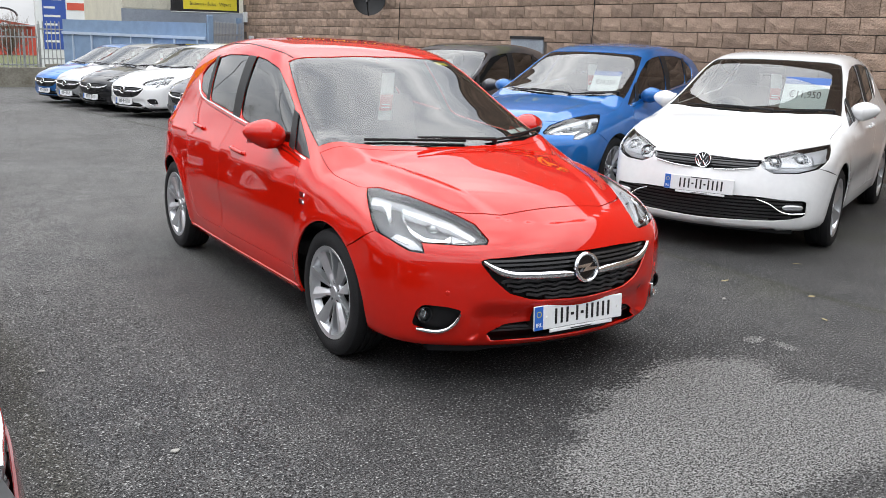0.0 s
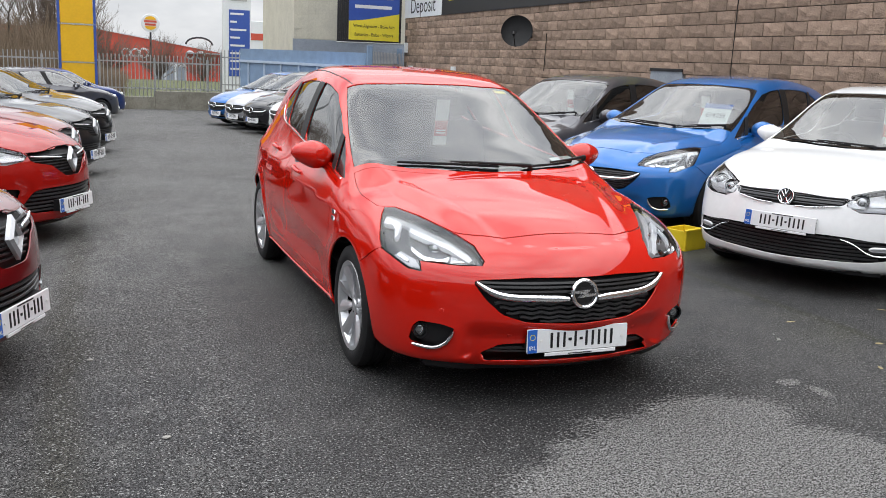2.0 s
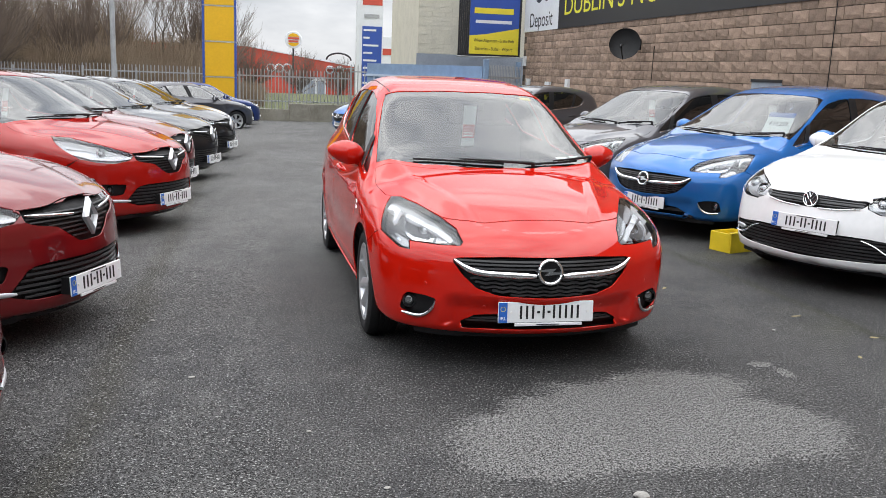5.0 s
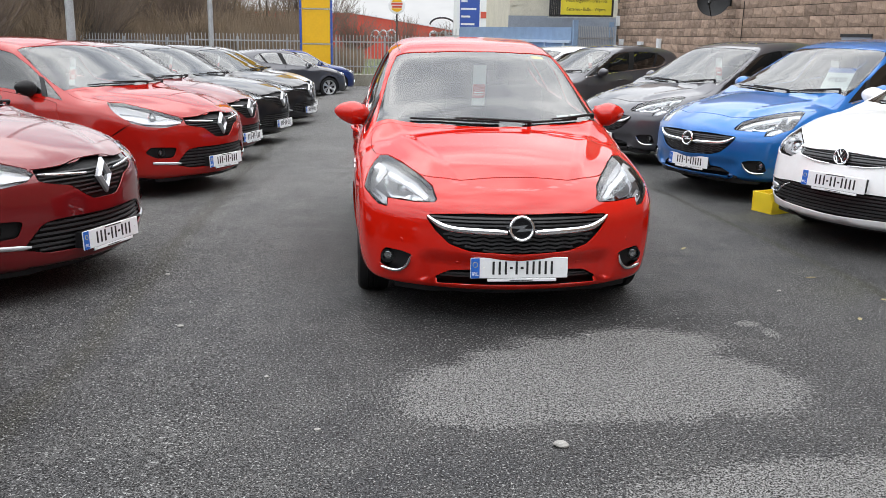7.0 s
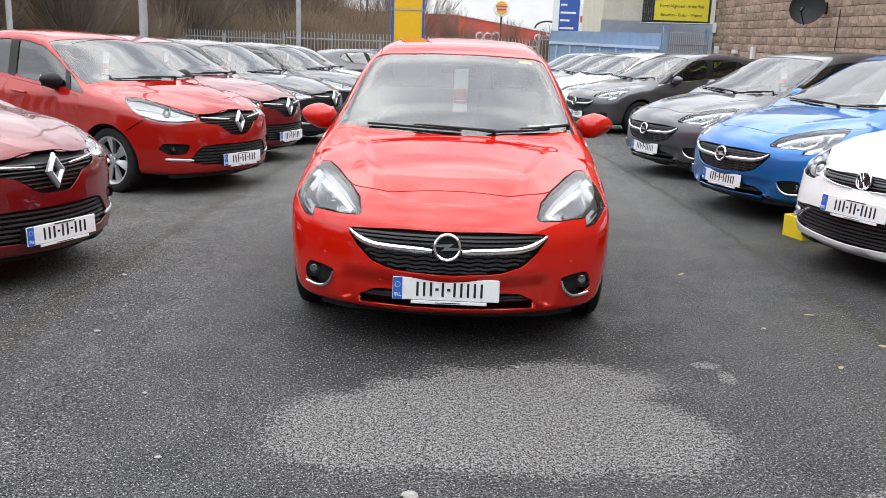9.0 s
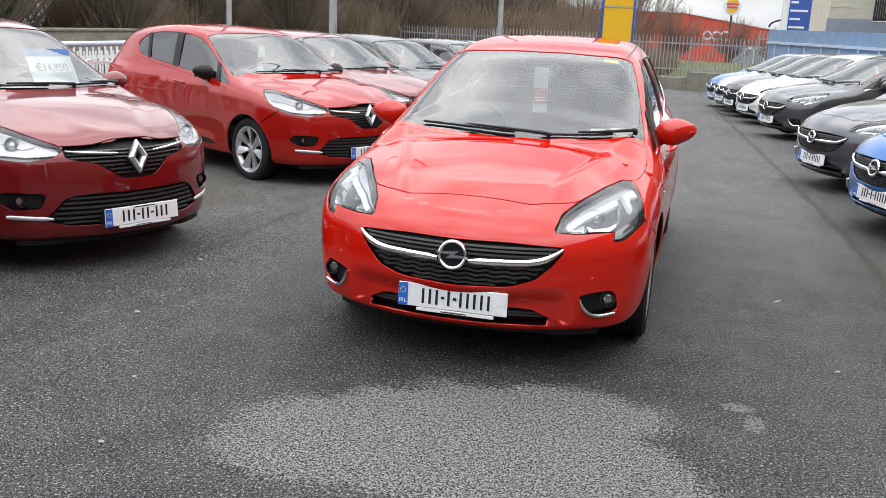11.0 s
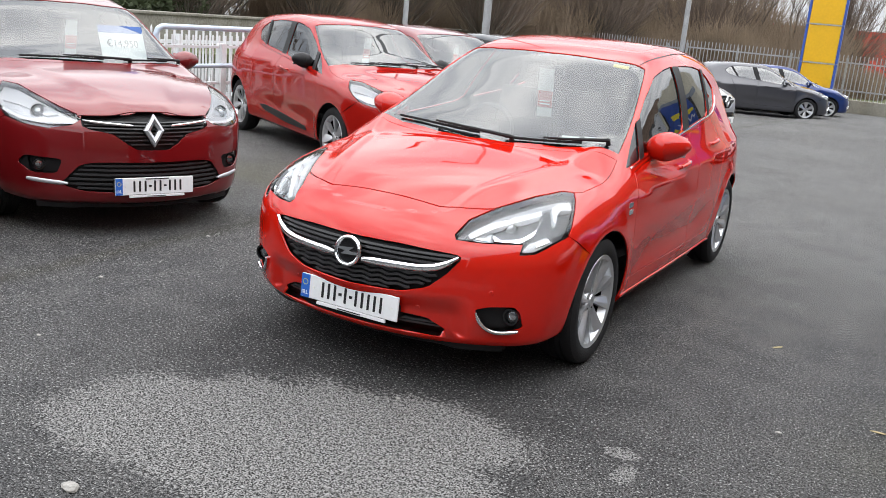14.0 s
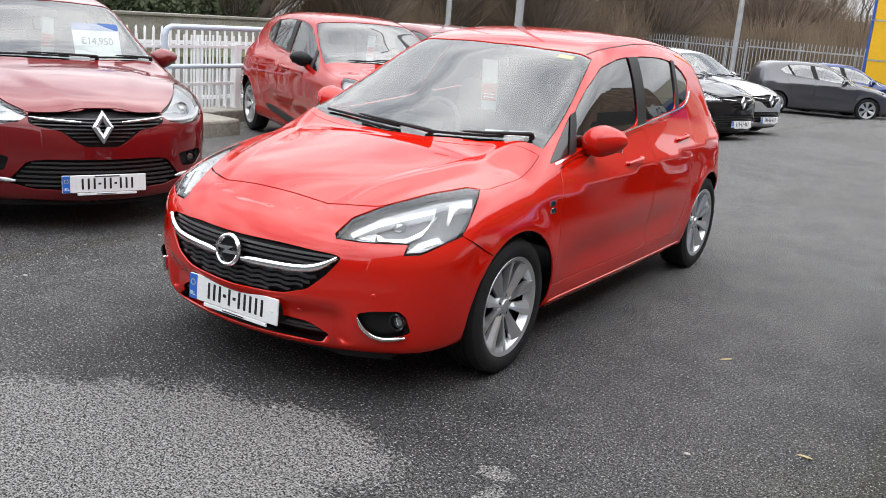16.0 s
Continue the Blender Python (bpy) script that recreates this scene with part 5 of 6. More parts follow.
# ---------------------------------------------------------------- block wall with banners
BLOCK = mat("split_face_block", (0.30, 0.212, 0.158), 0.9, var=0.24, vscale=6, bump=0.9, bscale=45, island=0.26)
MORTAR = mat("mortar", (0.11, 0.09, 0.075), 0.95, var=0.15, vscale=20, bump=0.3, bscale=200)
CREAM = mat("cream_painted_block", (0.56, 0.53, 0.43), 0.85, var=0.10, vscale=2.5, bump=0.4, bscale=60)
GREYPAINT = mat("grey_painted_render", (0.26, 0.29, 0.33), 0.8, var=0.15, vscale=3, bump=0.2)
BLUESTEEL = mat("blue_painted_steel", (0.20, 0.29, 0.42), 0.55, var=0.15, vscale=4, bump=0.1)
GALV = mat("galvanised_steel", (0.40, 0.41, 0.42), 0.5, 0.5, var=0.2, vscale=5)
CONCRETE = mat("mossy_concrete", (0.23, 0.21, 0.17), 0.92, var=0.3, vscale=2.2, bump=0.5, bscale=40, color2=(0.30, 0.29, 0.25))
WHITESTEEL = mat("white_painted_steel", (0.72, 0.73, 0.74), 0.45, var=0.07, vscale=5)
PALEBLUE = mat("pale_blue_tube", (0.44, 0.52, 0.62), 0.4, var=0.08, vscale=5)
REDWALL = mat("red_cladding", (0.52, 0.075, 0.045), 0.6, var=0.12, vscale=0.4)
SIGNYELLOW = mat("sign_yellow", (0.74, 0.42, 0.008), 0.35, var=0.05, vscale=1.5)
SIGNBLUE = mat("sign_blue", (0.035, 0.085, 0.36), 0.35, var=0.06, vscale=1.5)
SIGNWHITE = mat("sign_white", (0.70, 0.72, 0.74), 0.4, var=0.05, vscale=1.5)
BANNERBLACK = mat("black_banner_vinyl", (0.012, 0.012, 0.013), 0.45, var=0.1, vscale=3)
CRATE = mat("yellow_plastic", (0.74, 0.56, 0.02), 0.45, var=0.08, vscale=9)

WX = 7.28
wall = part("wall_right", box((WX + 0.012, -13, -0.9), (WX + 0.4, 23.95, 7.0)), MORTAR, None, "brown split-face concrete block wall of a workshop")
tagged(wall, category="wall", kind="structure")
rng = random.Random(4)


def block_mesh(rg, w, h):
    """A split-face block: flat back, rough broken front towards -x."""
    vs, fs = [], []
    nx, nz = 4, 3
    for j in range(nz + 1):
        for i in range(nx + 1):
            e = i in (0, nx) or j in (0, nz)
            vs.append((-0.006 - rg.random() * 0.004 if e else -0.010 - rg.random() * 0.016, (i / nx - 0.5) * w, (j / nz - 0.5) * h))
    for j in range(nz):
        for i in range(nx):
            a = j * (nx + 1) + i
            fs.append((a, a + nx + 1, a + nx + 2, a + 1))
    n0 = len(vs)
    rim = [i for i in range(nx + 1)] + [(j + 1) * (nx + 1) - 1 for j in range(1, nz + 1)] + [nz * (nx + 1) + i for i in range(nx - 1, -1, -1)] + [j * (nx + 1) for j in range(nz - 1, 0, -1)]
    for r in rim:
        vs.append((0.014, vs[r][1], vs[r][2]))
    for i, r in enumerate(rim):
        j = (i + 1) % len(rim)
        fs.append((r, rim[j], n0 + j, n0 + i))
    return vs, fs


BW, BH = 0.45, 0.20
variants = []
for v in range(7):
    vs, fs = block_mesh(rng, BW - 0.013, BH - 0.012)
    me = bpy.data.meshes.new("block")
    me.from_pydata(vs, [], fs)
    me.materials.append(BLOCK)
    variants.append(me)
near, far_v, far_f = [], [], []
for c in range(-3, 34):
    z = 0.06 + (c + 0.5) * BH
    for i in range(-28, 53):
        y = 0.02 + i * BW + (BW / 2 if c % 2 else 0)
        if y > 23.7 or (8.9 < y < 9.85 and 1.0 < z < 1.52):
            continue
        if 1.0 < z < 3.1 and 3.5 < y < 17.0:
            near.append((y, z))
        elif z > 0.3:
            k0 = len(far_v)
            vs, fs = block_mesh(rng, BW - 0.013, BH - 0.012)
            far_v += [(WX + a, y + b2, z + d) for a, b2, d in vs]
            far_f += [tuple(k0 + q for q in f) for f in fs]
BLOCKS_NEAR = near
tagged(mesh_object("blocks", far_v, far_f, BLOCK, wall), kind="stuff")

win = part("window_1", box((WX - 0.02, 8.88, 0.9), (WX + 0.03, 9.82, 1.53)), GREYPAINT, None, "small grey steel shutter set in the block wall")
tagged(win, category="window", kind="structure")
part("window_frame", box((WX - 0.035, 8.86, 1.50), (WX - 0.021, 9.84, 1.55)), STEEL, win)


def on_wall(name, y0, y1, z0, z1, material, label, category, d=0.03, off=0.0):
    return tagged(part(name, box((WX - d - off, y0, z0), (WX - 0.02 - off, y1, z1), bevel=0.002, seg=1), material, None), label, category)


WALLTEXT = lambda x, y, z: Matrix.Translation((x, y, z)) @ Matrix.Rotation(radians(-90), 4, "Z") @ Matrix.Rotation(radians(90), 4, "X")
ban = on_wall("banner", 3.5, 20.55, 2.82, 4.3, BANNERBLACK, "long black vinyl banner with yellow lettering on the block wall", "banner", 0.035)
bars_and_words(ban, "lettering", "DUBLIN'S NO.1 VAN CENTRE", 0.72, WALLTEXT(WX - 0.037, 13.3, 3.38), mat("banner_yellow", (0.70, 0.66, 0.03), 0.45), 0.001, 13.5)
bnd = part("hem", box((WX - 0.042, 3.5, 2.80), (WX - 0.022, 20.55, 2.83)), STEEL, ban)
ban2 = on_wall("banner", 20.57, 23.9, 2.80, 4.6, SIGNWHITE, "white vinyl banner with black lettering at the wall's end", "banner", 0.035)
bars_and_words(ban2, "lettering", "Deposit", 0.62, WALLTEXT(WX - 0.037, 22.2, 3.12), INK, 0.001, 2.2)
bars_and_words(ban2, "lettering", "\u20ac0", 1.15, WALLTEXT(WX - 0.037, 22.2, 4.0), INK, 0.001, 1.6)

# satellite dish on its bracket
dish = empty("satellite_dish", pose(WX - 0.02, 14.75, 2.25), "matt black satellite dish on a wall bracket", "satellite dish")
bm = bmesh.new()
dm = Matrix.Translation((-0.48, -0.28, -0.02)) @ Vector((-0.55, -0.83, 0.25)).to_track_quat("Z", "Y").to_matrix().to_4x4()
add_lathe(bm, [(0.001, -0.06), (0.15, -0.045), (0.30, -0.005), (0.345, 0.03), (0.352, 0.035), (0.348, 0.02), (0.30, -0.02), (0.15, -0.06), (0.001, -0.075)], "z", 32, dm)
part("reflector", bm, BLACK, dish, smooth=True)
bm = bmesh.new()
add_tube(bm, (0.0, 0.0, -0.02), (-0.30, 0.0, -0.02), 0.022)
add_tube(bm, (-0.30, 0.0, -0.02), (-0.44, -0.22, -0.02), 0.022)
add_box(bm, (-0.03, -0.07, -0.13), (0.01, 0.07, 0.11), None, 0.01)
part("bracket", bm, BLACK, dish)
bm = bmesh.new()
add_tube(bm, dm @ Vector((0, -0.36, 0.05)), dm @ Vector((0.0, -0.2, 0.42)), 0.012)
add_tube(bm, dm @ Vector((0.0, -0.2, 0.42)), dm @ Vector((0.0, -0.12, 0.36)), 0.03)
part("feed_arm", bm, BLACK, dish)
tagged(part("cable", tube((WX - 0.03, 13.95, 2.2), (WX - 0.03, 13.98, 1.4), 0.008, seg=6), BLACK), "thin black cable down the block wall", "cable")
tagged(part("cable", tube((WX - 0.03, 7.62, 0.8), (WX - 0.03, 7.60, 2.8), 0.007, seg=6), BLACK), "thin dark cable down the block wall", "cable")
for y, z, w, h in ((23.1, 1.2, 0.3, 0.30), (21.1, 1.24, 0.42, 0.10), (19.4, 1.24, 0.24, 0.30), (23.6, 1.9, 0.2, 0.3)):
    on_wall("junction_box", y - w / 2, y + w / 2, z - h / 2, z + h / 2, SIGNWHITE, "small pale weathered box on the block wall", "wall box", 0.09)
rail = empty("barrier_rail", pose(WX - 0.7, 17.5, 0), "white tubular rail in front of the block wall", "railing")
part("tube", tube((0, -4, 0.62), (0, 6, 0.62), 0.03), WHITESTEEL, rail)
for y in (-4, -1.5, 1, 3.5, 6):
    part("post", tube((0, y, -0.6), (0, y, 0.62), 0.025), WHITESTEEL, rail)

# ---------------------------------------------------------------- neighbouring building, board, gate and fence
cream = part("wall_cream", box((4.15, 26.0, -1.0), (10.5, 32, 6.5)), CREAM, None, "cream painted block building beyond the wall")
tagged(cream, category="building", kind="structure")
part("plinth", box((4.11, 25.95, -1.0), (10.5, 26.0, 2.05)), GREYPAINT, cream, "grey painted plinth")
part("fascia", box((4.05, 25.9, 4.55), (10.5, 26.0, 5.0)), GREYPAINT, cream)
for j in range(16):
    for i in range(7):
        part("cream_block", box((4.16 + i * 0.46 + (0.23 if j % 2 else 0), 25.985, 2.08 + j * 0.152), (4.16 + i * 0.46 + (0.23 if j % 2 else 0) + 0.45, 26.0, 2.08 + j * 0.152 + 0.143)), CREAM, cream)
board = empty("advert_board", pose(5.1, 24.0, 2.02), "large blue and yellow advert board with a dark frame", "sign board")
part("panel", box((0.36, 0, 0.05), (2.0, 0.05, 2.4)), SIGNBLUE, board, "blue upper field")
part("yellow_field", prism([(0.36, 0.05), (2.0, 0.05), (2.0, 0.90), (1.5, 0.80), (0.9, 0.68), (0.36, 0.62)], -0.004), YELLOWINK, board, "yellow lower field")
part("frame", box((0, -0.04, -0.02), (2.06, 0.08, 0.05)), STEEL, board)
part("frame", box((2.0, -0.04, 0.05), (2.06, 0.08, 2.4)), STEEL, board)
for i in range(6):
    part("shutter_slat", box((0.0 + i * 0.06, 0.0, 0.05), (0.048 + i * 0.06, 0.05, 2.4)), STEEL, board)
FRONT = lambda x, y, z: Matrix.Translation((x, y, z)) @ Matrix.Rotation(radians(90), 4, "X")
bars_and_words(board, "lettering", "Wheel Alignment - Brake Pads", 0.14, FRONT(1.18, -0.007, 0.48), STEEL, 0.001, 1.35)
bars_and_words(board, "lettering", "Batteries - Bulbs - Wipers", 0.14, FRONT(1.18, -0.007, 0.22), STEEL, 0.001, 1.25)
part("text_bar", box((0.55, -0.004, 1.02), (1.75, 0.0, 1.12)), SIGNWHITE, board)
part("text_bar", box((0.5, -0.004, 1.32), (1.8, 0.0, 1.50)), YELLOWINK, board)
part("lamp_rail", tube((-0.1, -0.30, -0.05), (2.2, -0.30, -0.02), 0.022), GALV, board)


def palisade(name, a, b, z0, z1, step, material, label, post_every=14, tips=True, wide=0.035, group=""):
    """Upright pales on two rails between posts, each pale a part."""
    a, b = Vector(a), Vector(b)
    d = b - a
    ang = math.atan2(d.y, d.x)
    f = empty(name, Matrix.Translation((a.x, a.y, 0)) @ Matrix.Rotation(ang, 4, "Z"), label, "fence", group)
    L = d.length
    me = bpy.data.meshes.new("pale")
    w, h = wide / 2, z1 - z0
    v = [(-w, 0.010, 0), (0, -0.012, 0), (w, 0.010, 0), (-w, 0.010, h - wide), (0, -0.012, h - wide), (w, 0.010, h - wide), (0, 0.006, h)]
    fc = [(0, 1, 4, 3), (1, 2, 5, 4), (3, 4, 6), (4, 5, 6), (0, 3, 6, 5, 2)]
    me.from_pydata(v, [], fc)
    me.materials.append(material)
    n = int(L / step)
    for i in range(n + 1):
        o = new("pale", me)
        o.parent = f
        o.location = (i * step, -0.03, z0)
    for z in (z0 + 0.2 * h, z0 + 0.82 * h):
        part("rail", box((0, -0.02, z - 0.025), (L, 0.015, z + 0.025)), material, f)
    for i in range(0, n + 1, post_every):
        part("post", box((i * step - 0.04, 0.0, z0 - 0.3), (i * step + 0.04, 0.06, z1 - 0.12)), material, f)
    return f


palisade("palisade_gate", (5.25, 20.7, 0), (7.1, 23.6, 0), -0.3, 1.72, 0.16, GALV, "grey palisade gate beside the block wall", 30)
for x, y in ((5.18, 20.6), (7.05, 23.7)):
    tagged(part("gate_post", box((x - 0.07, y - 0.07, -0.8), (x + 0.07, y + 0.07, 1.86), bevel=0.01), BLUESTEEL), "square pale blue steel gate post", "post", "gate posts")
fence = empty("sheet_fence", Matrix.Translation((5.1, 20.65, 0)) @ Matrix.Rotation(math.atan2(6.4, -2.5), 4, "Z"), "pale blue corrugated sheet fence with a stiffening rail", "fence")
for i in range(46):
    part("sheet_rib", box((i * 0.15, -0.02 if i % 2 else 0.0, -0.9), (i * 0.15 + 0.15, 0.02, 1.66)), BLUESTEEL, fence)
part("rail", box((0, 0.02, 1.22), (6.9, 0.07, 1.30)), PALEBLUE, fence)
for i in range(7):
    part("stud", box((0.3 + i, 0.021, 0.0), (0.36 + i, 0.06, 1.22)), PALEBLUE, fence)

# end of the lot: low wall in steps, palisade fence
for x0, x1, top in ((-16, 0.05, -0.20), (0.05, 2.6, 0.02), (2.6, 3.6, 0.14)):
    tagged(part("low_wall", box((x0, 31.0, -1.2), (x1 - 0.004, 31.35, top), bevel=0.015), CONCRETE), "mossy low concrete retaining wall at the lot's end", "wall", kind="structure")
palisade("palisade_fence", (-7.5, 31.15, 0), (2.4, 31.15, 0), -0.2, 1.32, 0.135, GALV, "grey galvanised palisade fence on the low wall")
palisade("palisade_fence", (2.45, 31.15, 0), (4.2, 31.15, 0), 0.0, 1.62, 0.135, GALV, "taller grey palisade panel on the low wall")
palisade("palisade_fence", (-15.5, 34.0, 0), (-7.6, 31.2, 0), -0.3, 1.25, 0.135, GALV, "grey palisade fence bending away behind parked cars")

# yellow pylon sign
pyl = empty("pylon_sign", pose(-3.1, 29.2, gz(0, 29)), "tall yellow pylon sign in a blue steel frame", "sign")
for x in (0.0, 1.12):
    part("leg", box((x, 0, 0), (x + 0.08, 0.12, 9.0), bevel=0.01), SIGNBLUE, pyl)
for i in range(6):
    part("yellow_panel", box((0.085, 0.02, 0.35 + i * 1.25), (1.115, 0.10, 1.55 + i * 1.25), bevel=0.012), SIGNYELLOW, pyl)
    part("cross_bar", box((0.0, 0.0, 1.56 + i * 1.25), (1.2, 0.115, 1.595 + i * 1.25)), GALV, pyl)
bm = bmesh.new()
add_lathe(bm, [(0.36 + 0.03 * math.cos(a), 0.02 * math.sin(a)) for a in np.linspace(0, 2 * math.pi, 7)], "z", 30, Matrix.Translation((0.6, 0.0, 4.9)) @ Matrix.Rotation(radians(90), 4, "X"))
part("ring_emblem", bm, GALV, pyl)

# shopping-centre totem
tot = empty("totem_sign", pose(3.63, 40, gz(0, 40)), "white totem sign with a blue directory panel", "sign")
part("body", box((0, 0, 0), (1.30, 0.35, 7.5), bevel=0.03), SIGNWHITE, tot)
part("directory_panel", box((0.28, -0.02, 1.30), (1.24, -0.003, 4.35)), SIGNBLUE, tot)
part("header_panel", box((0.28, -0.02, 5.35), (1.24, -0.003, 6.6)), REDWALL, tot)
for i, wd in enumerate((0.62, 0.30, 0.74, 0.45, 0.66, 0.52, 0.56, 0.60)):
    part("text_bar", box((0.34, -0.03, 4.12 - i * 0.36), (0.34 + wd, -0.021, 4.21 - i * 0.36)), SIGNWHITE, tot)
part("text_bar", box((0.36, -0.03, 4.75), (1.1, -0.004, 4.92)), GALV, tot)

# shop sign on the far side
sup = empty("shop_sign", pose(5.2, 46, gz(0, 40)), "white shop sign with red lettering bars", "sign")
part("panel", box((0, 0, -0.1), (2.2, 0.3, 4.1), bevel=0.03), SIGNWHITE, sup)
part("text_bar", box((0.35, -0.02, 3.1), (1.9, -0.003, 3.45)), REDWALL, sup)
part("text_bar", box((0.5, -0.02, 2.2), (1.7, -0.003, 2.6)), SIGNBLUE, sup)

# round sign on a pole
rs = empty("round_sign", pose(1.74, 65, gz(0, 40)), "round restaurant sign on a slim dark pole", "sign")
part("pole", tube((0, 0, 0), (0, 0, 3.7), 0.07), STEEL, rs)
bm = bmesh.new()
add_lathe(bm, [(0.001, -0.12), (0.60, -0.12), (0.63, -0.08), (0.63, 0.08), (0.001, 0.08)], "z", 32, Matrix.Translation((0, 0, 4.22)) @ Matrix.Rotation(radians(90), 4, "X") @ Matrix.Rotation(radians(180), 4, "X"))
disc = part("disc", bm, SIGNWHITE, rs, "white disc with coloured bars and a blue edge")
part("emblem_top", prism([(0.47 * math.cos(a), 0.47 * math.sin(a)) for a in np.linspace(0.5, math.pi - 0.5, 10)], -0.02, Matrix.Translation((0, -0.13, 4.22))), SIGNYELLOW, disc)
part("emblem_base", prism([(0.47 * math.cos(a), 0.47 * math.sin(a)) for a in np.linspace(math.pi + 0.5, 2 * math.pi - 0.5, 10)], -0.02, Matrix.Translation((0, -0.13, 4.22))), SIGNYELLOW, disc)
part("emblem_bar", box((-0.42, -0.16, 4.26), (0.42, -0.13, 4.40)), REDWALL, disc)
part("emblem_bar", box((-0.36, -0.16, 4.04), (0.36, -0.13, 4.18)), REDWALL, disc)

# red retail shed far off
shed = empty("retail_building", pose(0, 70, gz(0, 40)), "long red-clad retail building with pale shopfronts", "building")
part("wall", prism([(-16, -0.6), (9, -0.6), (9, 2.1), (7.2, 2.35), (-1.8, 3.7), (-16, 3.75)], 16), REDWALL, shed)
part("roof_trim", prism([(-16, 3.75), (-1.8, 3.7), (7.2, 2.35), (7.2, 2.43), (-1.8, 3.78), (-16, 3.83)], -0.1, Matrix.Translation((0, -0.02, 0))), SIGNWHITE, shed)
part("shopfront", box((2.2, -0.15, -0.6), (4.6, 0.0, 1.45)), SIGNWHITE, shed)
for x in (2.35, 3.1, 3.85):
    part("shop_window", box((x, -0.2, -0.2), (x + 0.6, -0.14, 1.2)), GREYPAINT, shed)
part("canopy", box((4.6, -1.2, 2.2), (7.6, 0, 2.3)), GALV, shed)
bm = bmesh.new()
for i in range(9):
    a0, a1 = math.pi * i / 9, math.pi * (i + 1) / 9
    add_tube(bm, (5.6 + 1.0 * math.cos(a0), 0, 2.9 + 0.55 * math.sin(a0)), (5.6 + 1.0 * math.cos(a1), 0, 2.9 + 0.55 * math.sin(a1)), 0.07, seg=6)
part("arched_canopy", bm, STEEL, shed)
for x, r in ((0.2, 0.35), (0.85, 0.35), (1.5, 0.4), (4.9, 0.35), (5.7, 0.35)):
    bm = bmesh.new()
    add_lathe(bm, [(r, -0.08), (r, 0.0), (r * 0.65, 0.0), (r * 0.65, -0.08)], "z", 20, Matrix.Translation((x, -0.02, 2.1)) @ Matrix.Rotation(radians(90), 4, "X"))
    part("sign_ring", bm, SIGNWHITE, shed)

# distant flats on the skyline
flats = empty("apartment_building", pose(-42, 92, -1), "pale far apartment building with a stepped roof", "building")
part("wall", box((-9, 0, 0), (7, 10, 6.2)), SIGNWHITE, flats)
part("upper_storey", box((-6, 1, 6.2), (0, 9, 8.6)), SIGNWHITE, flats)
part("roof", box((-9.3, -0.3, 6.2), (7.3, 10.3, 6.45)), GREYPAINT, flats)
for j in range(2):
    for i in range(6):
        part("window", box((-8 + i * 2.5, -0.05, 1.2 + j * 2.6), (-6.6 + i * 2.5, 0.02, 2.7 + j * 2.6)), GREYPAINT, flats)

# ---------------------------------------------------------------- railings, kerbs, posts on the other side
barrier = empty("tube_barrier", pose(-6.2, 3.83, -0.06, 0, 0, 0), "pale blue tubular barrier in front of white railings", "railing")
bm = bmesh.new()
pts = [(0, 0, 0), (0, 0, 1.02), (0, 0.03, 1.09), (0, 0.10, 1.12), (0, 6.0, 1.12)]
for a, b in zip(pts, pts[1:]):
    add_tube(bm, a, b, 0.034, seg=12)
    bmesh.ops.create_uvsphere(bm, u_segments=10, v_segments=6, radius=0.034, matrix=Matrix.Translation(b))
part("top_tube", bm, PALEBLUE, barrier, smooth=True)
part("middle_tube", tube((0, 0, 0.66), (0, 6.0, 0.66), 0.028, seg=12), PALEBLUE, barrier, smooth=True)
for y in (2.0, 4.0, 6.0):
    part("post", tube((0, y, 0), (0, y, 1.1), 0.03), PALEBLUE, barrier)
rl = empty("white_railing", pose(-6.42, 2.0, -0.06), "white painted steel railing with upright bars", "railing")
for i in range(64):
    part("bar", box((-0.009, i * 0.115 - 0.009, 0.10), (0.009, i * 0.115 + 0.009, 1.02)), WHITESTEEL, rl)
for z in (0.40, 0.86):
    part("rail", box((-0.014, 0, z), (0.014, 7.3, z + 0.035)), WHITESTEEL, rl)
for y in (0, 3.15, 5.4):
    part("post", box((-0.05, y - 0.05, -0.1), (0.05, y + 0.05, 0.92), bevel=0.006), WHITESTEEL, rl)
palisade("palisade_fence", (-7.7, 1.2, 0), (-7.7, 15.0, 0), -0.25, 1.0, 0.14, WHITESTEEL, "white painted palisade fence along the road", 16, wide=0.042)
kerb = part("kerb_island", box((-6.9, 2.6, -0.2), (-5.25, 4.15, 0.09), bevel=0.03), CONCRETE, None, "low mossy concrete kerb island by the railings")
tagged(kerb, category="kerb")
tagged(part("kerb", box((-6.6, 4.2, -0.2), (-6.2, 20, 0.04), bevel=0.02), CONCRETE, None, "worn concrete kerb under the railings"), category="kerb", kind="structure")
for x, y, h, r in ((-10.83, 16.46, 9, 0.07), (-5.78, 11.28, 9, 0.075), (-5.15, 22.1, 9, 0.075), (-24, 33, 8, 0.06)):
    lp = empty("lamp_post", pose(x, y, gz(x, y)), "grey galvanised steel lamp post", "lamp post", "lamp posts")
    part("shaft", tube((0, 0, 0), (0, 0, h), r, r * 0.8, 14), GALV, lp, smooth=True)
    part("base_sleeve", tube((0, 0, 0), (0, 0, 0.9), r * 1.35, r * 1.3, 14), GALV, lp, smooth=True)
    part("bracket_arm", tube((0, 0, h), (-0.9, 0, h + 0.2), 0.04), GALV, lp)
    part("lantern", box((-1.5, -0.12, h + 0.14), (-0.85, 0.12, h + 0.26), bevel=0.03), GALV, lp)
rw = part("boundary_wall", box((-16.4, -4, -0.6), (-16.0, 34, 0.80)), CONCRETE, None, "grey concrete boundary wall beyond the road")
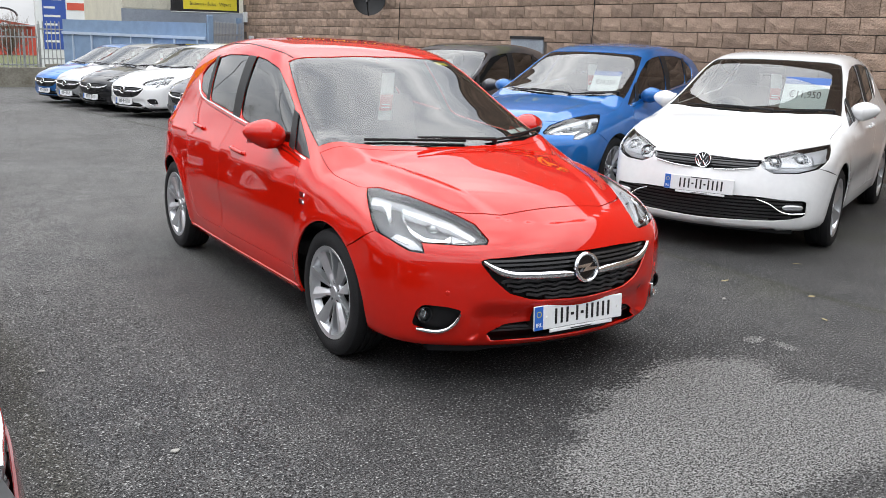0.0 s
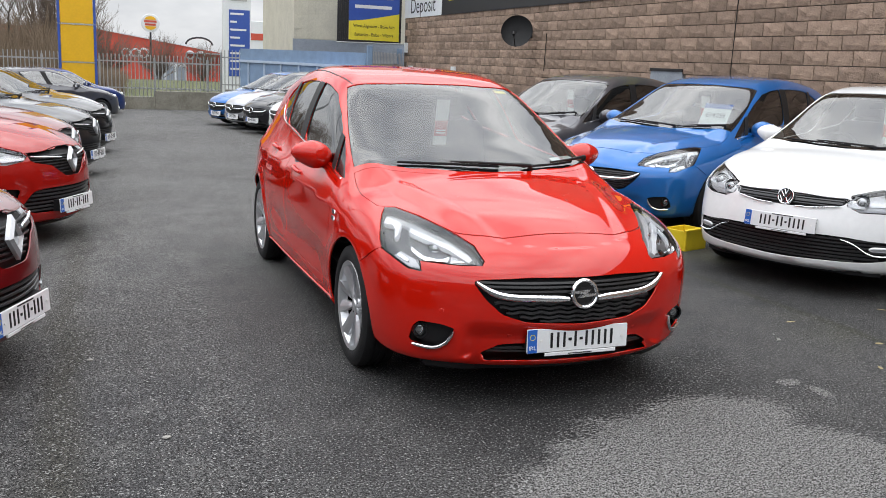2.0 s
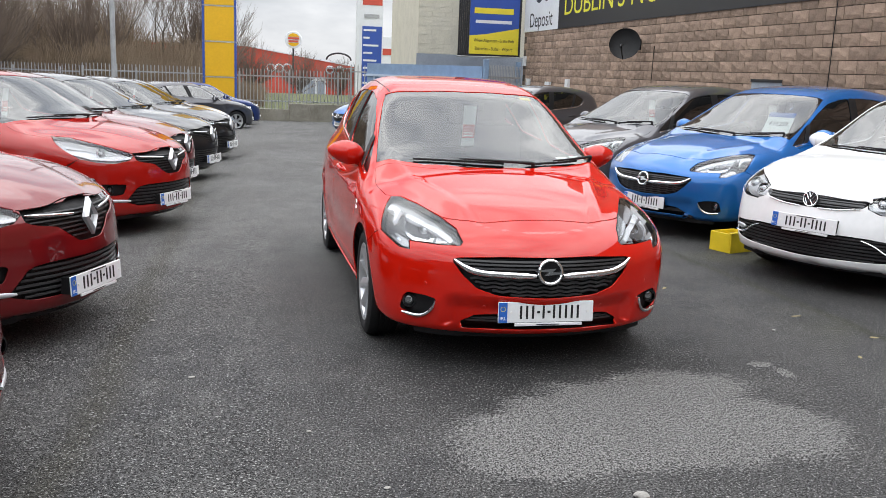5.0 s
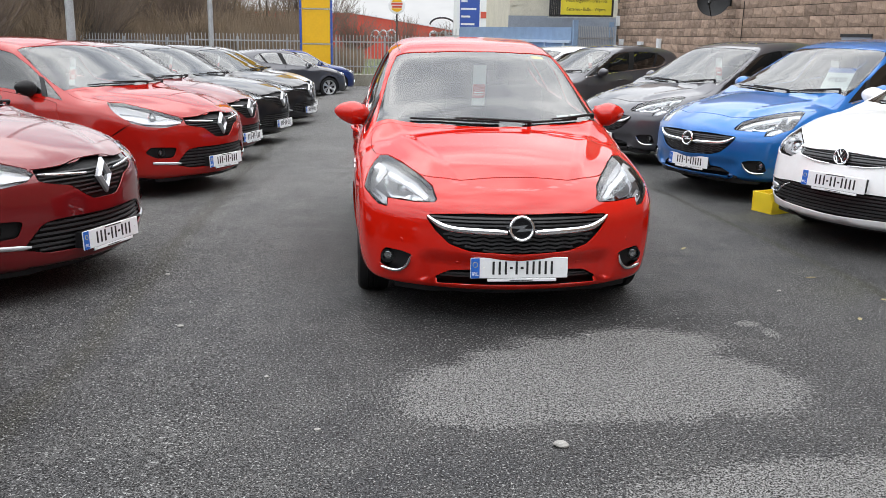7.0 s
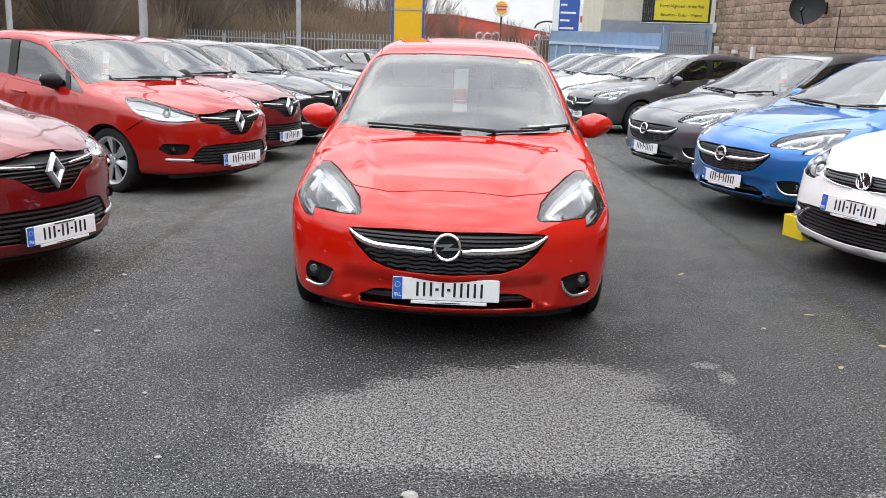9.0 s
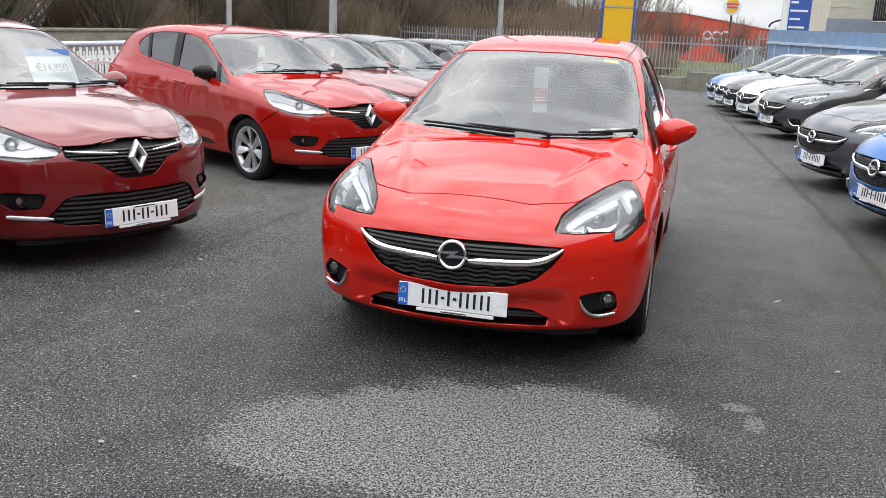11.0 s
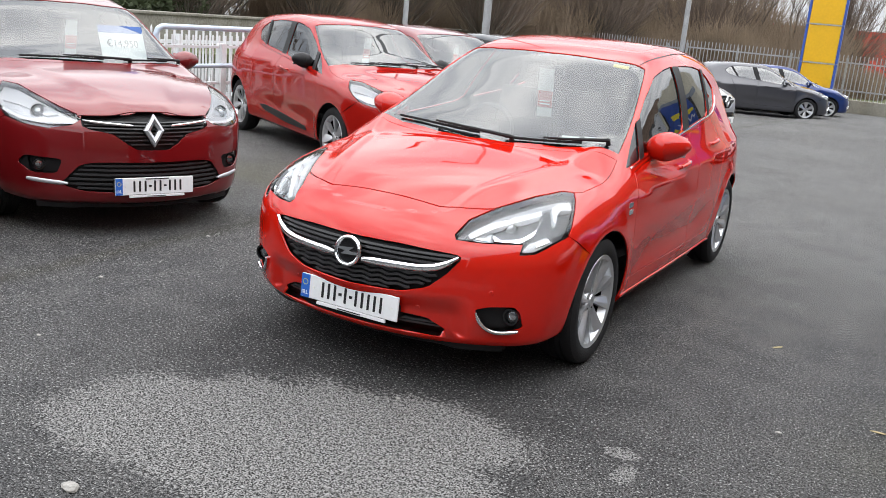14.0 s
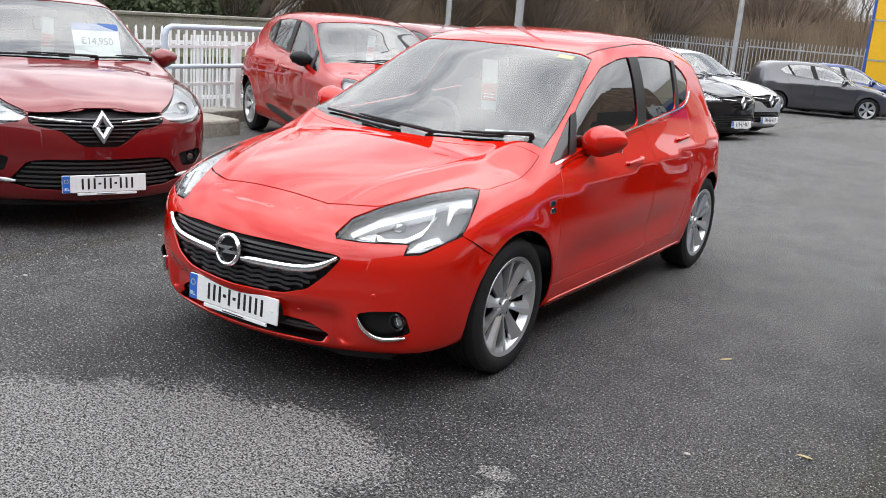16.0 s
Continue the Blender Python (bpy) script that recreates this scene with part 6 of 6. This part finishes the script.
tagged(rw, category="wall", kind="structure")
part("coping", box((-16.45, -4, 0.804), (-15.95, 34, 0.87), bevel=0.01), CONCRETE, rw)
VERGE = mat("grass_verge", (0.075, 0.085, 0.03), 0.95, var=0.35, vscale=1.5, bump=0.8, bscale=40)
tagged(part("verge", box((-15.9, -4, -0.5), (-13.9, 34, 0.02), bevel=0.01), VERGE, None, "rough grass verge below the boundary wall"), category="verge", kind="structure")
tagged(part("verge", box((-40, 31.6, -1.2), (12, 58, -0.38), bevel=0.05), VERGE, None, "rough grass bank behind the end fence"), category="verge", kind="structure")

# crate under the white car's nose and litter on the asphalt
cr = empty("plastic_crate", pose(2.80, 2.28, gz(2.8, 2.3), 0, 0, 20), "small bright yellow plastic crate on the asphalt", "crate")
part("base", box((-0.15, -0.12, 0.0), (0.15, 0.12, 0.015)), CRATE, cr)
for lo, hi in (((-0.15, -0.12, 0.015), (0.15, -0.105, 0.17)), ((-0.15, 0.105, 0.015), (0.15, 0.12, 0.17)), ((-0.15, -0.104, 0.015), (-0.135, 0.104, 0.17)), ((0.135, -0.104, 0.015), (0.15, 0.104, 0.17))):
    part("side", box(lo, hi, bevel=0.003, seg=1), CRATE, cr)
part("rim", box((-0.165, -0.135, 0.17), (0.165, -0.10, 0.185), bevel=0.003, seg=1), CRATE, cr)
STONE = mat("pale_stone", (0.30, 0.29, 0.27), 0.8, var=0.2, vscale=20, bump=0.4)
LEAF = mat("dead_leaf", (0.32, 0.26, 0.13), 0.8, var=0.25, vscale=20)
for i, (x, y, r) in enumerate(((-0.05, -2.19, 0.021), (-1.71, -0.69, 0.012), (-1.2, -1.45, 0.008), (0.35, -0.95, 0.007), (-0.95, -2.0, 0.009), (1.7, -0.2, 0.009), (-2.0, 0.4, 0.010))):
    bm = bmesh.new()
    bmesh.ops.create_icosphere(bm, subdivisions=2, radius=r)
    for v in bm.verts:
        v.co = Vector((v.co.x * 1.5, v.co.y, v.co.z * 0.6)) * (1 + 0.35 * noise.noise(v.co * 60 + Vector((i, 0, 0))))
    o = part("pebble", bm, STONE, None, "small pale stone lying on the asphalt")
    o.location = (x, y, gz(x, y) + r * 0.45)
    tagged(o, category="stone", group="pebbles")
for i, (x, y) in enumerate(((2.25, -0.4), (1.9, -0.75), (2.9, 0.2), (2.05, 0.1), (1.5, 0.9), (3.0, -0.5))):
    o = part("fallen_leaf", prism([(-0.03, 0), (-0.012, 0.012), (0.02, 0.011), (0.035, 0.002), (0.018, -0.010), (-0.012, -0.010)], 0.002, Matrix.Rotation(radians(-90), 4, "X")), LEAF, None,
             "small dry fallen leaf on the asphalt")
    o.matrix_world = pose(x, y, gz(x, y) + 0.004, 6, 4, i * 57)
    tagged(o, category="leaf", group="fallen leaves")

# ---------------------------------------------------------------- bare winter trees and scrub
BARK = mat("winter_bark", (0.12, 0.10, 0.08), 0.9, var=0.25, vscale=6, bump=0.4)
TWIG = mat("winter_twigs", (0.15, 0.114, 0.09), 0.9, var=0.25, vscale=2)
EVERGREEN = mat("evergreen_leaves", (0.045, 0.062, 0.022), 0.7, var=0.4, vscale=2)
SCRUB = mat("brown_scrub", (0.20, 0.148, 0.10), 0.9, var=0.3, vscale=1.2)


def limb(vs, fs, a, b, r0, r1, n):
    d = (b - a).normalized()
    u = d.orthogonal().normalized()
    w = d.cross(u)
    k0 = len(vs)
    for c, r in ((a, r0), (b, r1)):
        for i in range(n):
            t = 2 * math.pi * i / n
            vs.append(tuple(c + (u * math.cos(t) + w * math.sin(t)) * r))
    for i in range(n):
        j = (i + 1) % n
        fs.append((k0 + i, k0 + j, k0 + n + j, k0 + n + i))


def bare_tree(seed, height, upright, spread, trunk_r, forks=3, depth=5, stem=0.22):
    """A leafless tree grown by forking; thick limbs in one mesh, twigs in another."""
    rg = random.Random(seed)
    tv, tf, cv, cf = [], [], [], []

    def grow(p, d, length, r, lev):
        n = 3 if lev < 3 else 2
        q = p
        for s in range(n):
            d = (d + Vector((rg.uniform(-1, 1), rg.uniform(-1, 1), rg.uniform(-0.3, 0.6))) * 0.16 + Vector((0, 0, upright)) * 0.16).normalized()
            e = q + d * length / n
            r1 = r * (1 - 0.22 / n * 2)
            limb(tv, tf, q, e, r, r1, 6) if lev < 3 else limb(cv, cf, q, e, r, r1, 3)
            q, r = e, r1
            if lev >= 2 and lev < depth and s < n - 1:
                side = (d + Vector((rg.uniform(-1, 1), rg.uniform(-1, 1), rg.uniform(-0.2, 0.7))) * spread).normalized()
                grow(q, side, length * 0.6, r * 0.55, lev + 1)
        if lev >= depth:
            return
        for i in range(forks if lev < 3 else 3):
            az = rg.uniform(0, 2 * math.pi)
            side = (d + Vector((math.cos(az), math.sin(az), 0.15)) * spread * rg.uniform(0.5, 1.1)).normalized()
            grow(q, side, length * rg.uniform(0.62, 0.85), max(r * 0.62, 0.006), lev + 1)

    grow(Vector((0, 0, -0.3)), Vector((0, 0, 1)), height * stem + 0.3, trunk_r, 0)
    return (tv, tf), (cv, cf)


def tree_thing(data, m, label, group=""):
    t = empty("bare_tree", m, label, "tree", group)
    mesh_object("trunk", *data[0], BARK, t)
    mesh_object("crown", *data[1], TWIG, t, "leafless crown of fine twigs")
    return t


def brush_tree(seed, height, width, stems):
    """A leafless tree whose many upright shoots fan out from low down into a dense rounded brush."""
    rg = random.Random(seed)
    tv, tf, cv, cf = [], [], [], []
    fork = Vector((0, 0, 0.9))
    limb(tv, tf, Vector((0, 0, -0.3)), fork, 0.16, 0.14, 8)
    for i in range(stems):
        az, t = rg.uniform(0, 2 * math.pi), math.sqrt(rg.random())
        out = Vector((math.cos(az), math.sin(az), 0)) * width * t
        tip = out + Vector((0, 0, height * (1 - 0.42 * t * t) * rg.uniform(0.86, 1.0)))
        base = fork + Vector((0, 0, rg.uniform(-0.35, 0.5)))
        ctl = base + out * 0.55 + Vector((0, 0, (tip.z - base.z) * 0.28))
        pts = [(1 - s) ** 2 * base + 2 * s * (1 - s) * ctl + s * s * tip for s in (0, 0.25, 0.5, 0.75, 1)]
        r = 0.055 * (1 - 0.3 * t)
        for j in range(4):
            limb(tv if j < 2 else cv, tf if j < 2 else cf, pts[j], pts[j + 1], r * (1 - 0.22 * j), r * (0.78 - 0.22 * j), 5 if j < 2 else 3)
            d = (pts[j + 1] - pts[j]).normalized()
            for _ in range(5 if j else 1):
                q = pts[j] + (pts[j + 1] - pts[j]) * rg.random()
                e1 = q + (d + Vector((rg.uniform(-1, 1), rg.uniform(-1, 1), rg.uniform(-0.1, 0.5))) * 0.6).normalized() * rg.uniform(0.6, 1.3)
                limb(cv, cf, q, e1, 0.011, 0.006, 3)
                for _ in range(4):
                    q2 = q + (e1 - q) * rg.uniform(0.3, 1.0)
                    d2 = (e1 - q).normalized()
                    limb(cv, cf, q2, q2 + (d2 + Vector((rg.uniform(-1, 1), rg.uniform(-1, 1), rg.uniform(0, 0.6))) * 0.6).normalized() * rg.uniform(0.3, 0.7), 0.007, 0.003, 3)
    return (tv, tf), (cv, cf)


kinds = [brush_tree(1, 6.8, 2.6, 62), bare_tree(2, 9.0, 0.25, 0.75, 0.17, 3, 5, 0.24), brush_tree(3, 7.6, 2.9, 70), brush_tree(8, 4.4, 2.0, 30)]
protos = {}
rg = random.Random(11)
for kd, x, y, s in ((0, -17.5, 15.5, 0.85), (0, -16.8, 20.5, 0.95), (2, -17.2, 25.5, 1.0), (0, -14.5, 28.0, 1.0), (2, -16.5, 33.0, 1.0), (0, -13.2, 37.0, 1.0), (1, -11.5, 42.0, 0.95), (2, -9.0, 40.0, 0.85),
                    (1, -8.2, 46.0, 1.05), (1, -6.2, 43.0, 1.0), (2, -4.0, 47.0, 0.9), (3, -19.5, 11.0, 1.0), (3, -14.9, 8.4, 0.9), (1, -21.0, 23.0, 1.0), (1, -24.0, 30.0, 1.1), (0, -20.0, 38.0, 1.1),
                    (2, -17.0, 44.0, 1.1), (1, -14.0, 50.0, 1.1), (1, -10.0, 54.0, 1.1), (3, -1.5, 52.0, 0.8), (3, 2.0, 60.0, 0.7), (3, 4.6, 58.0, 0.6), (3, -15.0, 5.6, 0.6), (0, -26.0, 18.0, 1.1), (1, -22.0, 6.0, 1.0),
                    (2, -19.0, 18.0, 1.0), (2, -12.0, 33.5, 0.9), (1, -19.0, 30.0, 1.1)):
    m = pose(x, y, gz(x, min(y, 40)) - 0.1, 0, 0, rg.uniform(0, 360)) @ Matrix.Scale(s * 1.05, 4)
    lab = ("upright leafless tree with a dense brush of twigs", "tall leafless tree with spreading limbs", "bare winter tree with a rounded crown", "small leafless roadside tree")[kd]
    if kd not in protos:
        protos[kd] = tree_thing(kinds[kd], m, lab, "bare trees")
    else:
        o = copy_thing(protos[kd], Matrix.Identity(4))
        o.matrix_world = m


def scrub(name, material, count, boxes, seed, label, leaf):
    """A dense thicket: thin stems or many small leaves scattered through the given stretches."""
    rg = random.Random(seed)
    vs, fs = [], []
    for _ in range(count):
        x0, y0, x1, y1, z0, h = rg.choice(boxes)
        x, y = rg.uniform(x0, x1), rg.uniform(y0, y1)
        hh = h * (0.65 + 0.35 * noise.noise(Vector((x * 0.35, y * 0.35, 0)))) * rg.uniform(0.4, 1.0)
        if leaf:
            p = Vector((x, y, z0 + hh))
            u = Vector((rg.uniform(-1, 1), rg.uniform(-1, 1), rg.uniform(-1, 1))).normalized()
            w = u.orthogonal() * 0.7
            s = rg.uniform(0.05, 0.13)
            k0 = len(vs)
            vs += [tuple(p - u * s), tuple(p + w * s * 0.6), tuple(p + u * s), tuple(p - w * s * 0.6)]
            fs.append((k0, k0 + 1, k0 + 2, k0 + 3))
        else:
            p = Vector((x, y, z0))
            d = Vector((rg.uniform(-0.35, 0.35), rg.uniform(-0.35, 0.35), 1)).normalized()
            q = p + d * hh * 0.6
            limb(vs, fs, p, q, 0.026, 0.016, 3)
            for _ in range(4):
                e = q + (d + Vector((rg.uniform(-0.8, 0.8), rg.uniform(-0.8, 0.8), rg.uniform(-0.1, 0.6)))).normalized() * hh * rg.uniform(0.2, 0.5)
                limb(vs, fs, p + d * hh * rg.uniform(0.2, 0.6), e, 0.014, 0.006, 3)
    return tagged(mesh_object(name, vs, fs, material, None), label, "scrub", kind="stuff")


scrub("thicket", SCRUB, 30000, [(-20, 20, -16.6, 34, -0.3, 3.4), (-16, 34.5, -6, 39, -0.9, 3.8), (-12, 38, -3.5, 50, -0.9, 5.6), (-8, 36, -1, 44, -0.9, 3.0), (-24, 30, -12, 44, -0.6, 5.5), (-22, 44, -8, 52, -0.9, 8.0)], 3, "brown tangle of leafless winter scrub", False)
scrub("evergreen_hedge", EVERGREEN, 26000, [(-20, 2, -16.7, 10, 0.0, 3.6), (-21, 9, -17, 16, 0.0, 2.6), (-28, -4, -22, 14, 0.0, 6.0)], 5, "dark evergreen bushes behind the boundary wall", True)


# unseen plain wall added behind, blocks low sky and deepens reflections on the noses
BLOCKERGREY = mat("blocker_grey", (0.10, 0.105, 0.11), 0.6, var=0.12, vscale=0.8)
tagged(part("wall_back", box((-24, -13.6, -0.5), (7.2, -13.2, 5.2)), BLOCKERGREY, None, "unseen plain grey wall added behind to block low skylight"), category="wall", kind="structure")


def repaint(root, old, fresh):
    """Gives a copied car its own paint."""
    for o in root.children_recursive:
        if o.type == "MESH" and o.material_slots and o.data.materials[0] == old:
            o.material_slots[0].link = "OBJECT"
            o.material_slots[0].material = fresh


def nose_at(x, y, rz, back=0.87):
    a = radians(rz)
    px, py = x - back * math.sin(a), y + back * math.cos(a)
    return pose(px, py, gz(px, py), 0, 0, rz)


def main_extra(root, S, k):
    """What only the red car shows: tag, stickers, tail lamps, aerial, roof joints, side emblem, sensors and rain beads."""
    hanging_tag(root, 0.02, 0.98, 1.29, 0.28)
    for lp, mt in (([(.385, 1.07), (.47, 1.085), (.478, 1.045), (.39, 1.03)], YELLOWINK), ([(.42, .325), (.50, .36), (.512, .315), (.434, .28)], PAPER), ([(.52, .375), (.595, .415), (.606, .37), (.534, .33)], PAPER)):
        panel(S, "sticker", [S.view(lp, "top")], mt, root, "side", 0.06, 0, -0.012, 0)
    for sgn in (1, -1):
        lp = S.view(rounded([(2.70, .96), (2.86, 1.02), (3.02, .98), (3.03, .82), (2.92, .76), (2.78, .84)], 0.25, 3), "side")
        panel(S, "tail_lamp", [lp if sgn > 0 else mirror(lp)], TAILRED, root, "side", 0.04, 0, 0.004, 0.01)
        for y0, z0 in ((.245, .735), (.252, .700)):
            lp = S.view([(y0, z0 - .011), (y0 + .045, z0 - .010), (y0 + .045, z0 + .013), (y0, z0 + .012)], "side")
            panel(S, "side_emblem", [lp if sgn > 0 else mirror(lp)], CHROME, root, "side", 0.03, 0, 0.004, 0.006)
        line = [(.515, 1.13), (.525, 1.3), (.52, 1.7), (.50, 2.2), (.47, 2.7)]
        lp = S.view(ribbon(smooth_line(line, 4), 0.0025), "top")
        panel(S, "roof_joint", [lp if sgn > 0 else mirror(lp)], BLACK, root, "side", 0.05, 0, 0.0015, 0.004)
        for x, z in ((.315, .352), (.60, .455)):
            p = S.view([(x, z)], "front")
            c, nn = p[0], Vector(S.normal(p)[0])
            bm = bmesh.new()
            add_lathe(bm, [(0.001, 0.0025), (0.009, 0.002), (0.0105, 0.0)], "z", 14, Matrix.Translation((sgn * c[0], c[1], c[2])) @ Vector((sgn * nn.x, nn.y, nn.z)).to_track_quat("Z", "Y").to_matrix().to_4x4())
            part("parking_sensor", bm, RED, root, smooth=True)
        sill = S.view(ribbon([(y, .232) for y in np.linspace(.36, 2.15, 30)], 0.014), "side")
        panel(S, "sill", [sill if sgn > 0 else mirror(sill)], RED, root, "side", 0.04, 0, 0.008, 0.02)
    b = part("aerial", tube((0, 2.64, 1.41), (0, 2.70, 1.455), 0.010, 0.006, 8), BLACK, root)
    part("aerial_base", box((-0.03, 2.56, 1.395), (0.03, 2.70, 1.43), bevel=0.012), BLACK, root, smooth=True)
    rgb = random.Random(21)
    vs, fs = [], []
    pts = np.array([(rgb.gauss(0, .26), rgb.uniform(-.62, .2)) for _ in range(260)] + [(rgb.uniform(-.45, .45), rgb.uniform(1.2, 2.6)) for _ in range(120)])
    pts = pts[np.abs(pts[:, 0]) < 0.52]
    on = S.view(pts, "top")
    nr = S.normal(on)
    for c, nn in zip(on, nr):
        r = rgb.uniform(0.0015, 0.0042)
        u = Vector(nn).orthogonal().normalized()
        w = Vector(nn).cross(u)
        k0 = len(vs)
        vs += [tuple(Vector(c) + (u * math.cos(a) + w * math.sin(a)) * r) for a in np.linspace(0, 2 * math.pi, 6, endpoint=False)] + [tuple(Vector(c) + Vector(nn) * r * 0.55)]
        fs += [(k0 + i, k0 + (i + 1) % 6, k0 + 6) for i in range(6)]
    tagged(mesh_object("rainwater", vs, fs, mat("water_bead", (0.25, 0.02, 0.015), 0.03, spec=0.9), root, "", True), kind="stuff")


main_car = car(HATCH_A, HATCH_A_SPEC, "hatchback_car", pose(0, -0.015, 0, 0, 0, 0.5) @ Matrix.Scale(0.98, 4), RED, "glossy red five-door hatchback with silver alloy wheels on damp asphalt", "", 0.025, True)
main_extra(main_car, HATCH_A, HATCH_A_SPEC)
blue_car = car(HATCH_A, HATCH_A_SPEC, "hatchback_car", nose_at(2.27, 3.08, -66), BLUE, "bright blue hatchback parked nose-out beside the block wall", "cars along the wall", 0.05)
hatch_c = car(HATCH_C, HATCH_C_SPEC, "hatchback_car", nose_at(2.51, .82, -64), WHITE, "white hatchback with dark tinted rear windows parked nose-out", "cars along the wall", 0.045)
hatch_b = car(HATCH_B, HATCH_B_SPEC, "hatchback_car", nose_at(-2.28, .20, 68), DARKRED, "dark metallic red hatchback parked nose-out by the railings", "cars along the railings", 0.045)
hanging_tag(hatch_c, 0.05, 1.0, 1.27, 0.30)
price_card(hatch_c, (0.36, 0.62, 0.99), 0.36, 0.30, "\u20ac11,950")
hanging_tag(blue_car, 0.05, 1.0, 1.27, 0.30)
price_card(blue_car, (0.36, 0.62, 0.99), 0.30, 0.24, "\u20ac14,259")
hanging_tag(hatch_b, 0.05, 1.0, 1.27, 0.30)
price_card(hatch_b, (0.34, 0.64, 1.0), 0.34, 0.28, "\u20ac14,950")
for src, old, x, y, rz, pt, lab, grp in (
        (blue_car, BLUE, 2.05, 5.6, -66, GREY, "dark grey metallic hatchback parked beside a blue one", "cars along the wall"),
        (blue_car, BLUE, 1.9, 11.8, -66, GREY, "mid grey hatchback parked near the blue gate", "cars along the wall"),
        (blue_car, BLUE, 1.6, 14.9, -66, WHITE, "white crossover car parked in the row by the wall", "cars along the wall"),
        (blue_car, BLUE, 1.35, 16.9, -66, BLACKP, "black crossover car parked between two pale ones", "cars along the wall"),
        (blue_car, BLUE, 1.15, 18.7, -66, SILVER, "silver crossover car near the end of the row", "cars along the wall"),
        (blue_car, BLUE, .95, 20.5, -66, BLUE, "light blue car last in the row by the gate", "cars along the wall"),
        (hatch_b, DARKRED, -2.12, 3.72, 62.5, HATCH_BRED, "bright red hatchback with black door mirrors and steel-look wheels", "cars along the railings"),
        (hatch_b, DARKRED, -2.385, -2.12, 67, DARKRED, "dark red hatchback parked first along the railings", "cars along the railings"),
        (hatch_b, DARKRED, -2.15, 6.2, 70, DARKRED, "dark red hatchback parked third along the railings", "cars along the railings"),
        (hatch_b, DARKRED, -1.95, 8.5, 70, BLACKP, "black crossover car parked along the railings", "cars along the railings"),
        (hatch_b, DARKRED, -1.75, 11.9, 70, BLACKP, "black hatchback parked far along the railings", "cars along the railings"),
        (hatch_b, DARKRED, -1.83, 13.9, 70, SILVER, "silver hatchback parked far along the railings", "cars along the railings"),
        (hatch_c, WHITE, -1.5, 25.0, 120, GREY, "dark grey family car parked side-on by the end fence", ""),
        (hatch_c, WHITE, -1.25, 27.6, 120, NAVY, "navy blue hatchback parked side-on by the end fence", "")):
    c = copy_thing(src, nose_at(x, y, rz))
    tagged(c, lab, "car", grp)
    repaint(c, old, pt)
    for o in [q for q in c.children if q.name.startswith("price_card")]:
        for q in list(o.children) + [o]:
            bpy.data.objects.remove(q)
    if pt == HATCH_BRED:
        for o in c.children_recursive:
            if o.name.startswith(("door_mirror", "mirror_stalk")):
                o.material_slots[0].material = BLACK
        for sgn in (1, -1):
            lp = HATCH_B.view(rounded([(.60, .285), (.66, .325), (1.15, .37), (1.75, .41), (1.90, .40), (1.75, .345), (1.15, .295)], 0.15, 3), "side")
            panel(HATCH_B, "door_cladding", [lp if sgn > 0 else mirror(lp)], BLACK, c, "side", 0.06, 0, 0.008, 0.012)

# ---------------------------------------------------------------- single blocks of the wall
rng2 = random.Random(9)
for y, z in BLOCKS_NEAR[:310]:
    o = new("block", rng2.choice(variants))
    o.parent = wall
    o.location = (WX, y, z)
rest_v, rest_f = [], []
for y, z in BLOCKS_NEAR[310:]:
    k0 = len(rest_v)
    vs, fs = block_mesh(rng2, BW - 0.013, BH - 0.012)
    rest_v += [(WX + a, y + b2, z + d) for a, b2, d in vs]
    rest_f += [tuple(k0 + q for q in f) for f in fs]
if rest_f:
    tagged(mesh_object("blocks", rest_v, rest_f, BLOCK, wall), kind="stuff")
